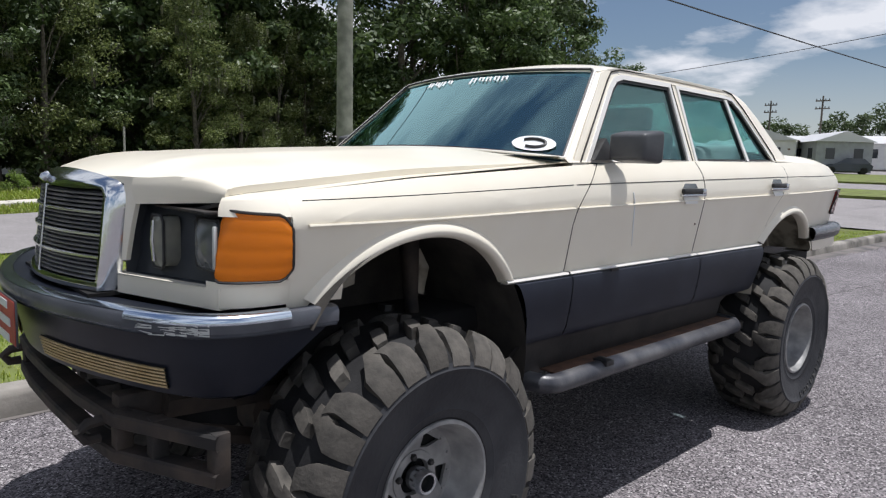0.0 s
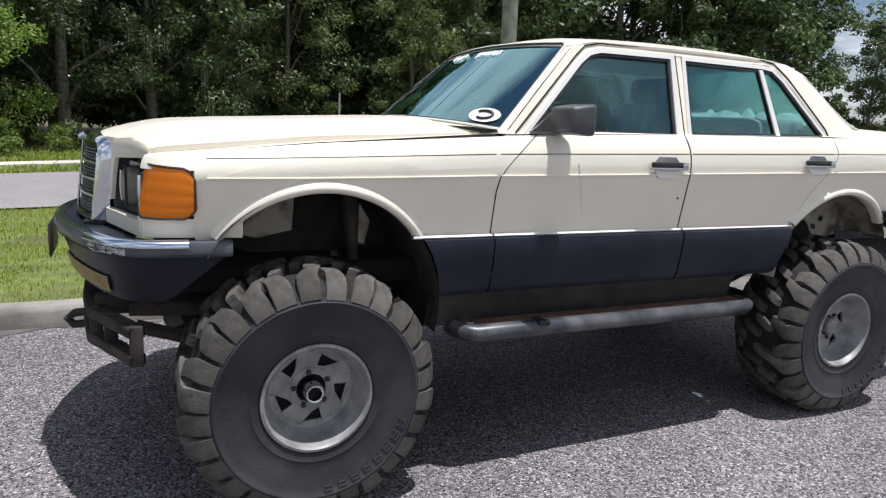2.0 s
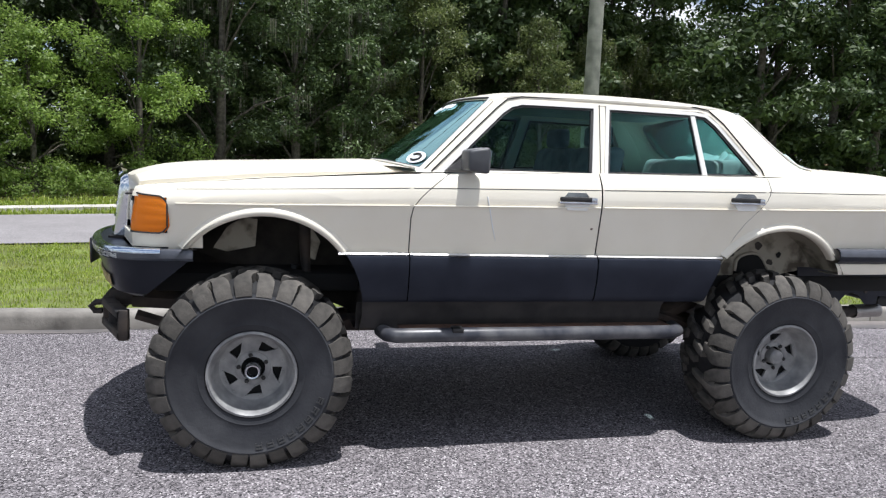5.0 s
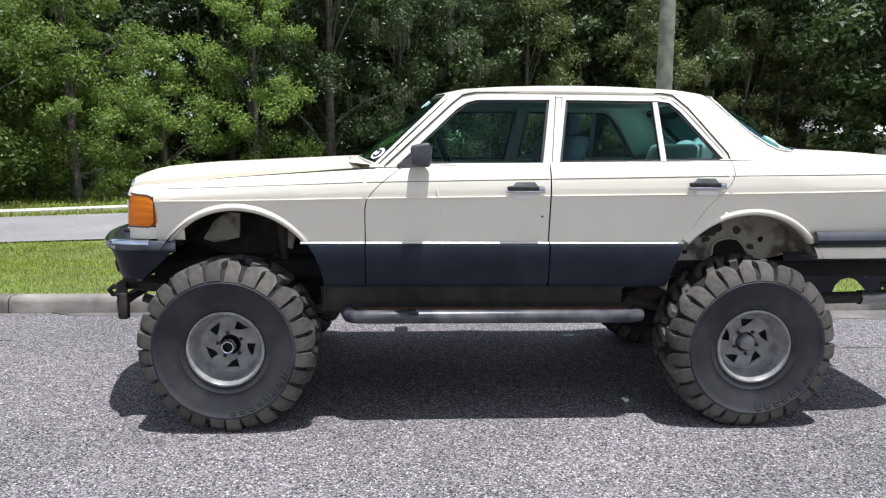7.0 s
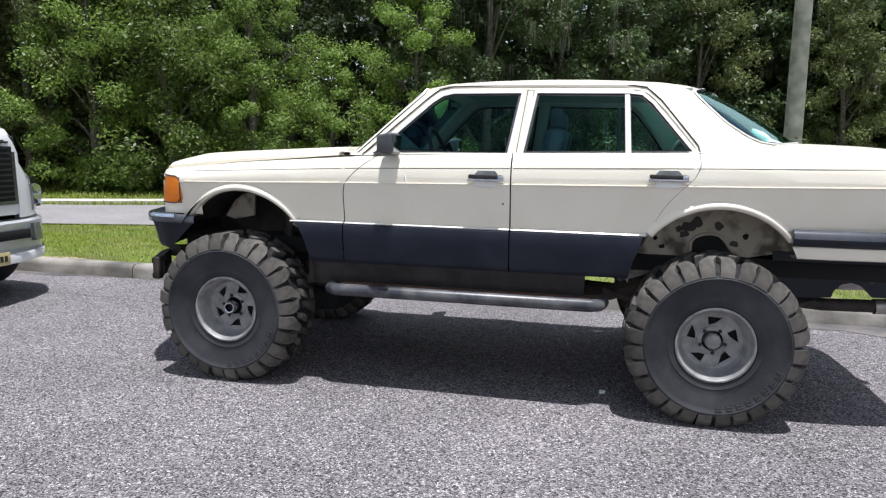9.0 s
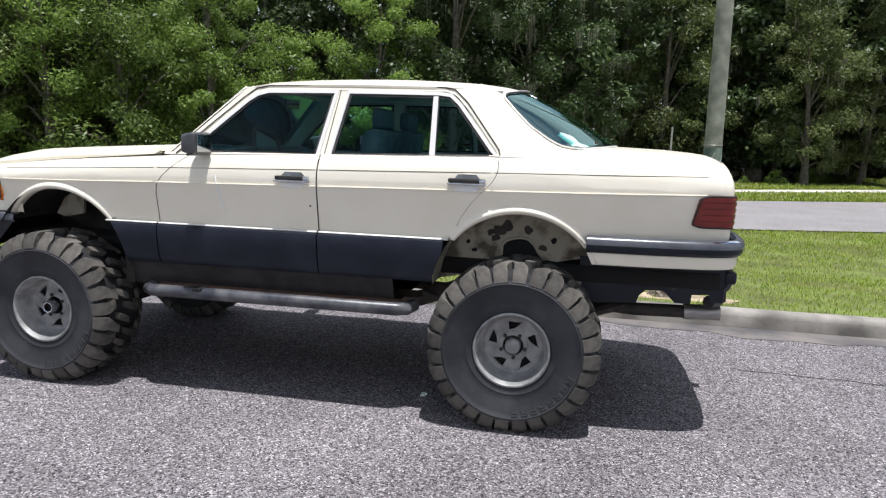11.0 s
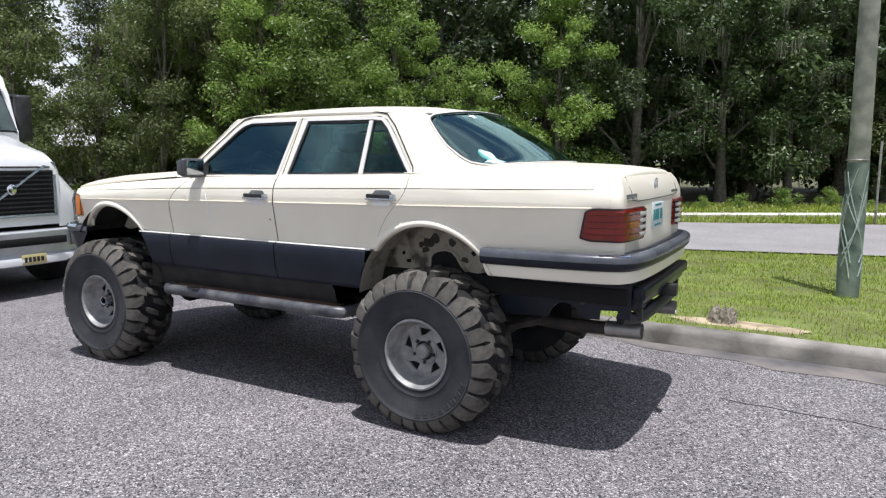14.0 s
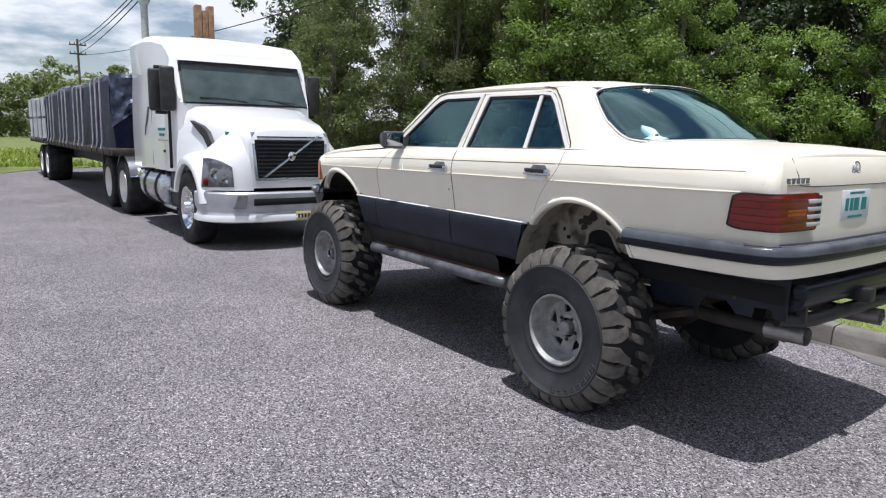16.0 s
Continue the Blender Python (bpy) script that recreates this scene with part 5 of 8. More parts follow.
both("front_pillar_skin", front_wrap, CREAM, smooth=70)
both("rear_pillar_skin", rear_wrap, CREAM, smooth=70)
for fn, nm, lab in ((WS, "windscreen", "tinted windscreen with white marker scrawl"), (RS, "rear_window", "sloping tinted rear window")):
    bm = bmesh.new()
    slab(bm, lin(0, 1, 33), [0, 0.035, 0.07, 0.12] + lin(0.18, 0.86, 9) + [0.9, 0.95, 0.98, 1.0], fn, (0.004 if nm == "windscreen" else -0.004, 0, -0.003))
    sc = part(nm, bm, GLASS_SCREEN if nm == "windscreen" else GLASS_REAR, car, lab, 60)
    sg = -1 if nm == "windscreen" else 1
    for mat, r, out, pn in ((BLACK, 0.006, 0.0, "rubber_seal"), (TRIM_W, 0.0055, 0.009, "bright_surround")):
        ring = [fn(u, 0) for u in lin(0, 1, 15)] + [fn(1, v) for v in lin(0.035, 0.97, 17)] + [fn(u, 1) for u in lin(0.99, 0.01, 15)] + [fn(0, v) for v in lin(0.97, 0.035, 17)]
        cen = Vector(fn(0.5, 0.5))
        ring = [Vector(p) + (Vector(p) - cen).normalized() * out + Vector((sg * 0.006, 0, 0.006)) for p in ring]
        part(pn, tubed(ring + ring[:1], r, 6, False), mat, sc)
    if nm == "windscreen":
        WSCREEN = sc
    else:
        RSCREEN = sc
# cream scuttle and the strip under the rear window
bm = bmesh.new()
grid(bm, lin(0, 1, 21), lin(0, 1, 4), lambda u, v: (WS(u, 0)[0] - 0.10 * (1 - v) - 0.01, WS(u, 0)[1] + (u - 0.5) * 0.12 * (1 - v), 1.478 + (WS(u, 0)[2] - 1.478 - 0.004) * v))
part("scuttle", bm, CREAM, car)
for x0, y0, x1, y1 in ((0.70, 0.75, 0.86, 0.35), (0.70, 1.35, 0.84, 0.95)):
    part("wiper", tubed([(x0 - 0.02, y0, 1.485), (x0 + 0.04, y0 - 0.1, 1.503), (x1 - 0.08, y1, 1.497)], 0.006, 6), BLACK, car)


def marks(fn, u0, u1, v0, v1, n, parent, seed, off):
    """Illegible hand lettering as short thick bars on a window."""
    rng = random.Random(seed)
    for i in range(n):
        a = u0 + (u1 - u0) * i / n
        b = a + (u1 - u0) / n * 0.72
        bm = bmesh.new()
        skew = rng.uniform(-0.02, 0.02)
        vv = v0 + rng.uniform(0, 0.02)
        for (p, q, r_, s) in ((a, vv, a + 0.3 * (b - a), v1), (a + 0.2 * (b - a), v1 - 0.012, b, v1 + skew * 0.4), (b - 0.35 * (b - a), vv + skew, b, v1)):
            tube(bm, [Vector(fn(p, q)) + Vector(off), Vector(fn(r_, s)) + Vector(off)], 0.0045, 5)
        part("marker_stroke", bm, WHITE_MARK, parent)


marks(WS, 0.33, 0.52, 0.86, 0.93, 5, WSCREEN, 1, (-0.004, 0, 0.004))
marks(WS, 0.62, 0.78, 0.86, 0.93, 4, WSCREEN, 2, (-0.004, 0, 0.004))
bm = bmesh.new()
ringp = [Vector(WS(0.088 + 0.060 * math.cos(a), 0.115 + 0.078 * math.sin(a))) + Vector((-0.004, 0, 0.005)) for a in lin(0, 2 * math.pi, 25)]
bm.faces.new([bm.verts.new(p) for p in ringp[:-1]])
part("oval_sticker", bm, WHITE_MARK, WSCREEN, "white oval sticker", 0)
bm = bmesh.new()
tube(bm, [Vector(WS(0.088 + 0.034 * math.cos(a), 0.115 + 0.042 * math.sin(a))) + Vector((-0.006, 0, 0.006)) for a in lin(0.6, 5.2, 16)], 0.007, 5)
part("sticker_curl", bm, BLACK, WSCREEN)
bm = bmesh.new()
st = [Vector(RS(0.25 + (0.034 if i % 2 else 0.012) * math.cos(i * math.pi / 5), 0.89 + (0.07 if i % 2 else 0.024) * math.sin(i * math.pi / 5))) + Vector((0.004, 0, 0.005)) for i in range(10)]
bm.faces.new([bm.verts.new(p) for p in st])
part("star_sticker", bm, WHITE_MARK, RSCREEN, "white star sticker", 0)


# door handles, mirrors, scratches
def handle(x, z):
    y = flank(x, z)
    obs = both("door_handle", lambda: box(bmesh.new(), x - 0.102, x + 0.102, y - 0.024, y - 0.004, z + 0.000, z + 0.024, 0.007), BLACK, "dark pull handle over a pale wedge painted as glint")
    for k, ob in enumerate(obs):
        m = (lambda q: q) if k == 0 else (lambda q: 2 * YC - q)
        a, b = sorted((m(y - 0.026), m(y - 0.004)))
        part("handle_trim", boxed(x - 0.108, x + 0.108, a, b, z - 0.012, z - 0.001, 0.003), CHROME_DULL, ob)
        a, b = sorted((m(y - 0.027), m(y - 0.004)))
        part("lock", boxed(x + 0.070, x + 0.104, a, b, z - 0.004, z + 0.022, 0.004), CHROME_DULL, ob)
        low = lambda px, pz, o: (px, m(flank(px, pz) - o), pz)
        # pale wedge tilted upwards stands in for sun glint off the chrome
        bm = prism(bmesh.new(), [(x - 0.075, z - 0.012), (x + 0.075, z - 0.012), (x + 0.055, z - 0.046), (x - 0.055, z - 0.046)], lambda px, pz: low(px, pz, 0.002 + 0.30 * (z - 0.012 - pz)), lambda px, pz: low(px, pz, -0.004))
        part("handle_recess", bm, TRIM_W, ob, smooth=0)
        bm = prism(bmesh.new(), [(x - 0.07, z + 0.024), (x + 0.07, z + 0.024), (x + 0.05, z + 0.046), (x - 0.05, z + 0.046)], lambda px, pz: low(px, pz, 0.002), lambda px, pz: low(px, pz, -0.004))
        part("handle_recess", bm, LAMP_GREY, ob, smooth=0)


handle(1.635, 1.335)
handle(2.645, 1.36)


def mirror_shell():
    bm = boxed(1.005, 1.11, -0.135, 0.055, 1.462, 1.590, 0.018, 3)
    for v in bm.verts:
        if v.co.x < 1.05:
            v.co.y += 0.025 if v.co.y < 0 else 0
            v.co.z += -0.012 if v.co.z > 1.55 else 0.01
    return bm


mirrors = both("wing_mirror", mirror_shell, FADED, "dark plastic door mirror", 50)
for k, ob in enumerate(mirrors):
    m = (lambda q: q) if k == 0 else (lambda q: 2 * YC - q)
    a, b = sorted((m(-0.11), m(0.035)))
    bm = boxed(1.109, 1.113, a, b, 1.478, 1.575, 0.0015)
    for v in bm.verts:
        v.co.x += 0.006 if v.co.z > 1.53 else 0.0
    part("mirror_glass", bm, MIRROR, ob)
    bm = prism(bmesh.new(), [(0.93, 1.47), (1.09, 1.475), (1.06, 1.56)], lambda x, z: (x, m(gy(z) - 0.02), z), lambda x, z: (x, m(gy(z) + 0.012), z))
    part("mirror_foot", bm, BLACK, ob, smooth=0)
bm = bmesh.new()
tube(bm, [(1.145 + 0.05 * v + 0.012 * v * v, flank(1.17, 1.345 - 0.23 * v) - 0.0005, 1.345 - 0.23 * v) for v in lin(0, 1, 8)], [0.0038] * 6 + [0.0025, 0.001], 5)
part("scratch", bm, WHITE_MARK, car, "pale curved scratch")
for (x, z) in ((1.735, 1.19), (2.56, 1.06), (3.32, 1.595)):
    part("rust_spot", boxed(x - 0.006, x + 0.006, flank(min(x, 3.2), min(z, 1.4)) - 0.001 if z < 1.5 else 0.21, (flank(min(x, 3.2), min(z, 1.4)) + 0.004) if z < 1.5 else 0.222, z - 0.005, z + 0.005), RUST, car)
bm = boxed(1.0, 1.055, 0.0, 0.004, TRIM_Z - 0.004, TRIM_Z + 0.004)
part("trim_nick", bm, SEAM, car)

# ---- interior ----
part("dashboard", boxed(0.86, 1.12, 0.24, 1.58, 1.28, 1.50, 0.05, 3), INTERIOR, car, "dark dashboard")
wheel_c = Vector((1.24, 0.56, 1.46))
bm = bmesh.new()
tube(bm, [wheel_c + Vector((-0.07 * math.sin(a), 0.19 * math.cos(a), 0.175 * math.sin(a))) for a in lin(0, 2 * math.pi, 33)], 0.014, 8, False)
tube(bm, [wheel_c + Vector((0, 0.18, 0)), wheel_c, wheel_c + Vector((0, -0.18, 0))], 0.02, 6)
tube(bm, [wheel_c, wheel_c + Vector((-0.16, 0, -0.07))], 0.025, 6)
part("steering_wheel", bm, BLACK, car)
for y in (0.33, 0.98):
    part("front_seat", boxed(1.42, 1.92, y, y + 0.52, 1.08, 1.24, 0.05, 3), INTERIOR, car)
    bm = boxed(1.84, 1.98, y, y + 0.52, 1.18, 1.64, 0.05, 3)
    for v in bm.verts:
        v.co.x += (v.co.z - 1.18) * 0.22
    sb = part("seat_back", bm, INTERIOR, car)
    part("headrest", boxed(1.96, 2.04, y + 0.12, y + 0.40, 1.64, 1.77, 0.03, 3), INTERIOR, sb)
part("rear_bench", boxed(2.35, 2.80, 0.34, 1.48, 1.08, 1.28, 0.05, 3), INTERIOR, car)
bm = boxed(2.72, 2.84, 0.33, 1.49, 1.2, 1.60, 0.04, 3)
for v in bm.verts:
    v.co.x += (v.co.z - 1.2) * 0.25
part("rear_backrest", bm, PALE_CLOTH, car, "pale covered rear seat back")
part("parcel_shelf", boxed(2.86, 3.32, 0.26, 1.56, 1.515, 1.545, 0.01), PALE_CLOTH, car, "sun-bleached parcel shelf")
part("crumpled_sheet", slab(bmesh.new(), lin(2.92, 3.28, 22), lin(0.28, 1.54, 60), lambda x, y: (x, y, 1.556 + (0.052 + 0.07 * max(0.0, noise.noise((x * 14, y * 13, 3)) + 0.2)) * math.sin(math.pi * (x - 2.90) / 0.42) * min(1.0, 0.35 + (0.63 - abs(y - YC)) * 9)), (0, 0, -0.004)), SHEET, car, "crumpled sun-bleached sheet on the parcel shelf", 60)
part("cabin_floor", boxed(0.7, 2.42, 0.14, 1.68, 0.80, 0.84), INTERIOR, car, smooth=0)
part("bulkhead", boxed(0.72, 0.76, 0.2, 1.62, 0.8, 1.45), INTERIOR, car, smooth=0)
part("boot_bulkhead", boxed(2.95, 2.98, 0.34, 1.48, 0.8, 1.5), INTERIOR, car, smooth=0)
both("door_lining", lambda: slab(bmesh.new(), lin(0.9, 2.40, 6), lin(0.85, 1.45, 3), lambda x, z: (x, 0.13, z), (0, 0.02, 0)), INTERIOR)
im = part("interior_mirror", boxed(1.23, 1.25, 0.80, 1.02, 1.765, 1.835, 0.01), BLACK, car)
part("mirror_glass", boxed(1.250, 1.253, 0.81, 1.01, 1.772, 1.828), CHROME, im)
part("paper_label", boxed(1.545, 1.549, 1.50, 1.55, 1.53, 1.60), PALE_CLOTH, car, smooth=0)
part("headlining", boxed(1.34, 2.78, 0.34, 1.48, 1.868, 1.876), HEADLINER, car, "grey headlining", smooth=0)

# ---- wheelhouses and underbody ----
for (cx, cz, r), mat, nm in ((ARCH_F, ARCH_DIRT, "front_wheelhouse"), (ARCH_R, BODYSHELL, "rear_wheelhouse")):
    def house():
        bm = bmesh.new()
        depth = 0.52 if mat is ARCH_DIRT else 0.27
        a0, a1 = (-0.25, math.pi - 0.5) if mat is ARCH_DIRT else (0.45, math.pi - 0.05)
        rows = grid(bm, lin(a0, a1, 30), [0.0, 0.2, 0.45, 0.75, 1.0], lambda a, d: (cx + (r + 0.01 + 0.012 * math.sin(d * 3)) * math.cos(a), depth * d + 0.03, cz + (r + 0.01 + 0.012 * math.sin(d * 3)) * math.sin(a)))
        bm.faces.new([q[-1] for q in rows])
        return bm
    hs = both(nm, house, mat, "bare pale inner wing with rust holes" if mat is BODYSHELL else "dark dirty wheelhouse", 50)
    for k, ob in enumerate(hs):
        m = (lambda q: q) if k == 0 else (lambda q: 2 * YC - q)
        if mat is BODYSHELL:
            mouth = [(2.815, 0.86), (2.818, 0.93), (2.822, 0.990), (2.845, 1.018), (2.885, 1.034), (2.930, 1.040), (2.975, 1.032), (3.010, 1.000), (3.040, 0.950), (3.075, 0.915), (3.16, 0.905), (3.28, 0.90), (3.28, 0.86)]
            # flat black plate paints the opening's shade; nothing is cut through
            part("opening", prism(bmesh.new(), mouth, lambda x, z: (x, m(0.285), z), lambda x, z: (x, m(0.299), z)), VOID, ob, "inner wing opening with its shade painted black", 0)
            part("opening_rim", tubed([(x, m(0.288), z) for x, z in mouth[1:10]], 0.010, 8), BODYSHELL, ob)
            for px, pz, rr in ((2.66, 0.952, 0.017), (3.06, 0.985, 0.024), (2.75, 1.060, 0.020), (2.80, 1.075, 0.040), (2.85, 1.105, 0.032), (2.78, 1.03, 0.026), (2.97, 1.085, 0.026), (3.12, 1.03, 0.018), (2.62, 1.00, 0.013)):
                bm = bmesh.new()
                bm.faces.new([bm.verts.new((px + rr * math.cos(a) * (1 + 0.16 * math.sin(3 * a + px * 30)), m(0.2925), pz + rr * 0.85 * math.sin(a) * (1 + 0.25 * math.sin(2 * a + px * 50)))) for a in lin(0, 2 * math.pi * 19 / 20, 20)])
                part("rust_hole", bm, VOID if rr < 0.02 else ARCH_DIRT, ob, smooth=0)
        else:
            for patch in ([(-0.27, 1.02), (-0.20, 1.0), (-0.06, 1.03), (-0.05, 1.17), (-0.12, 1.18), (-0.20, 1.13)], [(0.20, 0.98), (0.25, 0.96), (0.275, 1.06), (0.23, 1.13), (0.18, 1.12)]):
                part("inner_wing_plate", prism(bmesh.new(), patch, lambda x, z: (cx + x, m(0.34), z), lambda x, z: (cx + x, m(0.36), z)), BODYSHELL, ob, "bare pale inner wing patch", 0)
            part("shock_tower", tubed([(cx + 0.22, m(0.33), 0.75), (cx + 0.20, m(0.35), 0.95), (cx + 0.19, m(0.36), 1.18)], [0.02, 0.026, 0.04], 10), RUSTY, ob)

for y in (0.42, 1.40):
    part("frame_rail", tubed([(-0.62, y, 0.74), (-0.3, y, 0.72), (0.4, y, 0.60), (2.3, y, 0.60), (2.8, y, 0.78), (3.4, y, 0.84), (4.05, y, 0.82)], 0.055, 6), RUSTY, car)
for x in (0.0, 2.935):
    axle = part("axle", tubed([(x, 0.15, 0.47), (x, 0.7, 0.47), (x, 1.1, 0.47), (x, 1.67, 0.47)], 0.05, 10), RUSTY, car)
    part("differential", tubed([(x, 0.72 + (0.25 if x else 0), 0.47), (x, 0.78 + (0.25 if x else 0), 0.47), (x, 0.92 + (0.25 if x else 0), 0.47), (x, 0.98 + (0.25 if x else 0), 0.47)], [0.06, 0.15, 0.15, 0.06], 14), RUSTY, axle)
    for y in (0.38, 1.44):
        part("leaf_spring", tubed([(x - 0.6, y, 0.66), (x - 0.3, y, 0.56), (x, y, 0.52), (x + 0.3, y, 0.56), (x + 0.6, y, 0.66)], 0.03, 6), RUSTY, car)
        part("damper", tubed([(x + 0.14, y + 0.03, 0.48), (x + 0.2, y + 0.05, 0.92)], 0.032, 8), BLACK, car)
part("driveshaft", tubed([(0.2, 0.91, 0.5), (1.2, 0.95, 0.62), (2.75, 1.15, 0.5)], 0.035, 8), RUSTY, car)
part("gearbox", boxed(0.5, 1.3, 0.72, 1.12, 0.52, 0.78, 0.06), RUSTY, car)
part("engine_sump", boxed(-0.45, 0.45, 0.6, 1.22, 0.66, 1.3, 0.08), RUSTY, car)
# pan coloured near-black to paint the shade under the body
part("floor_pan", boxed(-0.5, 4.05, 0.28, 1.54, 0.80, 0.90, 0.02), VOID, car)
part("fuel_tank", boxed(3.40, 3.98, 0.36, 1.46, 0.79, 0.92, 0.05), BLACK, car)
# front tow frame: channel section bent round behind the bumper's corners, with hooks
tf = [(-0.60, 0.08), (-0.745, 0.40), (-0.765, 0.62), (-0.77, YC)]
tf = tf + [(x, 2 * YC - y) for x, y in tf[-2::-1]]
bar = lambda z0, z1: sweep(tf, [(-0.03, z0), (0.02, z0), (0.026, z0 + 0.006), (0.026, z1 - 0.006), (0.02, z1), (-0.03, z1), (-0.03, z0)])
tow = part("tow_frame", bar(0.605, 0.645), RUSTY, car, "dirty black tow frame", 30)
part("rail_top", bar(0.705, 0.745), RUSTY, tow, smooth=30)
for x, y in ((-0.602, 0.10), (-0.685, 0.285), (-0.738, 0.40)):
    for yy in (y, 2 * YC - y):
        part("upright", boxed(x - 0.022, x + 0.024, yy - 0.025, yy + 0.025, 0.600, 0.748, 0.006), RUSTY, tow)
for y in (0.45, 2 * YC - 0.45):
    part("hook", tubed([(-0.74, y, 0.715), (-0.81, y, 0.71), (-0.835, y, 0.69), (-0.815, y, 0.665), (-0.78, y, 0.665)], 0.016, 8), RUSTY, tow)
    part("stay", boxed(-0.74, -0.3, y - 0.03, y + 0.03, 0.70, 0.78, 0.01), RUSTY, tow)
# rear bumper bar with hitch, and the tail pipes
hitch = part("hitch_frame", boxed(4.06, 4.135, 0.31, 1.56, 0.835, 0.91, 0.02, 3), BUMPER, car, "black steel rear bumper frame with hitch")
part("lower_bar", tubed([(4.00, 0.34, 0.725), (4.06, 0.42, 0.72), (4.085, 0.52, 0.72), (4.085, 1.30, 0.72), (4.06, 1.40, 0.72), (4.0, 1.48, 0.725)], 0.036, 10), BLACK, hitch)
for y in (0.40, 1.40):
    part("drop_plate", prism(bmesh.new(), [(4.03, 0.86), (4.10, 0.86), (4.105, 0.72), (4.07, 0.70)], lambda x, z: (x, y, z), lambda x, z: (x, y + 0.02, z)), BLACK, hitch, smooth=0)
part("air_tank", tubed([(4.05, 0.32, 0.84), (4.05, 0.35, 0.84), (4.05, 1.47, 0.84), (4.05, 1.50, 0.84)], [0.04, 0.068, 0.068, 0.04], 18), BUMPER, car, "black cylinder below the tail")
# near-black block added to fill the tail's underside with painted shade
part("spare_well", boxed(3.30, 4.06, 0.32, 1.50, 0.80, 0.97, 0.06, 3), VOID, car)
skirt = [(3.27, 0.955), (3.30, 0.70), (3.35, 0.685), (3.60, 0.70), (3.615, 0.745), (3.65, 0.780), (3.70, 0.792), (3.75, 0.775), (3.785, 0.742), (3.81, 0.715), (3.895, 0.715), (3.90, 0.768), (3.995, 0.775), (3.998, 0.735), (4.065, 0.73), (4.068, 0.955)]
both("side_plate", lambda: prism(bmesh.new(), skirt, lambda x, z: (x, 0.295, z), lambda x, z: (x, 0.305, z)), BUMPER, "black steel side plate with cut-outs", 0)
both("plate_bolt", lambda: tubed([(3.80, 0.288, 0.80), (3.80, 0.297, 0.80)], 0.012, 6), RUSTY)
both("plate_bolt", lambda: tubed([(3.93, 0.288, 0.82), (3.93, 0.297, 0.82)], 0.016, 6), RUSTY)
both("plate_bolt", lambda: tubed([(3.98, 0.288, 0.86), (3.98, 0.297, 0.86)], 0.016, 6), RUSTY)
part("receiver", boxed(4.06, 4.19, YC - 0.035, YC + 0.035, 0.775, 0.845, 0.006), BLACK, hitch)
part("hitch_arm", boxed(3.5, 4.10, 0.40, 0.46, 0.84, 0.91, 0.01), RUSTY, hitch)
for y, x1 in ((0.47, 4.09), (1.22, 4.13)):
    bm = bmesh.new()
    tube(bm, [(x1 - 0.20, y, 0.629), (x1 - 0.1, y, 0.633), (x1, y, 0.636)], 0.046, 18, False)
    tube(bm, [(x1, y, 0.636), (x1 - 0.13, y, 0.632)], 0.041, 18, False)
    bm.faces.new([bm.verts.new((x1 - 0.11, y + 0.041 * math.cos(a), 0.633 + 0.041 * math.sin(a))) for a in lin(0, 2 * math.pi * 13 / 14, 14)])
    pipe = part("tail_pipe", bm, STEEL_PIPE, car, "dull steel exhaust tip")
    # dark steel on the inner length paints the shade under the tail
    part("exhaust_pipe", tubed([(3.0, y, 0.66), (3.3, y, 0.645), (x1 - 0.48, y, 0.624), (x1 - 0.20, y, 0.630)], 0.038, 12), RUSTY, pipe)
    part("hanger", boxed(x1 - 0.09, x1 - 0.06, y - 0.012, y + 0.012, 0.675, 0.72, 0.004), RUSTY, pipe)
part("silencer", tubed([(2.45, 1.2, 0.62), (2.5, 1.2, 0.62), (3.2, 1.24, 0.62), (3.3, 1.24, 0.62)], [0.05, 0.09, 0.09, 0.05], 12), STEEL_PIPE, car)
part("loose_cable", tubed([(1.62, 0.5, 0.62), (1.63, 0.5, 0.5), (1.66, 0.5, 0.47), (1.68, 0.5, 0.6)], 0.004, 5), WIRE, car)
part("loose_cable", tubed([(1.95, 0.5, 0.62), (2.0, 0.45, 0.53), (2.12, 0.4, 0.5), (2.3, 0.4, 0.6)], 0.005, 5), WIRE, car)


# ---- wheels ----
TR, TW = 0.487, 0.37


def tyre_mesh():
    bm = bmesh.new()
    prof = [(0.195, -0.150), (0.205, -0.160), (0.218, -0.166), (0.240, -0.170), (0.246, -0.174), (0.251, -0.172), (0.28, -0.180), (0.312, -0.189), (0.345, -0.1965), (0.366, -0.2005), (0.371, -0.205), (0.376, -0.206), (0.381, -0.201), (0.396, -0.196), (0.412, -0.187), (0.430, -0.168), (0.444, -0.13), (0.454, 0.0), (0.458, 0.13), (0.44, 0.172), (0.41, 0.190), (0.36, 0.196), (0.30, 0.192), (0.24, 0.178), (0.205, 0.165), (0.195, 0.15)]
    lathe(bm, prof, 72)
    me = finish(bm, "tyre", RUBBER, 50)
    me.materials.append(RUBBER_DUSTY)
    for f in me.polygons:                    # the outer sidewall is paler with dust than the ring round the rim
        r = math.hypot(f.center.x, f.center.z)
        if 0.225 < r < 0.392 and f.center.y < 0:
            f.material_index = 1
    return me


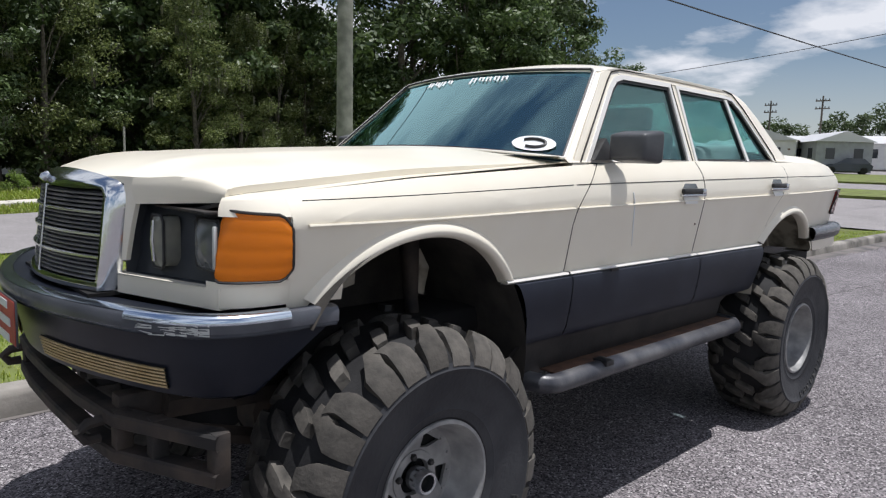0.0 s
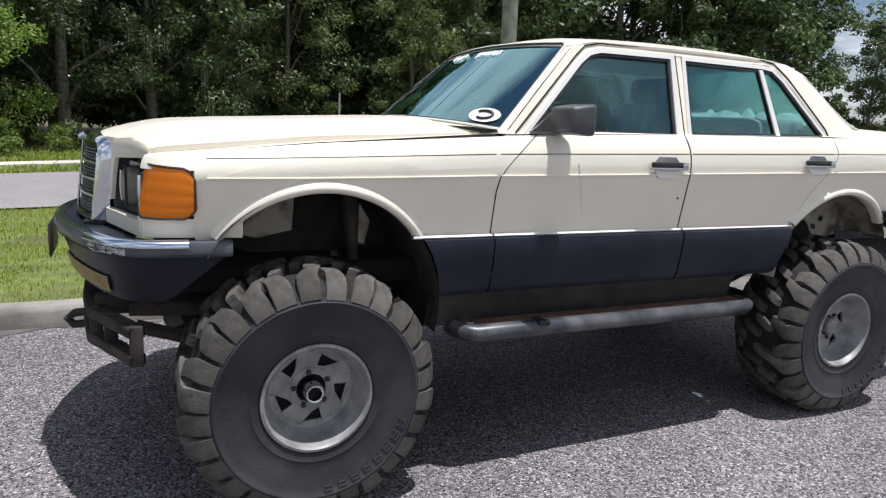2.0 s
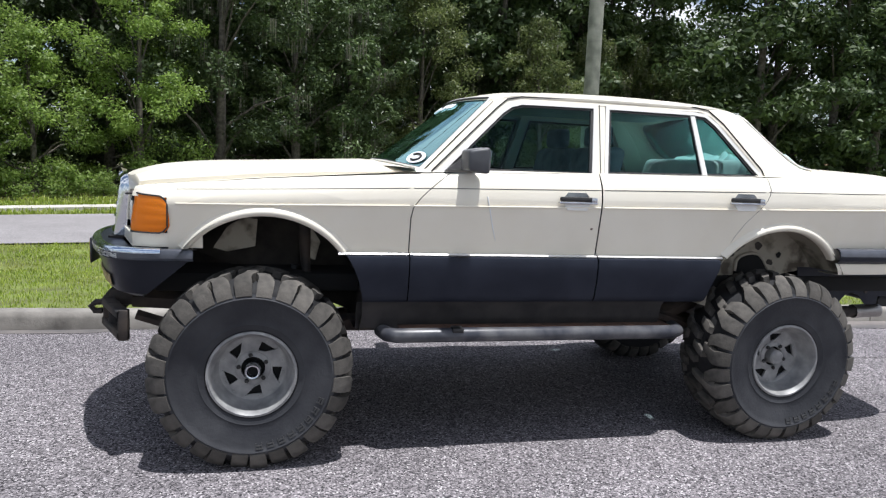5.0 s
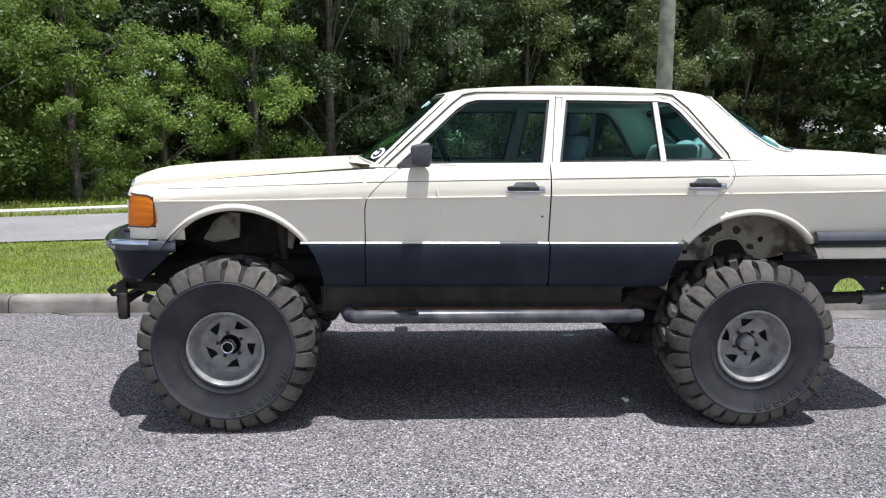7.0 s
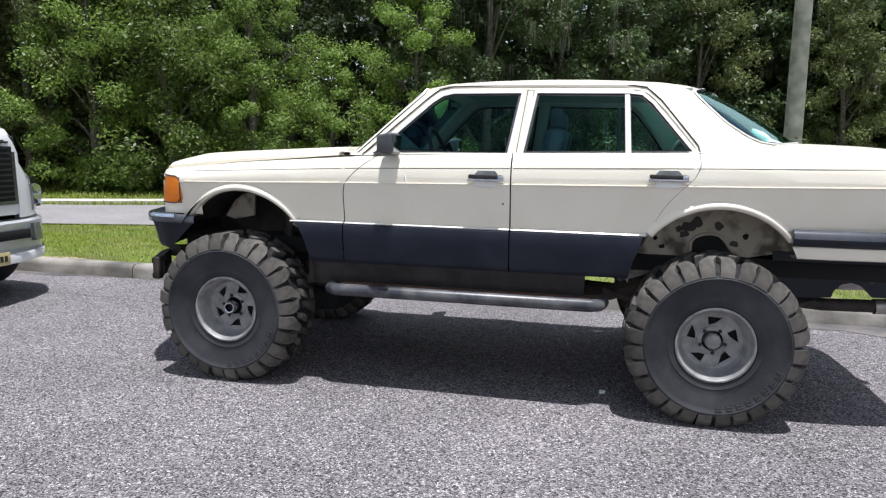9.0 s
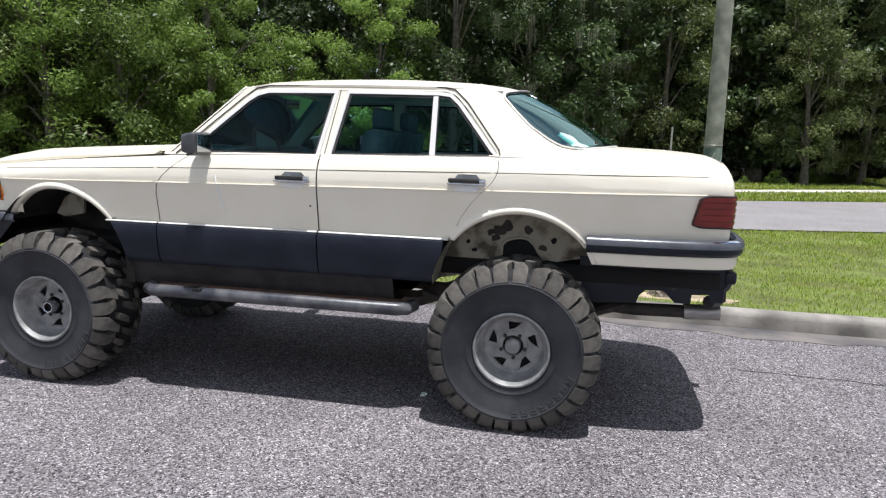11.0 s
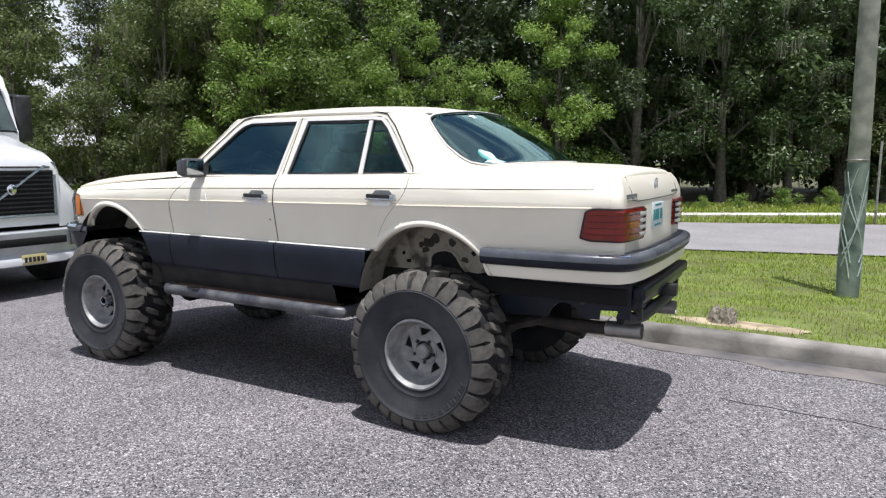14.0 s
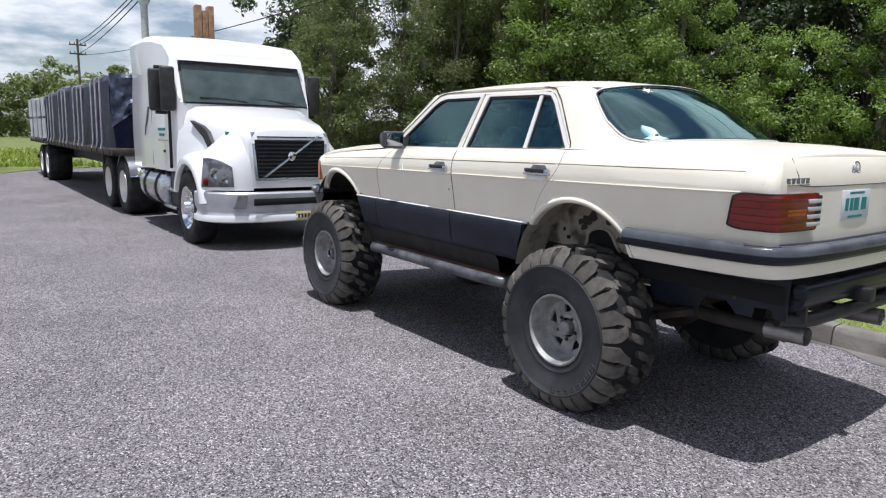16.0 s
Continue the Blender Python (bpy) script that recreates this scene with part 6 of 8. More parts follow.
def lug_mesh(side, long):
    """One deep tread bar, from the middle of the tread over the shoulder."""
    bm = bmesh.new()
    if long == 2:
        st = [(-0.012, TR, 0.040, 0.36), (0.020, TR + 0.001, 0.046, 0.30), (0.050, TR, 0.048, 0.24), (0.078, TR - 0.001, 0.036, 0.18)]
    elif long == 1:
        st = [(0.080, TR - 0.001, 0.046, 0.20), (0.112, TR - 0.003, 0.056, 0.13), (0.142, TR - 0.006, 0.066, 0.05), (0.160, TR - 0.016, 0.076, 0.0), (0.178, 0.452, 0.081, 0.0), (0.194, 0.424, 0.077, 0.0), (0.203, 0.388, 0.071, 0.0)]
    else:
        st = [(0.108, TR - 0.001, 0.066, -0.10), (0.126, TR - 0.003, 0.062, -0.06), (0.140, TR - 0.010, 0.066, -0.02), (0.154, TR - 0.022, 0.074, 0.0), (0.174, 0.448, 0.078, 0.0), (0.191, 0.424, 0.075, 0.0), (0.202, 0.388, 0.071, 0.0)]
    rings = []
    for o, r, w, skew in st:
        a = side * skew * 0.5
        base, ob2 = (0.44, o) if o < 0.155 else (r - 0.022, o - 0.022)
        ring = []
        for da, rr, oo in ((-w / 2 / r - 0.006, base, ob2), (-w / 2 / r, r - 0.001, o), (-w / 4 / r, r, o), (w / 4 / r, r, o), (w / 2 / r, r - 0.001, o), (w / 2 / r + 0.006, base, ob2)):
            ring.append(bm.verts.new((rr * math.cos(a + da), side * oo, rr * math.sin(a + da))))
        rings.append(ring)
    for p, q in zip(rings, rings[1:]):
        for j in range(5):
            bm.faces.new((p[j], q[j], q[j + 1], p[j + 1]))
    bm.faces.new(rings[0]); bm.faces.new(rings[-1][::-1])
    sharp = [e for e in bm.edges if len(e.link_faces) == 2 and e.calc_face_angle(0) > 0.7]
    bmesh.ops.bevel(bm, geom=sharp, offset=0.0045, segments=1, affect="EDGES")
    return finish(bm, "tread_lug", RUBBER_WORN, 35)


def rim_mesh():
    bm = bmesh.new()
    lathe(bm, [(0.192, 0.15), (0.188, 0.05), (0.17, -0.03), (0.165, -0.045), (0.178, -0.10), (0.192, -0.13), (0.206, -0.150), (0.212, -0.160), (0.210, -0.170), (0.200, -0.172), (0.192, -0.160), (0.183, -0.12), (0.170, -0.075), (0.160, -0.06), (0.152, -0.058)], 56)
    # pinwheel disc with five open windows
    def ring(r, k, off=0.0):
        return [bm.verts.new((r * math.cos(2 * math.pi * i / k + off), -0.058, r * math.sin(2 * math.pi * i / k + off))) for i in range(k)]
    loops = [ring(0.1525, 56), ring(0.057, 30)]
    for k in range(5):
        a = 2 * math.pi * k / 5
        loops.append([bm.verts.new((r * math.cos(a + d), -0.058, r * math.sin(a + d))) for r, d in ((0.090, 0.20), (0.098, -0.14), (0.139, -0.40), (0.139, 0.16))])
    edges = [bm.edges.new((lp[i], lp[(i + 1) % len(lp)])) for lp in loops for i in range(len(lp))]
    made = bmesh.ops.triangle_fill(bm, use_beauty=True, use_dissolve=False, edges=edges)
    faces = [g for g in made["geom"] if isinstance(g, bmesh.types.BMFace)]
    res = bmesh.ops.extrude_face_region(bm, geom=faces)
    for v in res["geom"]:
        if isinstance(v, bmesh.types.BMVert):
            v.co.y += 0.012
    return finish(bm, "rim", RIM, 40)


def hub_mesh(front):
    bm = bmesh.new()
    if front:
        lathe(bm, [(0.0, -0.095), (0.025, -0.095), (0.027, -0.124), (0.034, -0.126), (0.038, -0.118), (0.039, -0.08), (0.039, 0.0)], 28)
    else:
        lathe(bm, [(0.0, -0.100), (0.035, -0.100), (0.043, -0.092), (0.046, -0.04), (0.05, 0.0)], 28)
    return finish(bm, "hub", RIM if not front else CHROME_DULL, 35)


def letter_mesh():
    """One raised sidewall letter as a plain low block."""
    bm = bmesh.new()
    for r0, r1, d0, d1 in ((0.330, 0.361, -0.048, -0.036), (0.330, 0.361, 0.034, 0.046), (0.353, 0.361, -0.038, 0.036), (0.341, 0.346, -0.038, 0.036)):
        prism(bm, [(r0, d0), (r0, d1), (r1, d1), (r1, d0)], lambda r, d: (r * math.cos(d), -0.1725 - (r - 0.251) * 0.258 - 0.0035, r * math.sin(d)), lambda r, d: (r * math.cos(d), -0.180, r * math.sin(d)))
    return finish(bm, "letter_block", LETTER_RUBBER, 0)


TYRE, RIMM, HUB_F, HUB_R, LETTER = tyre_mesh(), rim_mesh(), hub_mesh(True), hub_mesh(False), letter_mesh()
LUGS = {(s, k): lug_mesh(s, k) for s in (-1, 1) for k in (1, 2, 3)}
bm = bmesh.new()
lathe(bm, [(0.0, -0.078), (0.008, -0.078), (0.011, -0.074), (0.011, -0.055)], 6)
NUT = finish(bm, "lug_nut", BLACK, 30)
bm = bmesh.new()
# drum painted near-black so the rim windows look shaded
lathe(bm, [(0.0, -0.035), (0.15, -0.035), (0.16, 0.0), (0.12, 0.1)], 24)
DRUM = finish(bm, "drum", VOID, 40)
bm = bmesh.new()
lathe(bm, [(0.057, -0.050), (0.058, -0.064), (0.075, -0.066), (0.083, -0.062), (0.085, -0.056)], 28)
BOSS = finish(bm, "hub_boss", RIM, 40)
bm = bmesh.new()
lathe(bm, [(0.0, -0.064), (0.004, -0.063), (0.005, -0.058)], 6)
RIVET = finish(bm, "rivet", RIM, 40)
bm = bmesh.new()
# black disc paints the shade inside the hub
lathe(bm, [(0.0, -0.0965), (0.0245, -0.0965), (0.0248, -0.090)], 20)
BORE = finish(bm, "hub_bore", VOID, 30)
WY = 0.085                                     # middle of the tyre, from the near outer plane
for (wx, front) in ((0.0, True), (2.935, False)):
    for far in (False, True):
        wheel = part("wheel", TYRE, None, car, "huge worn off-road tyre on a dull alloy wheel")
        wheel.matrix_parent_inverse = Matrix.Translation(-ORIGIN[car])
        turn = {(0, False): 8, (0, True): 40, (1, False): -22, (1, True): 65}[(int(not front), far)]
        wheel.matrix_basis = pose(wx, (2 * YC - WY) if far else WY, TR - 0.018, 0, 0, 180 if far else 0) @ pose(0, 0, 0, 0, turn, 0)
        for nm, me in (("rim", RIMM), ("hub_boss", BOSS), ("brake_drum", DRUM), ("hub", HUB_F if front else HUB_R)):
            ob = new(nm, me)
            ob.parent = wheel
        if front:
            new("hub_bore", BORE).parent = wheel
        for k in range(5):
            ob = new("lug_nut", NUT)
            ob.parent = wheel
            a = 2 * math.pi * (k + 0.5) / 5
            ob.location = (0.069 * math.cos(a), 0, 0.069 * math.sin(a))
        for k in range(15):
            ob = new("rivet", RIVET)
            ob.parent = wheel
            ob.location = (0.146 * math.cos(k * 0.4189), 0, 0.146 * math.sin(k * 0.4189))
        rng = random.Random(int(wx * 10) + far)
        for side in (-1, 1):
            for i in range(28):
                ob = new("tread_lug", LUGS[(side, (1, 3)[i % 2])])
                ob.parent = wheel
                a = 2 * math.pi * (i + (0.5 if side > 0 else 0)) / 28 + rng.uniform(-0.014, 0.014)
                s = 1 + rng.uniform(-0.010, 0.004)
                ob.matrix_basis = Matrix.Rotation(-a, 4, "Y") @ Matrix.Diagonal((s, 1, s, 1))
        for side in (-1, 1):
            for i in range(19):
                ob = new("tread_block", LUGS[(side, 2)])
                ob.parent = wheel
                s = 1 + rng.uniform(-0.008, 0.003)
                ob.matrix_basis = Matrix.Rotation(-2 * math.pi * (i + (0.0 if side > 0 else 0.5)) / 19 - rng.uniform(-0.03, 0.03), 4, "Y") @ Matrix.Diagonal((s, 1, s, 1))
        for i in range(8):
            ob = new("letter_block", LETTER)
            ob.parent = wheel
            ob.matrix_basis = Matrix.Rotation(0.38 - radians(turn) + i * 0.155, 4, "Y")


# ---- the parked lorry and its flatbed trailer ----
TY = 0.87                                     # the lorry's middle line
WIDE = [0.90, 0.93]                            # breadth and middle line of the part being built
truck = thing("semi_truck", (-5.0, TY, 0.0), "white long-nosed semi truck parked on the asphalt", "truck")


def tpart(name, bm, mat, parent=None, label="", smooth=40.0):
    """A lorry part built about its own middle line; the tractor is narrower than its trailer."""
    for v in bm.verts:
        v.co.y = v.co.y * WIDE[0] + WIDE[1]
    return part(name, bm, mat, parent or truck, label, smooth)


def pair(name, make, mat, parent=None, label="", smooth=40.0):
    out = []
    for s in (1, -1):
        bm = make()
        for v in bm.verts:
            v.co.y *= s
        out.append(tpart(name, bm, mat, parent, label, smooth))
    return out


def loft(sections):
    """Joins cross-sections given as (x, [(y, z), ...]) into a skin with closed ends."""
    bm = bmesh.new()
    rows = [[bm.verts.new((x, y, z)) for y, z in sec] for x, sec in sections]
    for a, b in zip(rows, rows[1:]):
        for j in range(len(a) - 1):
            bm.faces.new((a[j], b[j], b[j + 1], a[j + 1]))
    bm.faces.new(rows[0])
    bm.faces.new(rows[-1][::-1])
    return bm


TRUCK_LENS = material("dark_headlight_glass", (0.05, 0.05, 0.06), 0.12, 0.1, (0.15, 0.155, 0.165), 7, 3, coat=0.5, lo=0.42, hi=0.58)


def hood_sec(w, zt, zb, flare):
    half = [(w + flare, zb), (w + flare * 0.8, zb + (zt - zb) * 0.4), (w + 0.02, zt - 0.2), (w - 0.03, zt - 0.1), (w * 0.85, zt - 0.035), (w * 0.5, zt - 0.008), (0.0, zt)]
    return [(-y, z) for y, z in half] + half[-2::-1]


tpart("bonnet", loft([(-3.03, hood_sec(0.61, 1.58, 0.82, 0.02)), (-3.08, hood_sec(0.64, 1.64, 0.82, 0.03)), (-3.25, hood_sec(0.68, 1.70, 0.84, 0.06)), (-3.6, hood_sec(0.76, 1.76, 0.95, 0.08)), (-4.0, hood_sec(0.88, 1.84, 1.0, 0.1)), (-4.35, hood_sec(0.98, 1.90, 1.0, 0.12)), (-4.62, hood_sec(1.06, 1.94, 1.0, 0.12))]), TRUCK_WHITE, label="white sloping bonnet", smooth=50)
gr = tpart("grille", prism(bmesh.new(), [(-0.56, 0.92), (0.56, 0.92), (0.60, 1.55), (-0.60, 1.55)], lambda y, z: (-2.985 - 0.08 * (z - 0.84), y, z), lambda y, z: (-3.08 - 0.08 * (z - 0.84), y, z)), CHROME_DULL, label="black grille in a pale frame", smooth=0)
# black plate paints the shade behind the grille bars
tpart("grille_mesh", prism(bmesh.new(), [(-0.52, 0.955), (0.52, 0.955), (0.56, 1.52), (-0.56, 1.52)], lambda y, z: (-2.981 - 0.08 * (z - 0.84), y, z), lambda y, z: (-3.0 - 0.08 * (z - 0.84), y, z)), VOID, gr, smooth=0)
for i in range(11):
    z = 0.99 + i * 0.05
    tpart("grille_bar", box(bmesh.new(), -2.985 - 0.08 * (z - 0.84), -2.972 - 0.08 * (z - 0.84), -0.515, 0.515, z - 0.008, z + 0.008), BLACK, gr, smooth=0)
bm = bmesh.new()
prism(bm, [(-0.46, 0.965), (-0.41, 0.965), (0.47, 1.51), (0.42, 1.51)], lambda y, z: (-2.963 - 0.08 * (z - 0.84), y, z), lambda y, z: (-2.972 - 0.08 * (z - 0.84), y, z))
tpart("diagonal_bar", bm, CHROME_DULL, gr, smooth=0)
bm = bmesh.new()
lathe(bm, [(0.0, 0.012), (0.04, 0.012), (0.055, 0.006), (0.06, 0.0)], 20, (-2.985, 0.0, 1.24), "x")
tpart("emblem", bm, CHROME, gr)


def fender():
    bm = bmesh.new()
    prof = [(0.78, 0.80), (1.0, 0.755), (1.15, 0.72), (1.225, 0.68), (1.245, 0.63), (1.24, 0.575), (1.18, 0.56)]
    grid(bm, lin(radians(8), radians(165), 24), prof, lambda a, q: (-4.02 + q[1] * math.cos(a) * (1.02 if math.cos(a) > 0 else 0.98), q[0], 0.52 + q[1] * math.sin(a)))
    return bm


pair("front_fender", fender, TRUCK_WHITE, label="white front fender", smooth=60)


def cheek_at(u, v, out=0.0):
    low = Vector((-3.02 - 0.40 * u ** 1.8, 0.585 + 0.645 * u, 0.79))
    top = Vector((-3.40 - 0.35 * u, 0.66 + 0.40 * u, 1.66 - 0.40 * u))
    s = math.sin(math.pi * v)
    return low.lerp(top, v) + Vector((0.13 * s + out, 0.02 * s + out * 0.4, 0.10 * s))


def cheek():
    """Panel from the grille out to the lamp and fender."""
    bm = bmesh.new()
    grid(bm, lin(0, 1, 10), lin(0, 1, 10), cheek_at)
    return bm


pair("cheek_panel", cheek, TRUCK_WHITE, smooth=60)


def headlight():
    bm = bmesh.new()
    slab(bm, lin(0.40, 0.97, 8), lin(0, 1, 8), lambda u, v: cheek_at(u, 0.05 + (0.26 + 0.36 * (u - 0.4) / 0.57) * v, 0.016 + 0.01 * math.sin(math.pi * v)), (-0.05, 0, 0))
    return bm


for k, ob in enumerate(pair("headlight", headlight, TRUCK_LENS, label="large swept headlight under glossy glass")):
    s = 1 if k == 0 else -1
    for u, v, r in ((0.55, 0.16, 0.055), (0.74, 0.26, 0.07)):
        c = cheek_at(u, v, 0.03)
        bm = bmesh.new()
        lathe(bm, [(0.0, 0.004), (r * 0.6, 0.008), (r, 0.016), (r * 1.05, 0.0)], 18, (c.x, c.y * s, c.z), "x")
        tpart("reflector", bm, CHROME_DULL, ob)
    c = cheek_at(0.9, 0.13, 0.03)
    tpart("side_marker", box(bmesh.new(), c.x - 0.02, c.x + 0.012, min(c.y * s - 0.05, c.y * s + 0.05), max(c.y * s - 0.05, c.y * s + 0.05), c.z - 0.05, c.z + 0.05, 0.01), RED_LENS, ob)
tb = [(-3.62, 1.245), (-3.45, 1.24), (-3.25, 1.15), (-3.08, 0.95), (-2.98, 0.65), (-2.94, 0.3), (-2.935, 0.0)]
tb = fine([(x, y) for x, y in tb] + [(x, -y) for x, y in tb[-2::-1]], 2)


def tsweep(plan, prof):
    bm = bmesh.new()
    pts = [Vector((x, y, 0)) for x, y in plan]
    n = len(pts)
    nor = []
    for i in range(n):
        d = (pts[min(i + 1, n - 1)] - pts[max(i - 1, 0)]).normalized()
        nor.append(Vector((-d.y, d.x, 0)))
    s = 1 if nor[n // 2].x > 0 else -1
    grid(bm, list(range(n)), prof, lambda i, q: pts[i] + nor[i] * q[0] * s + Vector((0, 0, q[1])))
    return bm


tbump = tpart("bumper", tsweep(tb, [(-0.15, 0.775), (-0.02, 0.77), (0.0, 0.75), (0.0, 0.62), (-0.02, 0.52), (-0.01, 0.46), (0.01, 0.44), (0.0, 0.38), (-0.1, 0.36)]), TRUCK_GREY, label="grey and white truck bumper")
tpart("bumper_lip", tsweep(tb, [(0.006, 0.47), (0.016, 0.44), (0.012, 0.385), (-0.05, 0.365)]), TRUCK_WHITE, tbump)
# black block paints the slot's shade
tpart("air_slot", box(bmesh.new(), -2.95, -2.928, -0.62, 0.62, 0.60, 0.69, 0.01), VOID, tbump)
pair("fog_lamp", lambda: prism(bmesh.new(), [(0.72, 0.56), (0.88, 0.56), (0.82, 0.73), (0.70, 0.73)], lambda y, z: (-2.94 - 0.42 * (y - 0.55) ** 1.5, y, z), lambda y, z: (-3.1, y, z)), LAMP_GREY, tbump, smooth=0)
tp = tpart("number_plate", box(bmesh.new(), -2.93, -2.922, 0.0 + 0.02, 0.33, 0.385, 0.50, 0.003), PLATE_Y, tbump, "yellowed plate with illegible marks")
for i in range(5):
    tpart("plate_bar", box(bmesh.new(), -2.922, -2.919, 0.05 + i * 0.052, 0.085 + i * 0.052, 0.415, 0.47), BLACK, tp, smooth=0)


def cab_sec(w, zt, zb=0.95, cap=1.0):
    half = [(w, zb), (w + 0.01, 1.4), (w, 1.95), (w - 0.03, min(zt - 0.08, 2.45)), (w * cap, zt - 0.12), (w * cap - 0.09, zt - 0.03), (w * 0.45, zt), (0.0, zt + 0.01)]
    return [(-y, z) for y, z in half] + half[-2::-1]


tpart("cab", loft([(-4.52, cab_sec(1.07, 1.98)), (-4.58, cab_sec(1.10, 2.06)), (-4.86, cab_sec(1.17, 2.58)), (-4.88, cab_sec(1.18, 2.68, cap=0.97)), (-4.96, cab_sec(1.2, 2.80, cap=0.97)), (-5.15, cab_sec(1.21, 2.90, cap=0.97)), (-5.6, cab_sec(1.22, 2.98)), (-6.2, cab_sec(1.22, 3.02)), (-7.02, cab_sec(1.22, 3.02)), (-7.08, cab_sec(1.19, 2.98))]), TRUCK_WHITE, label="white cab and sleeper", smooth=35)
# dark strip and glass of the windscreen
wsf = lambda y, z: (-4.545 - 0.53 * (z - 1.95) + 0.06 * (1 - (y / 1.1) ** 2), y, z)


def curved(y0a, y0b, z0, z1, push, n=12):
    bm = bmesh.new()
    slab(bm, lin(-1, 1, n), lin(0, 1, 6), lambda u, v: (wsf(u * (y0a + (y0b - y0a) * v), z0 + (z1 - z0) * v)[0] + push, u * (y0a + (y0b - y0a) * v), z0 + (z1 - z0) * v), (-0.02, 0, 0))
    return bm


tpart("windscreen_seal", curved(1.06, 1.03, 1.93, 2.585, 0.012), BLACK)
TRUCK_GLASS = material("lorry_windscreen_glass", (0.03, 0.045, 0.045), 0.03, 0, (0.085, 0.11, 0.105), 1.6, coat=0.4)
tws = tpart("windscreen", curved(1.03, 1.00, 1.955, 2.52, 0.03), TRUCK_GLASS, label="dark green-tinted windscreen", smooth=60)
for y in (-0.45, 0.4):
    tpart("wiper", tubed([(-4.47, y + 0.4, 1.985), (-4.50, y, 2.02), (-4.51, y - 0.35, 2.03)], 0.012, 6), BLACK, tws)
tpart("windscreen_header", curved(1.03, 1.01, 2.50, 2.56, 0.034), BLACK)
tpart("sun_visor", curved(1.07, 1.05, 2.545, 2.64, 0.11), TRUCK_WHITE)


def side_window():
    return prism(bmesh.new(), [(-5.02, 1.82), (-5.62, 1.86), (-5.62, 2.42), (-5.12, 2.44), (-4.86, 1.98)], lambda x, z: (x, 1.212 if z < 2.1 else 1.195, z), lambda x, z: (x, 1.15, z))


pair("side_window", side_window, TRUCK_GLASS, label="dark side window", smooth=0)
for x in (-4.8, -5.75):
    pair("door_gap", lambda: box(bmesh.new(), x - 0.006, x + 0.006, 1.18, 1.226, 1.0, 1.95), SEAM, smooth=0)
pair("body_gap", lambda: box(bmesh.new(), -7.0, -4.9, 1.2, 1.226, 1.395, 1.402), LAMP_GREY, smooth=0)
if True:
    for ob in pair("mirror", lambda: box(bmesh.new(), -4.98, -4.86, 1.26, 1.47, 1.82, 2.42, 0.04, 3), BLACK, label="tall black door mirror"):
        pass
    pair("mirror_arm", lambda: tubed([(-4.95, 1.17, 2.44), (-4.9, 1.38, 2.44)], 0.025, 6), BLACK)
    pair("mirror_arm", lambda: tubed([(-4.95, 1.17, 1.80), (-4.9, 1.38, 1.80)], 0.025, 6), BLACK)
pair("second_mirror", lambda: box(bmesh.new(), -4.74, -4.62, 1.14, 1.36, 1.82, 2.44, 0.04, 3), BLACK)
# bonnet intake and the plain lettering blocks
pair("bonnet_intake", lambda: prism(bmesh.new(), [(-4.02, 1.62), (-4.30, 1.69), (-4.12, 1.56), (-3.96, 1.46), (-3.84, 1.32), (-3.76, 1.14), (-3.69, 1.22), (-3.76, 1.40), (-3.88, 1.54)], lambda x, z: (x, 0.93 + 0.30 * (-3.9 - x) + 0.08 * (1.7 - z), z), lambda x, z: (x, 0.8, z)), BLACK, smooth=0)
pair("hood_mark", lambda: box(bmesh.new(), -3.50, -3.44, 0.74, 0.80, 1.50, 1.545), GREEN_INK, smooth=0)
for (x0, x1, z) in ((-5.05, -5.42, 1.56), (-5.08, -5.36, 1.48), (-5.06, -5.20, 1.24)):
    n = int(abs(x1 - x0) / 0.09)
    for i in range(n):
        a = x0 + (x1 - x0) * i / n
        pair("door_lettering", lambda: box(bmesh.new(), a - 0.06, a, 1.21, 1.232, z - 0.022, z + 0.018), GREEN_INK if z > 1.4 else BLACK, smooth=0)
bm = bmesh.new()
tube(bm, [(-5.9, 1.232, 1.9), (-5.98, 1.236, 1.72), (-6.1, 1.236, 1.6), (-6.18, 1.236, 1.45)], [0.012, 0.02, 0.014, 0.004], 5)
bm2 = bm.copy()
for v in bm2.verts:
    v.co.y *= -1
tpart("scroll_mark", bm, LAMP_GREY)
tpart("scroll_mark", bm2, LAMP_GREY)
for ob in pair("fuel_tank", lambda: tubed([(-5.25, 0.98, 0.66), (-5.28, 0.98, 0.66), (-6.55, 0.98, 0.66), (-6.58, 0.98, 0.66)], [0.2, 0.29, 0.29, 0.2], 18), CHROME_DULL, label="scuffed metal fuel tank"):
    pass
pair("tank_bracket", lambda: box(bmesh.new(), -6.9, -4.7, 0.40, 0.62, 0.45, 0.92, 0.02), BLACK)
pair("step_box", lambda: box(bmesh.new(), -5.22, -4.66, 0.80, 1.10, 0.42, 0.96, 0.02), BLACK)
for z in (0.40, 0.66):
    pair("step", lambda: box(bmesh.new(), -5.25, -4.65, 1.00, 1.22, z, z + 0.045, 0.01), CHROME_DULL, label="bright metal cab step")
for x in (-5.55, -6.25):
    pair("tank_strap", lambda: tubed([(x, 0.98 + 0.30 * math.cos(a), 0.66 + 0.30 * math.sin(a)) for a in lin(-2.2, 2.2, 15)], 0.016, 5), BLACK)
pair("deck_box", lambda: box(bmesh.new(), -7.2, -6.7, 0.70, 1.16, 0.58, 0.90, 0.06, 3), CHROME)
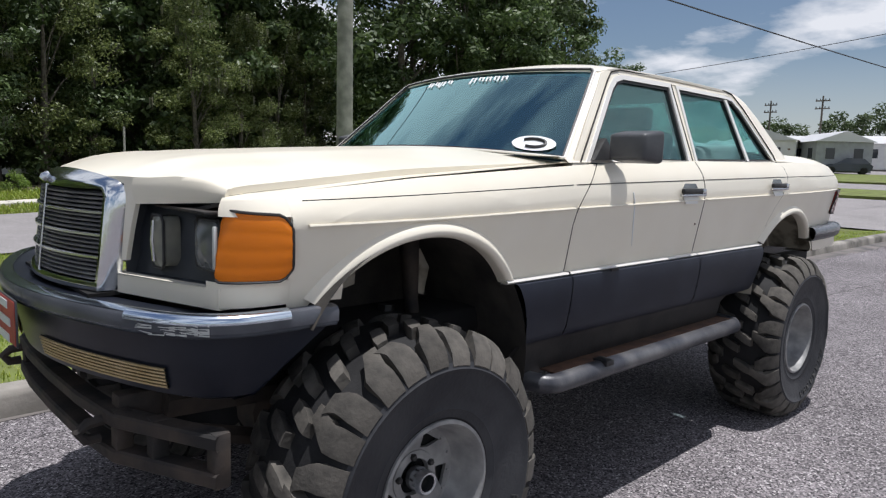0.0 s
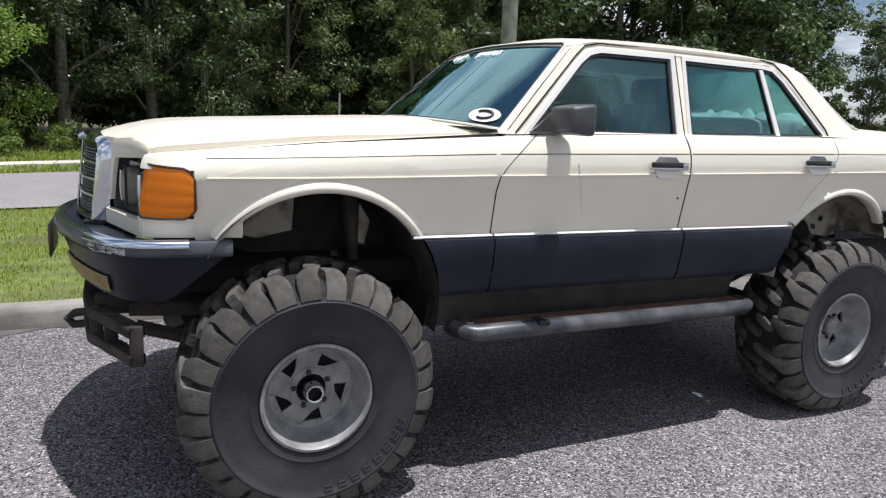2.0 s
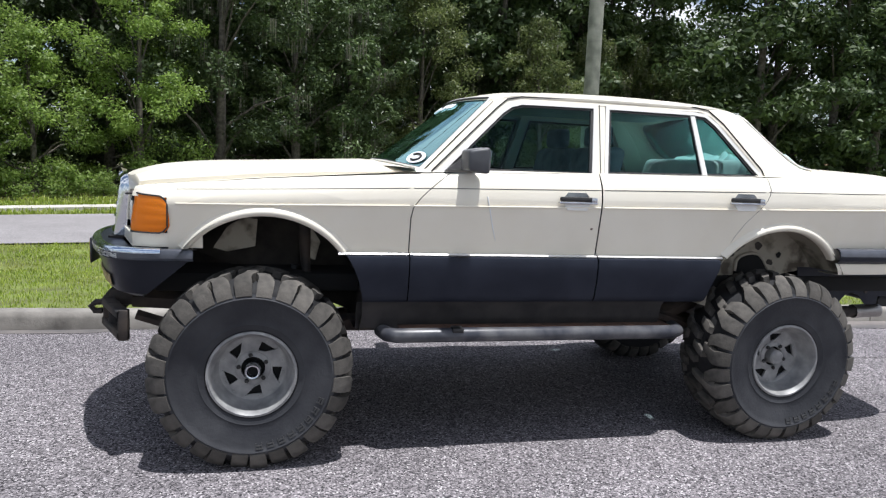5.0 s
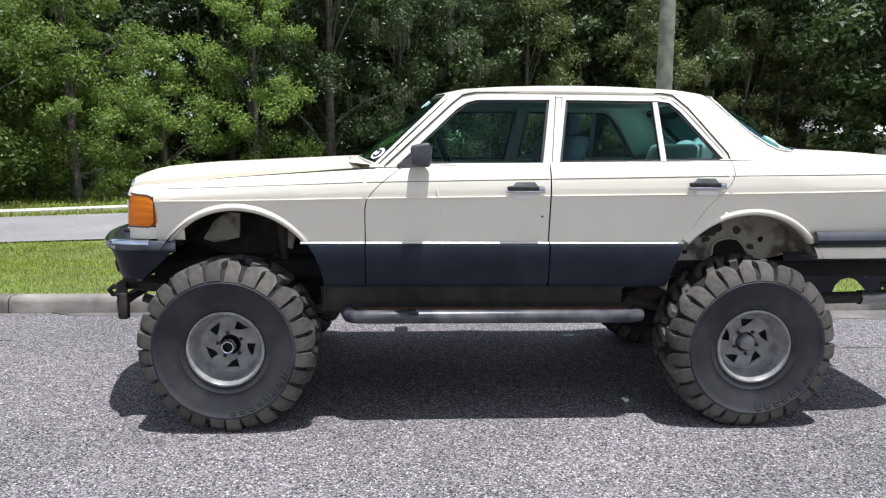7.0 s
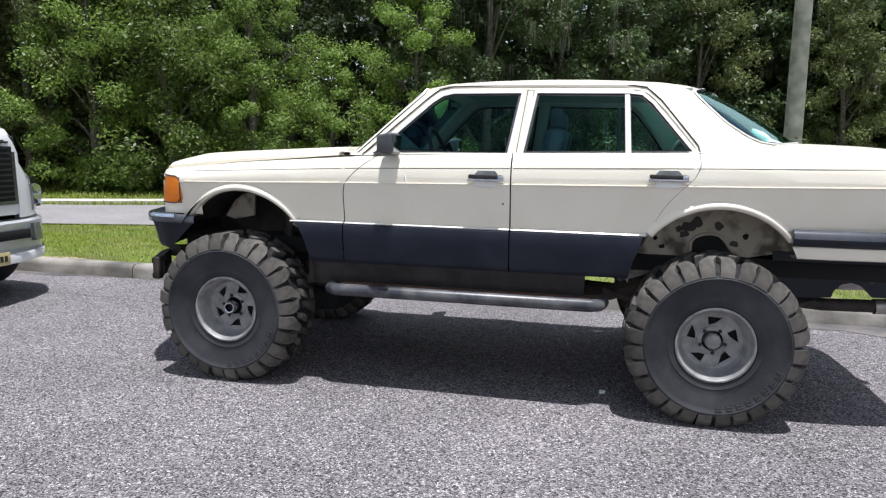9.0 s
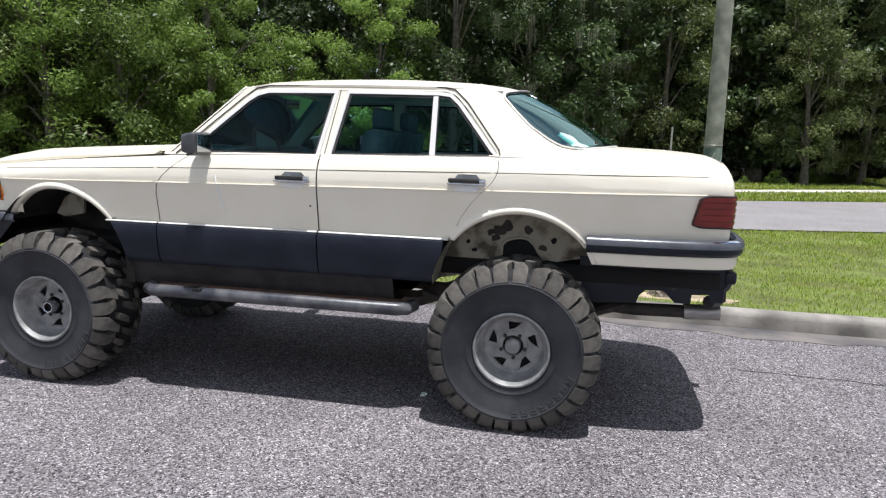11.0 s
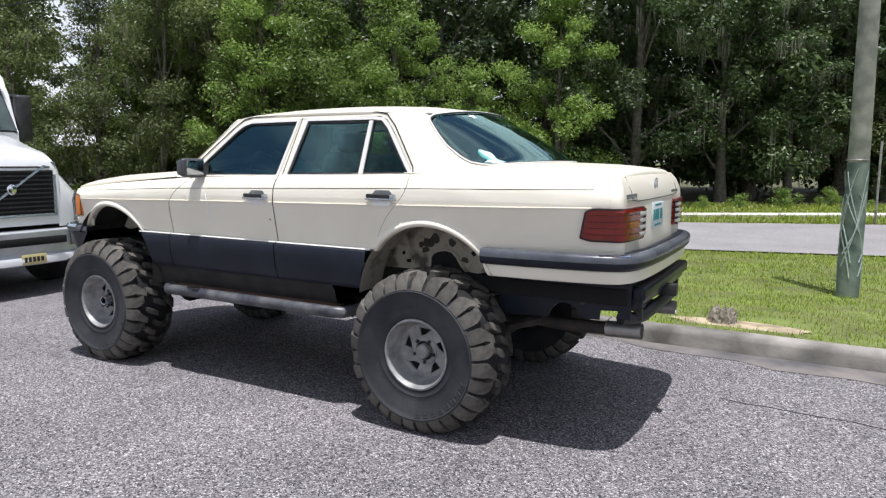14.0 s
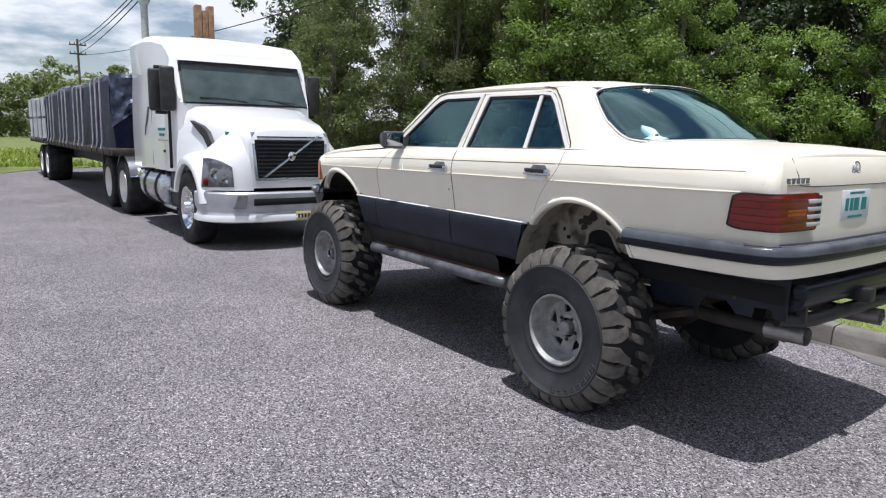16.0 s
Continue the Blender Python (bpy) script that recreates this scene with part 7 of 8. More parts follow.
pair("drive_fender", lambda: slab(bmesh.new(), lin(0.35, math.pi - 0.2, 16), [0.72, 1.24], lambda a, y: (-7.95 + 0.60 * math.cos(a), y, 0.52 + 0.58 * math.sin(a)), (0, 0, -0.015)), CHROME_DULL, label="bright rear mudguard", smooth=60)
pair("frame_beam", lambda: box(bmesh.new(), -10.3, -3.4, 0.36, 0.46, 0.62, 0.88, 0.01), RUSTY)
tpart("axle_beam", tubed([(-4.02, -1.0, 0.5), (-4.02, 1.0, 0.5)], 0.07, 8), RUSTY)
# painted near-black as the shade under the bonnet
tpart("engine_block", box(bmesh.new(), -4.4, -3.2, -0.5, 0.5, 0.5, 1.3, 0.05), VOID)
for x in (-7.95, -9.3):
    tpart("axle_beam", tubed([(x, -1.0, 0.5), (x, 1.0, 0.5)], 0.09, 8), RUSTY)


def lorry_wheel(width, inset, chrome):
    bm = bmesh.new()
    w = width / 2
    lathe(bm, [(0.28, -w + 0.02), (0.30, -w), (0.42, -w - 0.012), (0.48, -w + 0.01), (0.505, -w + 0.04), (0.508, 0), (0.505, w - 0.04), (0.48, w - 0.01), (0.42, w + 0.012), (0.3, w)], 40)
    tyre = finish(bm, "tyre", RUBBER, 40)
    bm = bmesh.new()
    lathe(bm, [(0.0, -w + 0.0 - (0.06 if inset == 0 else -0.1)), (0.09, -w - (0.06 if inset == 0 else -0.1)), (0.11, -w + 0.03 + inset), (0.2, -w + 0.05 + inset), (0.25, -w + 0.05 + inset), (0.275, -w + 0.02), (0.295, -w - 0.006), (0.30, -w + 0.02)], 32)
    return tyre, finish(bm, "rim", CHROME if chrome else TRIM_W, 40)


FRONT_W, DUAL_W = lorry_wheel(0.29, 0.0, True), lorry_wheel(0.58, 0.12, False)
bm = bmesh.new()
lathe(bm, [(0.0, -0.03), (0.012, -0.03), (0.016, -0.02), (0.016, 0.0)], 6)
BIG_NUT = finish(bm, "wheel_nut", CHROME, 30)


def put_wheel(meshes, x, owner, off, nuts=False):
    for s in (1, -1):
        w = part("wheel", meshes[0], None, owner, "black road tyre on a bright wheel")
        w.matrix_basis = pose(x, WIDE[1] - s * off * WIDE[0], 0.50, 0, 0, 0 if s > 0 else 180)
        r = new("rim", meshes[1])
        r.parent = w
        if nuts:
            for k in range(10):
                q = new("wheel_nut", BIG_NUT)
                q.parent = w
                q.location = (0.155 * math.cos(k * math.pi / 5), -0.105, 0.155 * math.sin(k * math.pi / 5))


put_wheel(FRONT_W, -4.02, truck, 1.06, True)
put_wheel(DUAL_W, -7.95, truck, 0.93)
put_wheel(DUAL_W, -9.3, truck, 0.93)

WIDE[:] = [1.0, TY]
trailer = thing("flatbed_trailer", (-14, TY, 0.0), "flatbed trailer with a dark steel frame behind the truck", "trailer")
tdeck = tpart("deck", box(bmesh.new(), -21.2, -7.75, -1.26, 1.26, 1.06, 1.18, 0.01), RUSTY, trailer)
for k in range(8):
    y = -1.2 + k * 0.3
    tpart("plank", box(bmesh.new(), -21.18, -7.78, y + 0.01, y + 0.29, 1.182, 1.198), DECK_WOOD, tdeck, smooth=0)
for y in (-0.5, 0.5):
    tpart("main_beam", box(bmesh.new(), -20.8, -8.2, y - 0.06, y + 0.06, 0.72, 1.06, 0.01), RUSTY, trailer)
for x in (-11.5,):
    for y in (-0.7, 0.7):
        tpart("landing_leg", box(bmesh.new(), x - 0.07, x + 0.07, y - 0.07, y + 0.07, 0.35, 1.06, 0.01), RUSTY, trailer)
for i in range(22):
    x = -8.0 - i * 0.6
    for s in (-1, 1):
        tpart("stake_pocket", box(bmesh.new(), x - 0.04, x + 0.04, s * 1.262 - 0.02, s * 1.262 + 0.02, 1.06, 1.17), RUSTY, trailer, smooth=0)
put_wheel(DUAL_W, -17.4, trailer, 0.93)
put_wheel(DUAL_W, -18.7, trailer, 0.93)
tpart("rear_bar", box(bmesh.new(), -21.1, -21.0, -1.1, 1.1, 0.5, 0.62, 0.01), RUSTY, trailer)
STRAP = material("pale_webbing", (0.26, 0.26, 0.28), 0.8, 0, (0.38, 0.38, 0.40), 10)
GREY_TARP = material("grey_wrapped_load", (0.25, 0.26, 0.28), 0.5, 0, (0.4, 0.41, 0.43), 2.5, 8, 0.3, 10)
for k, (x0, x1, h, mat) in enumerate(((-9.75, -7.9, 2.50, TARP), (-12.0, -9.8, 2.46, TARP), (-14.3, -12.05, 2.48, TARP), (-16.6, -14.35, 2.44, TARP), (-18.8, -16.65, 2.40, TARP), (-21.0, -18.85, 2.42, GREY_TARP))):
    bm = bmesh.new()
    rows = grid(bm, lin(0, 1, 16), lin(0, 1, 30), lambda u, v: (0, 0, 0))
    for i, row in enumerate(rows):
        u = i / 15
        for j, vert in enumerate(row):
            v = j / 29
            s = v * 3
            if s < 1:
                y, z = -1.2, 1.2 + (h - 1.2) * s
            elif s < 2:
                y, z = -1.2 + 2.4 * (s - 1), h
            else:
                y, z = 1.2, h - (h - 1.2) * (s - 2)
            x = x0 + (x1 - x0) * u
            nz = noise.noise((x * 2.3, y * 2 + k, z * 1.1)) * 0.05 + noise.noise((x * 6, y * 3, z * 0.9)) * 0.025
            vert.co = (x, y + (nz if y < -1.1 else (-nz if y > 1.1 else 0)), z + (nz if 1 <= s <= 2 else 0))
    bm.faces.new([r for r in rows[0]])
    bm.faces.new([r for r in rows[-1]][::-1])
    for v in bm.verts:
        v.co.y += TY
    load = solo("tarped_load", bm, mat, "load wrapped in dark navy tarpaulin on the flatbed" if mat is TARP else "load wrapped in grey sheeting on the flatbed", "load", group="loads on the trailer", smooth=30)
    for x in [x0 + 0.05 + (x1 - x0) * k3 / 4 for k3 in range(3)]:
        bm = bmesh.new()
        top = lambda y: h + noise.noise((x * 2.3, y * 2 + k, h * 1.1)) * 0.05 + noise.noise((x * 6, y * 3, h * 0.9)) * 0.025 + 0.008
        tube(bm, [(x, -1.27, 1.15), (x, -1.235, 1.3), (x, -1.225, h - 0.05), (x, -1.19, top(-1.19))] + [(x, y, top(y)) for y in lin(-0.9, 0.9, 7)] + [(x, 1.19, top(1.19)), (x, 1.235, h - 0.05), (x, 1.27, 1.15)], 0.016, 5)
        for v in bm.verts:
            v.co.y += TY
        tagged(part("strap", bm, STRAP, load))
    if k == 0:                                   # loose tarpaulin corner folded over the front end
        bm = bmesh.new()
        slab(bm, lin(0, 1, 14), lin(0, 1, 14), lambda u, v: (x1 + 0.05 + 0.10 * noise.noise((u * 4, v * 5, 2)) + 0.05 * u, TY - 1.22 + 0.75 * u * (1 - 0.3 * v), h + 0.02 - (0.95 * v) * (1 - 0.45 * u) - 0.03 * u), (-0.012, 0, 0))
        part("loose_flap", bm, TARP_SHINY, load, "shiny crumpled tarpaulin flap", 40)
    if k > 3:                                    # pale sheets showing between the tarpaulins
        for a0, a1 in ((0.08, 0.40), (0.56, 0.90)):
            for z0, z1 in ((1.22, 1.78), (1.84, h - 0.04)):
                bm = bmesh.new()
                slab(bm, lin(x0 + (x1 - x0) * a0, x0 + (x1 - x0) * a1, 8), lin(z0, z1, 6), lambda x, z: (x, TY - 1.265 + 0.018 * noise.noise((x * 5, z * 4, 6)), z), (0, 0.02, 0))
                part("pale_sheet", bm, PALE_SHEET, load, "pale plastic sheet", 40)


# ---- utility pole, stump, post, wires ----
pole = thing("utility_pole", (5.29, 7.98, -0.33), "weathered grey-green wooden utility pole on the verge", "pole")
bm = bmesh.new()
tube(bm, [(5.29 + 0.01 * math.sin(z), 7.98, -0.38 + z) for z in lin(0, 10.5, 14)], [0.146 - 0.0045 * z for z in lin(0, 10.5, 14)], 20)
part("shaft", bm, POLE_WOOD, pole, smooth=60)
part("stained_foot", tubed([(5.29 + 0.01 * math.sin(z), 7.98, -0.36 + z) for z in lin(0, 1.95, 8)], [0.1485 - 0.0045 * z for z in lin(0, 1.95, 8)], 20, False), POLE_FOOT, pole, "blue-green stained foot", 60)
part("band", tubed([(5.29 + 0.143 * math.cos(a), 7.98 + 0.143 * math.sin(a)  , 1.62) for a in lin(0, 2 * math.pi, 25)], 0.008, 6, False), STEEL_PIPE, pole)
rng = random.Random(3)
for k in range(16):
    a0, s = 2 * math.pi * k / 8, (-1, 1)[k % 2] * rng.uniform(2.0, 2.8)
    z0, z1 = rng.uniform(-0.2, 0.3), rng.uniform(0.9, 1.55)
    bm = bmesh.new()
    tube(bm, [(5.29 + 0.1475 * math.cos(a0 + s * u + 0.2 * math.sin(5 * u)), 7.98 + 0.1475 * math.sin(a0 + s * u + 0.2 * math.sin(5 * u)), z0 + (z1 - z0) * u) for u in lin(0, 1, 16)], [0.012 - 0.006 * u for u in lin(0, 1, 16)], 5)
    part("vine_scar", bm, POLE_STAIN, pole)

bm = bmesh.new()
def stump_at(a, v):
    rough_r = 1 + 0.28 * noise.noise((math.cos(a) * 2, math.sin(a) * 2, v)) + 0.10 * noise.noise((math.cos(a) * 7, math.sin(a) * 7, 2))
    top = 0.13 + 0.07 * noise.noise((math.cos(a) * 3.5, math.sin(a) * 3.5, 9))
    return (4.14 + (0.135 - 0.045 * v) * rough_r * math.cos(a), 3.56 + (0.11 - 0.035 * v) * rough_r * math.sin(a), verge_z(3.56) - 0.03 + v * (top + 0.03))


rows = grid(bm, [2 * math.pi * i / 40 for i in range(40)], [0, 0.3, 0.6, 0.85, 1.0], stump_at, closed=True)
hollow = bm.verts.new((4.14, 3.56, verge_z(3.56) + 0.07))
for p, q in zip(rows, rows[1:] + rows[:1]):
    bm.faces.new((p[-1], q[-1], hollow))
rng = random.Random(41)
for k in range(34):                            # torn splinters of wood round the broken top
    a, v = rng.uniform(0, 6.28), rng.uniform(0.1, 0.7)
    p = Vector(stump_at(a, v))
    tube(bm, [p, p + Vector((rng.uniform(-0.03, 0.05), rng.uniform(-0.03, 0.03), rng.uniform(0.03, 0.08)))], [0.008, 0.003], 4)
solo("tree_stump", bm, STUMP_WOOD, "low splintered tree stump in bare earth", "stump", smooth=30)

solo("signpost", tubed([(6.3, 21.6, -0.35), (6.3, 21.6, 2.25)], 0.035, 6), POLE_WOOD, "thin leaning wooden post beside the pavement", "post")


def wire(a, b, sag, r=0.012, n=24):
    a, b = Vector(a), Vector(b)
    pts = [a.lerp(b, u) - Vector((0, 0, sag * 4 * u * (1 - u))) for u in lin(0, 1, n)]
    return solo("overhead_wire", tubed(pts, r, 5), WIRE, "black overhead cable strung between poles", "cable", group="overhead cables")


def ray_point(eye, az, el, d):
    a, e = radians(az), radians(el)
    return (eye[0] + d * math.cos(a), eye[1] + d * math.sin(a), eye[2] + d * math.tan(e))


E0, E16 = (-1.34, -1.48, 1.46), (5.66, -3.03, 1.65)
END = ray_point(E0, 8.0, 0, 45)
wire((5.29, 7.98, 5.6), (END[0], END[1], 5.4), 0.1, 0.02)
wire(ray_point(E0, 33, 6.9, 66), (END[0], END[1], 9.9), 0.2, 0.022)
FAR = ray_point(E16, 171.2, 6.1, 72)
NEAR = ray_point(E16, 166.5, 10.5, 30)
for dz0, dz1 in ((-0.25, -0.15), (-0.6, -0.35), (-1.3, -0.6)):
    wire((FAR[0], FAR[1], FAR[2] + dz0), (NEAR[0], NEAR[1], NEAR[2] + dz1), 0.25, 0.025)
wire((5.29, 7.98, 6.0), (FAR[0], FAR[1], FAR[2] - 1.4), 0.8, 0.022)


def far_pole(x, y, h, label="dark wooden utility pole with crossarms far off"):
    p = thing("distant_pole", (x, y, -0.05), label, "pole", group="distant poles")
    part("shaft", tubed([(x, y, -0.05), (x, y, h)], [0.13, 0.09], 8), BARK, p)
    for dz in (0.5, 1.3):
        part("crossarm", boxed(x - 0.06, x + 0.06, y - 0.7, y + 0.7, h - dz - 0.06, h - dz + 0.06), BARK, p)
        for dy in (-0.62, -0.25, 0.25, 0.62):
            part("insulator", boxed(x - 0.04, x + 0.04, y + dy - 0.04, y + dy + 0.04, h - dz + 0.06, h - dz + 0.22), LAMP_GREY, p)
    return p


q = ray_point(E16, 171.2, 6.1, 72); far_pole(q[0], q[1], q[2])
far_pole(END[0], END[1], 10.3)
q = ray_point(E0, 21.5, 5.3, 88); far_pole(q[0], q[1], q[2])
q = ray_point(E0, 18.1, 5.6, 82); far_pole(q[0], q[1], q[2])
q = ray_point(E16, 166.5, 10.5, 30)
sp = thing("steel_pole", (q[0], q[1], 0.0), "pale steel pole with a round cap behind the truck", "pole")
part("shaft", tubed([(q[0], q[1], -0.03), (q[0], q[1], q[2] - 0.9)], 0.14, 10), LAMP_PALE, sp)
part("cap", tubed([(q[0], q[1], q[2] - 0.95), (q[0], q[1], q[2] - 0.7), (q[0], q[1], q[2] - 0.2), (q[0], q[1], q[2])], [0.15, 0.26, 0.3, 0.2], 12), PLATE, sp)
q = ray_point(E16, 162.2, 9.0, 30)
bl = thing("timber_stack", (q[0], q[1], -0.03), "tall rusty brown timber post bundle behind the truck", "post")
RUSTWOOD = material("rusty_timber", (0.2, 0.11, 0.06), 0.9, 0, (0.34, 0.2, 0.11), 6)
for k in range(3):
    part("timber", boxed(q[0] - 0.2, q[0] + 0.2, q[1] - 0.42 + 0.24 * k, q[1] - 0.20 + 0.24 * k, -0.03, q[2] - (0.3 if k == 1 else 0.0) + 0.1 * (k % 2), 0.02), RUSTWOOD, bl)


# ---- woods ----
def leaf_mesh(name, clumps, per, size, mat, seed, spread, droop=0.0):
    """Many small folded leaves gathered round clump centres."""
    g = np.random.default_rng(seed)
    c = np.array([k[:3] for k in clumps])
    rad = np.array([k[3] for k in clumps])
    n = len(clumps) * per
    who = np.repeat(np.arange(len(clumps)), per)
    d = g.normal(size=(n, 3))
    d /= np.linalg.norm(d, axis=1)[:, None]
    r = rad[who] * (0.15 + 0.7 * g.random(n) ** 0.5) * spread
    p = c[who] + d * r[:, None] * np.array([1.0, 1.0, 0.62])
    p[:, 2] -= droop * g.random(n) * rad[who]
    nrm = d * 0.6 + g.normal(size=(n, 3)) * 0.55 + np.array([0, 0, 0.55])
    nrm /= np.linalg.norm(nrm, axis=1)[:, None]
    t = np.cross(nrm, g.normal(size=(n, 3)))
    t /= np.linalg.norm(t, axis=1)[:, None]
    b = np.cross(nrm, t)
    s = size * (0.6 + 0.8 * g.random(n))
    L, W = s[:, None] * t, (s * 0.5)[:, None] * b
    v = np.empty((n, 4, 3))
    v[:, 0], v[:, 1], v[:, 2], v[:, 3] = p - L, p - W * 0.9 + nrm * s[:, None] * 0.15, p + L, p + W * 0.9 + nrm * s[:, None] * 0.15
    me = bpy.data.meshes.new(name)
    me.vertices.add(n * 4); me.loops.add(n * 4); me.polygons.add(n)
    me.vertices.foreach_set("co", v.reshape(-1))
    me.loops.foreach_set("vertex_index", np.arange(n * 4, dtype=np.int32))
    me.polygons.foreach_set("loop_start", np.arange(0, n * 4, 4, dtype=np.int32))
    me.polygons.foreach_set("loop_total", np.full(n, 4, dtype=np.int32))
    me.update()
    me.validate()
    me.materials.append(mat)
    return me


def tree(name, base, height, width, low, mat, seed, label, per=150, size=0.10, clump_n=70, moss=0, limbs=9, group="trees of the roadside wood"):
    """A tapered trunk with forked limbs and a ragged crown of leaf clumps."""
    rng = random.Random(seed)
    t = thing(name, base, label, "tree", group)
    bx, by, bz = base
    bend = [rng.uniform(-0.4, 0.4) for _ in range(4)]
    spine = [Vector((bx + bend[0] * u + bend[1] * u * u, by + bend[2] * u + bend[3] * u * u, bz - 0.1 + height * 0.82 * u)) for u in lin(0, 1, 9)]
    r0 = 0.016 * height + 0.05
    bm = bmesh.new()
    tube(bm, spine, [r0 * (1.25 if i == 0 else 1) * (1 - 0.88 * i / 8) for i in range(9)], 9)
    clumps = []
    for k in range(clump_n):
        z = low + (height - low) * (k + rng.random()) / clump_n
        f = (z - low) / (height - low)
        reach = width * (0.55 + 0.45 * math.sin(math.pi * min(1, 0.15 + 0.85 * f))) * (1 - 0.65 * max(0, f - 0.6) / 0.4) * rng.uniform(0.25, 1.0)
        a = rng.uniform(0, 2 * math.pi)
        c = spine[min(8, int(f * 8))]
        clumps.append((c.x + reach * math.cos(a), c.y + reach * math.sin(a), bz + z + rng.uniform(-0.3, 0.3), rng.uniform(0.55, 1.15) * (0.6 + width / 8)))
    trunk = part("trunk", bm, BARK, t, smooth=60)
    step = max(1, clump_n // (limbs + 5))
    for k in range(0, clump_n, step):
        x, y, z, r = clumps[k]
        i = max(1, min(7, int((z - bz) / height * 7)))
        a = spine[i]
        m = a.lerp(Vector((x, y, z)), 0.5) + Vector((0, 0, 0.25))
        part("limb", tubed([a, m, Vector((x, y, z))], [r0 * 0.36 * (1 - i / 10), r0 * 0.22 * (1 - i / 10), 0.012], 5), BARK, trunk, smooth=60)
    part("crown", leaf_mesh("crown", clumps, per, size, mat, seed, 1.0, 0.3), None, t)
    if moss:
        bm = bmesh.new()
        for _ in range(moss):
            x, y, z, r = rng.choice(clumps)
            x, y = x + rng.uniform(-r, r) * 0.7, y + rng.uniform(-r, r) * 0.7
            ln = rng.uniform(0.4, 1.4)
            for s in range(5):
                w = rng.uniform(0.01, 0.025)
                dx, dy = rng.uniform(-0.12, 0.12), rng.uniform(-0.12, 0.12)
                l2 = ln * rng.uniform(0.6, 1.0)
                vs = [bm.verts.new(p) for p in ((x + dx - w, y + dy, z), (x + dx + w, y + dy + 0.01, z), (x + dx * 1.1 + w * 0.7, y + dy, z - l2 * 0.6), (x + dx * 1.2, y + dy, z - l2), (x + dx * 1.1 - w * 0.7, y + dy, z - l2 * 0.5))]
                bm.faces.new(vs)
        tagged(part("hanging_moss", bm, MOSS, t, "grey hanging moss", 0), kind="stuff")
    return t


def edge_of_wood(x):
    return walk_near(x) + 4.2 + 0.08 * max(x + 8, 0)


protos = [
    tree("broadleaf_tree", (0, 400, 0.1), 10.5, 3.2, 0.9, LEAF_BRIGHT, 21, "bright green broadleaf tree leafed almost to the ground", 300, 0.074, 80),
    tree("oak_tree", (20, 400, 0.1), 12.5, 3.8, 2.0, LEAF_DARK, 22, "dark green oak hung with grey moss", 280, 0.084, 80, moss=110),
    tree("oak_tree", (40, 400, 0.1), 11.5, 3.4, 1.4, LEAF_OLIVE, 23, "olive green oak with a ragged crown", 270, 0.078, 80, moss=60),
    tree("understorey_tree", (60, 400, 0.1), 6.5, 2.6, 0.4, LEAF_BRIGHT, 24, "light green young tree at the wood's edge", 260, 0.07, 55),
]
back = tree("tall_oak", (80, 400, 0.1), 14.5, 4.6, 1.0, LEAF_DARK, 25, "tall dark oak deep in the wood", 150, 0.15, 90, limbs=4)
shrub = tree("shrub", (100, 400, 0.1), 1.5, 1.1, 0.1, LEAF_BRIGHT, 26, "leafy green shrub below the trees", 110, 0.07, 18, limbs=2, group="shrubs below the trees")
rng = random.Random(77)
spots = []
x = -29.0
while x < 66:
    spots.append((x, edge_of_wood(x) + rng.uniform(0.4, 2.6) + 2.2, rng.choice((0, 1, 2, 2, 1, 0, 3))))
    x += rng.uniform(2.6, 4.2) * (1 + max(0, x) / 60)
for k, (x, y, kind) in enumerate(spots):
    if -7.5 < x < -3.5:
        kind = 0
    if -19 < x < -9.5:
        kind = (0, 2, 3)[k % 3]
    if -0.5 < x < 34:
        kind, y = (1, 1, 1, 2)[k % 4], y + 2.0
    src = protos[kind]
    s = rng.uniform(0.88, 1.15)
    copy_thing(src, Matrix.Translation((x, y, -0.33)) @ Matrix.Rotation(rng.uniform(0, 6.28), 4, "Z") @ Matrix.Scale(s, 4))
for x, kind, s in ((-22.5, 0, 0.95), (-19.0, 2, 0.9), (-16.0, 0, 0.92), (-13.2, 3, 1.25), (-10.6, 0, 0.85)):
    copy_thing(protos[kind], Matrix.Translation((x, edge_of_wood(x) + 1.4, -0.33)) @ Matrix.Rotation(rng.uniform(0, 6.28), 4, "Z") @ Matrix.Scale(s, 4))
x = -31.0
while x < 75:
    copy_thing(back, Matrix.Translation((x, edge_of_wood(x) + rng.uniform(6.5, 9), -0.33)) @ Matrix.Rotation(rng.uniform(0, 6.28), 4, "Z") @ Matrix.Scale(rng.uniform(0.85, 1.1), 4))
    x += rng.uniform(3.2, 4.6) * (1 + max(0, x) / 60)
x = -33.0
while x < 80:
    copy_thing(back, Matrix.Translation((x, edge_of_wood(x) + rng.uniform(12, 17), -0.33)) @ Matrix.Rotation(rng.uniform(0, 6.28), 4, "Z") @ Matrix.Scale(rng.uniform(0.95, 1.2), 4))
    x += rng.uniform(4, 5.5) * (1 + max(0, x) / 60)
x = -36.0
while x < 85:
    copy_thing(back, Matrix.Translation((x, edge_of_wood(x) + rng.uniform(19, 24), -0.33)) @ Matrix.Rotation(rng.uniform(0, 6.28), 4, "Z") @ Matrix.Scale(rng.uniform(1.25, 1.5), 4))
    x += rng.uniform(4.0, 5.5) * (1 + max(0, x) / 60)
x = -28.0
while x < 45:
    copy_thing(shrub, Matrix.Translation((x, edge_of_wood(x) + rng.uniform(0.2, 1.8), -0.33)) @ Matrix.Rotation(rng.uniform(0, 6.28), 4, "Z") @ Matrix.Scale(rng.uniform(0.5, 1.5) * (0.62 if x < 2 else 0.42), 4))
    x += rng.uniform(0.9, 1.9) * (1 + max(0, x) / 40)
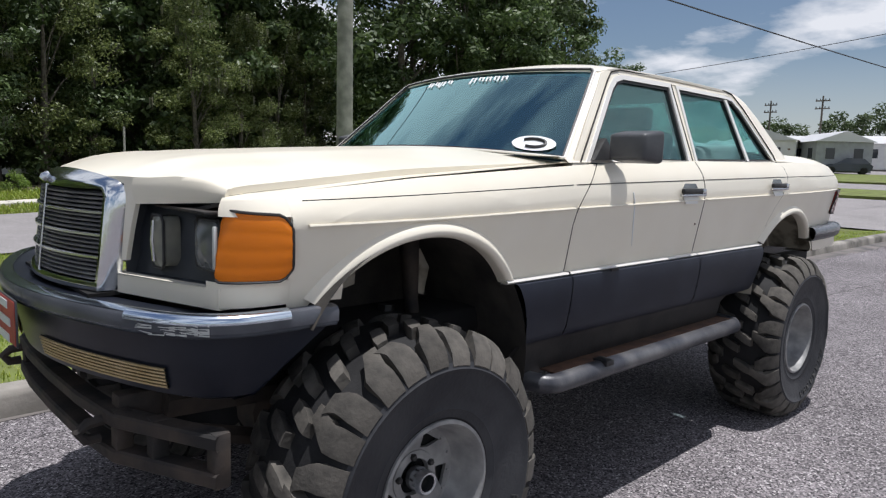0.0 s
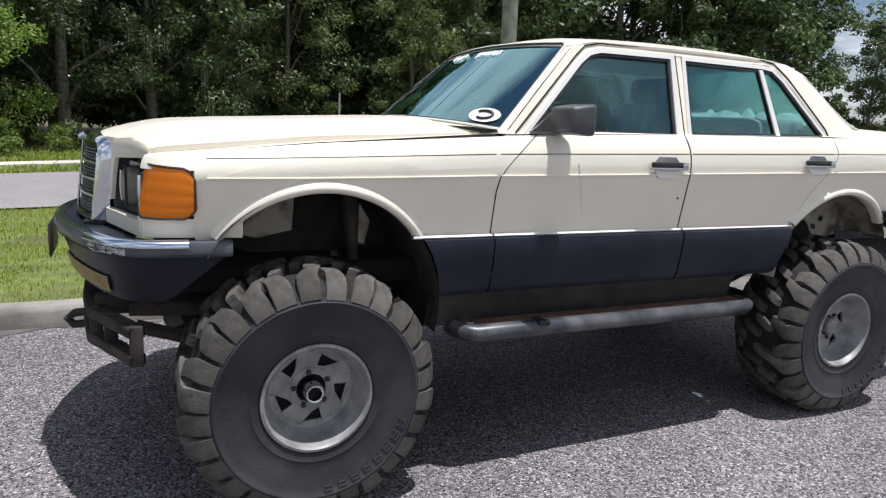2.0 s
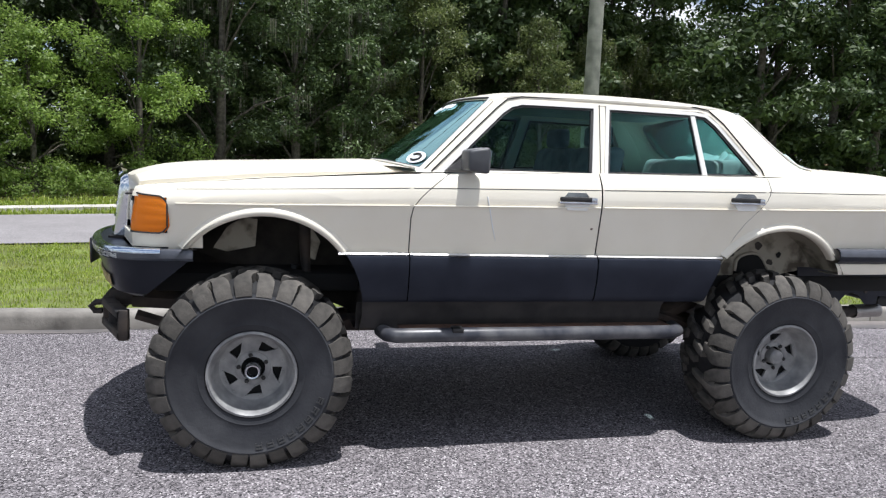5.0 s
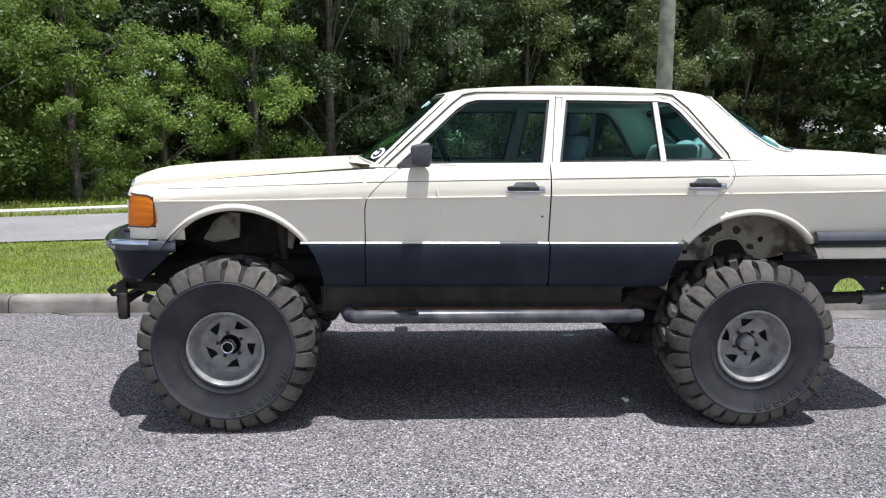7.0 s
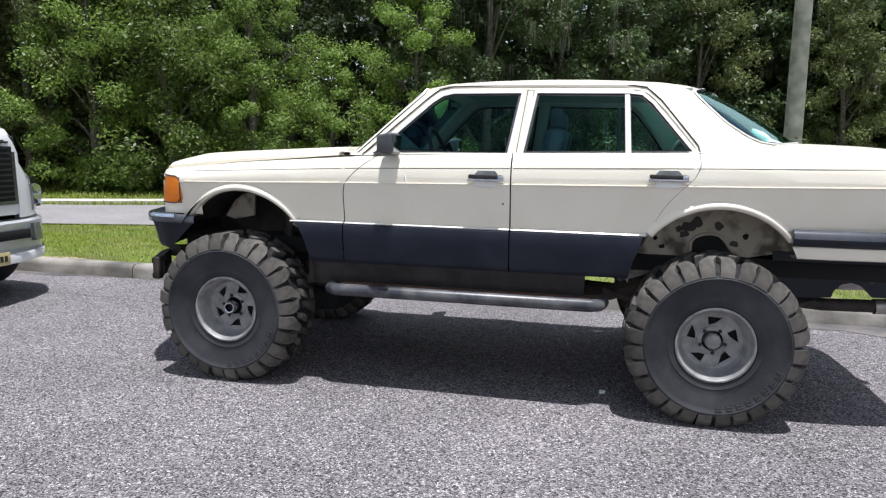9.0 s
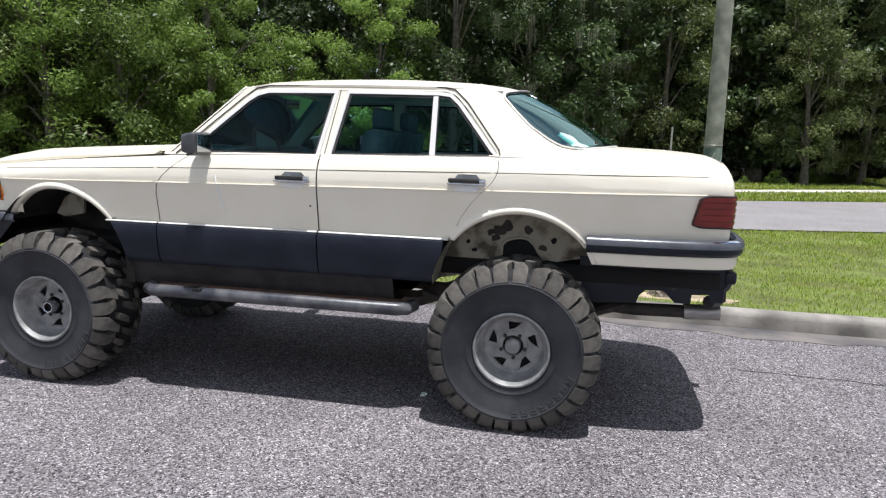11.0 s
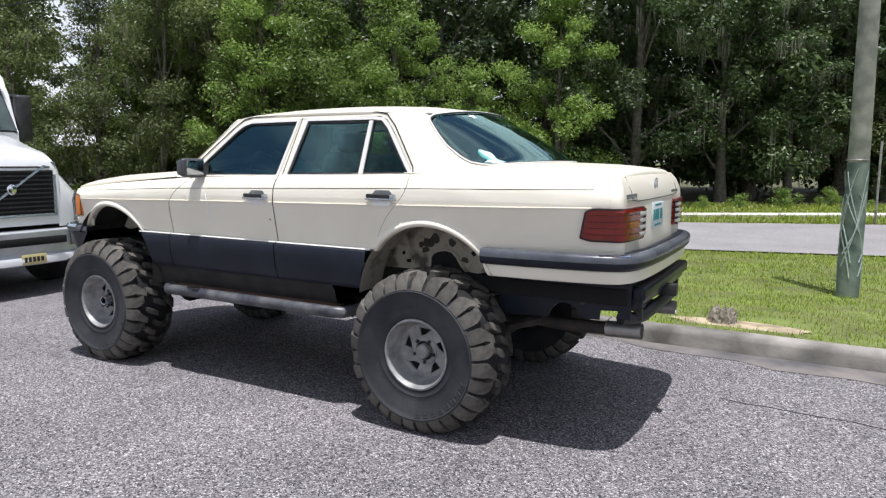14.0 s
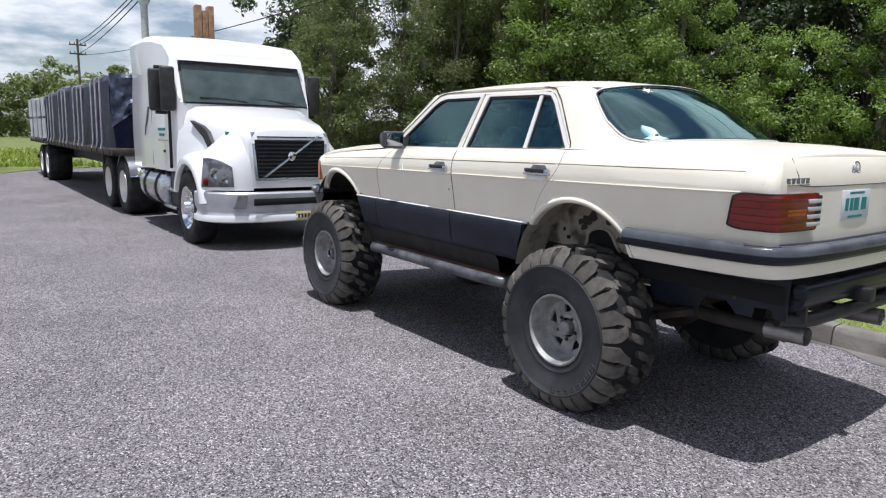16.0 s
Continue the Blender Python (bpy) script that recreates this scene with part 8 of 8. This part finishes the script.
for x, y, s in ((40, 37, 1.4), (46, 39, 1.45), (52, 41, 1.5), (57.5, 43.5, 1.4), (74, 47.5, 1.0), (80, 49, 1.05), (-24.3, 12.2, 0.8), (30, 36.5, 1.5), (33, 38.5, 1.5), (36.5, 37, 1.4), (43, 40, 1.45), (48.5, 43, 1.5), (13.5, 40.5, 1.5), (17, 42, 1.55), (20, 43, 1.55), (23.5, 45, 1.55), (27, 46, 1.55), (15, 36, 0.89), (18.5, 38, 0.88), (22, 40, 0.9), (25.5, 42, 0.88), (-28, 14.6, 0.87), (-31.5, 15.2, 1.0), (-24, 16, 0.89), (-34, 17.5, 1.1), (-20.5, 16.6, 0.86)):
    copy_thing(back if s > 0.9 else protos[2], Matrix.Translation((x, y, -0.33)) @ Matrix.Rotation(rng.uniform(0, 6.28), 4, "Z") @ Matrix.Scale(s, 4))
for ob in (*protos, back, shrub):
    for o in (*ob.children_recursive, ob):
        bpy.data.objects.remove(o)

bm = bmesh.new()
grid(bm, lin(-60, 110, 24), [0, 0.3, 0.6, 1], lambda x, v: (x, edge_of_wood(x) + 0.4 + 60 * v, -0.31))
solo("forest_floor", bm, FOREST_FLOOR, "brown leaf litter below the trees", "ground", kind="structure", smooth=0)


# ---- far distance ----
def home(cx, cy, yaw, L, W, H, roof_h, mat, label, windows, base=0.0):
    """A plain single-storey mobile home with a pitched roof."""
    h = thing("mobile_home", (cx, cy, base), label, "house", "distant homes")
    h.rotation_euler = (0, 0, radians(yaw))
    ORIGIN[h] = Vector((0, 0, 0))

    def p(name, bm, m, parent=h):
        return part(name, bm, m, parent, smooth=0)
    p("wall", boxed(-L / 2, L / 2, -W / 2, W / 2, -0.05, H), mat)
    bm = bmesh.new()
    prism(bm, [(-W / 2 - 0.25, H), (0, H + roof_h), (W / 2 + 0.25, H)], lambda y, z: (-L / 2 - 0.25, y, z), lambda y, z: (L / 2 + 0.25, y, z))
    p("roof", bm, ROOF_METAL)
    for k in range(windows):
        x = -L / 2 + (k + 0.5) * L / windows
        for s in (-1, 1):
            wnd = p("window", boxed(x - 0.45, x + 0.45, s * W / 2 - 0.04, s * W / 2 + 0.04, H * 0.42, H * 0.78), WINDOW_DARK)
            part("frame", boxed(x - 0.5, x + 0.5, s * W / 2 - 0.05, s * W / 2 + 0.05, H * 0.40, H * 0.42), HOUSE_WHITE, wnd, smooth=0)
    for s in (-1, 1):
        for y in (-W / 4, W / 4):
            p("end_window", boxed(s * L / 2 - 0.04, s * L / 2 + 0.04, y - 0.4, y + 0.4, H * 0.42, H * 0.78), WINDOW_DARK)
    return h


q = ray_point(E0, 21.8, 0, 80); home(q[0], q[1], 15, 9, 7, 3.1, 1.3, HOUSE_WHITE, "white mobile home with dark windows and pale roof", 3, 1.5)
q = ray_point(E0, 17.6, 0, 78); home(q[0], q[1], 40, 8, 5, 2.8, 1.0, HOUSE_GREY, "grey mobile home with a pale roof", 3, 1.7)
q = ray_point(E0, 14.5, 0, 96); home(q[0], q[1], 100, 20, 6, 2.9, 1.0, HOUSE_WHITE, "long white mobile home", 7, 2.2)
q = ray_point(E0, 9.0, 0, 110); home(q[0], q[1], 100, 20, 6, 2.9, 1.0, HOUSE_WHITE, "long white mobile home", 7, 2.4)
home(36, 55, 30, 16, 8, 3.2, 1.6, HOUSE_WHITE, "white house half hidden behind the trees", 5, -0.32)
home(16, 52, 10, 14, 8, 3.2, 1.6, HOUSE_WHITE, "white house half hidden behind the trees", 5, -0.32)
q = ray_point(E16, 150.5, 0, 52); home(q[0], q[1], 60, 16, 7, 2.7, 0.9, HOUSE_GREY, "low grey house behind the truck", 5, -0.32)

# dark hatchback on the far lot
q = ray_point(E0, 16.2, 0, 74)
hb = thing("parked_car", (q[0], q[1], 1.52), "small dark blue hatchback parked far off", "car")
hb.rotation_euler = (0, 0, radians(115))
ORIGIN[hb] = Vector((0, 0, 0))
bm = loft([(-2.0, [(-0.7, 0.35), (-0.75, 0.8), (0.75, 0.8), (0.7, 0.35)]), (-1.7, [(-0.85, 0.25), (-0.85, 0.95), (0.85, 0.95), (0.85, 0.25)]), (0.0, [(-0.87, 0.25), (-0.87, 0.98), (0.87, 0.98), (0.87, 0.25)]), (1.5, [(-0.85, 0.25), (-0.83, 0.88), (0.83, 0.88), (0.85, 0.25)]), (2.0, [(-0.65, 0.35), (-0.65, 0.7), (0.65, 0.7), (0.65, 0.35)])])
part("body", bm, DARK_CAR, hb, smooth=30)
part("cabin", loft([(-1.8, [(-0.7, 0.94), (-0.65, 1.0), (0.65, 1.0), (0.7, 0.94)]), (-1.3, [(-0.75, 0.94), (-0.58, 1.43), (0.58, 1.43), (0.75, 0.94)]), (0.1, [(-0.75, 0.94), (-0.58, 1.45), (0.58, 1.45), (0.75, 0.94)]), (0.9, [(-0.75, 0.9), (-0.7, 0.95), (0.7, 0.95), (0.75, 0.9)])]), WINDOW_DARK, hb, smooth=30)
for x in (-1.3, 1.3):
    for y in (-0.8, 0.8):
        bm = bmesh.new()
        lathe(bm, [(0.0, -0.1), (0.2, -0.1), (0.31, -0.09), (0.32, 0.0), (0.31, 0.09), (0.2, 0.1), (0.0, 0.1)], 20, (x, y, 0.32))
        part("wheel", bm, RUBBER, hb)

# rising ground, drive and grass strips beyond the parking strip
bm = bmesh.new()
grid(bm, [19.5, 24, 30, 36, 48, 70, 120, 200], [-60, -20, -5, 2, 6, 12, 16], lambda x, y: (x, y + (0.30 * (x - 20) if y > 10 else 0), 0.006 + 0.03 * max(0, x - 24)))
solo("far_lot", bm, ROAD_ASPHALT, "pale asphalt lot rising towards distant homes", "road", kind="structure", smooth=0)
for (x0, x1, y0, y1) in ((35.0, 41.0, 4.0, 13.0), (52.0, 70.0, 9.0, 24.0)):
    bm = bmesh.new()
    zz = lambda x: 0.03 * max(0, x - 24) + 0.02
    prism(bm, [(x0, y0), (x1, y0 - 2), (x1 + 1, y1), (x0, y1)], lambda x, y: (x, y, zz(x) + 0.12), lambda x, y: (x, y, zz(x) - 0.1))
    solo("grass_island", bm, SOIL, "mown grass island between drives", "island", kind="structure", smooth=0)
bm = bmesh.new()
prism(bm, [(-24.0, -30), (-20.9, -1.2), (-22.2, -0.5), (-24.5, 2.6), (-70, 30), (-90, -40)], lambda x, y: (x, y, 0.02), lambda x, y: (x, y, -0.1))
solo("far_grass", bm, SOIL, "rough green grass beyond the parking strip", "ground", kind="structure", smooth=0)


def rough(rng):
    return rng.uniform(-45, -22.5), rng.uniform(-10, 2.0), rng.uniform(2.0, 5.0)


blades("rough_grass", 9000, rough, 0.055, 0.012, 14, GRASS, "tall rough grass beyond the trailer")

# distant tree belts, beyond the homes and behind the trailer
far_clumps = []
rng = random.Random(8)
for a in lin(5, 27, 60):
    d = rng.uniform(120, 150)
    top = ramp(a, [(5, 8), (14, 9.5), (17, 9.0), (18.6, 5), (20, 8.6), (21.5, 7.0), (24, 6.5), (27, 8)])
    for z in lin(2.5, top, 5):
        q = ray_point(E0, a + rng.uniform(-0.3, 0.3), 0, d)
        far_clumps.append((q[0], q[1], z + rng.uniform(-0.6, 0.8) + 1.5, rng.uniform(1.2, 2.0)))
me = leaf_mesh("distant_woods", far_clumps, 110, 0.30, LEAF_DARK, 31, 1.1)
tagged(new("distant_woods", me), "dark belt of far trees behind the homes", "trees", kind="stuff")
far_clumps = []
for a in lin(152, 192, 90):
    d = rng.uniform(95, 120)
    top = ramp(a, [(152, 6), (160, 6.0), (166, 7.5), (169, 8.5), (171, 7.2), (173, 8.2), (175, 6.8), (178, 7.6), (181, 6), (184, 8.5), (192, 9)]) + 0.7 * math.sin(a * 3.1)
    for z in lin(0.6, top, 7):
        q = ray_point(E16, a + rng.uniform(-0.3, 0.3), 0, d)
        far_clumps.append((q[0], q[1], z + rng.uniform(-0.6, 0.8), rng.uniform(1.2, 2.0)))
me = leaf_mesh("distant_woods", far_clumps, 120, 0.28, LEAF_OLIVE, 32, 1.1)
tagged(new("distant_woods", me), "hazy green belt of trees behind the trailer", "trees", kind="stuff")
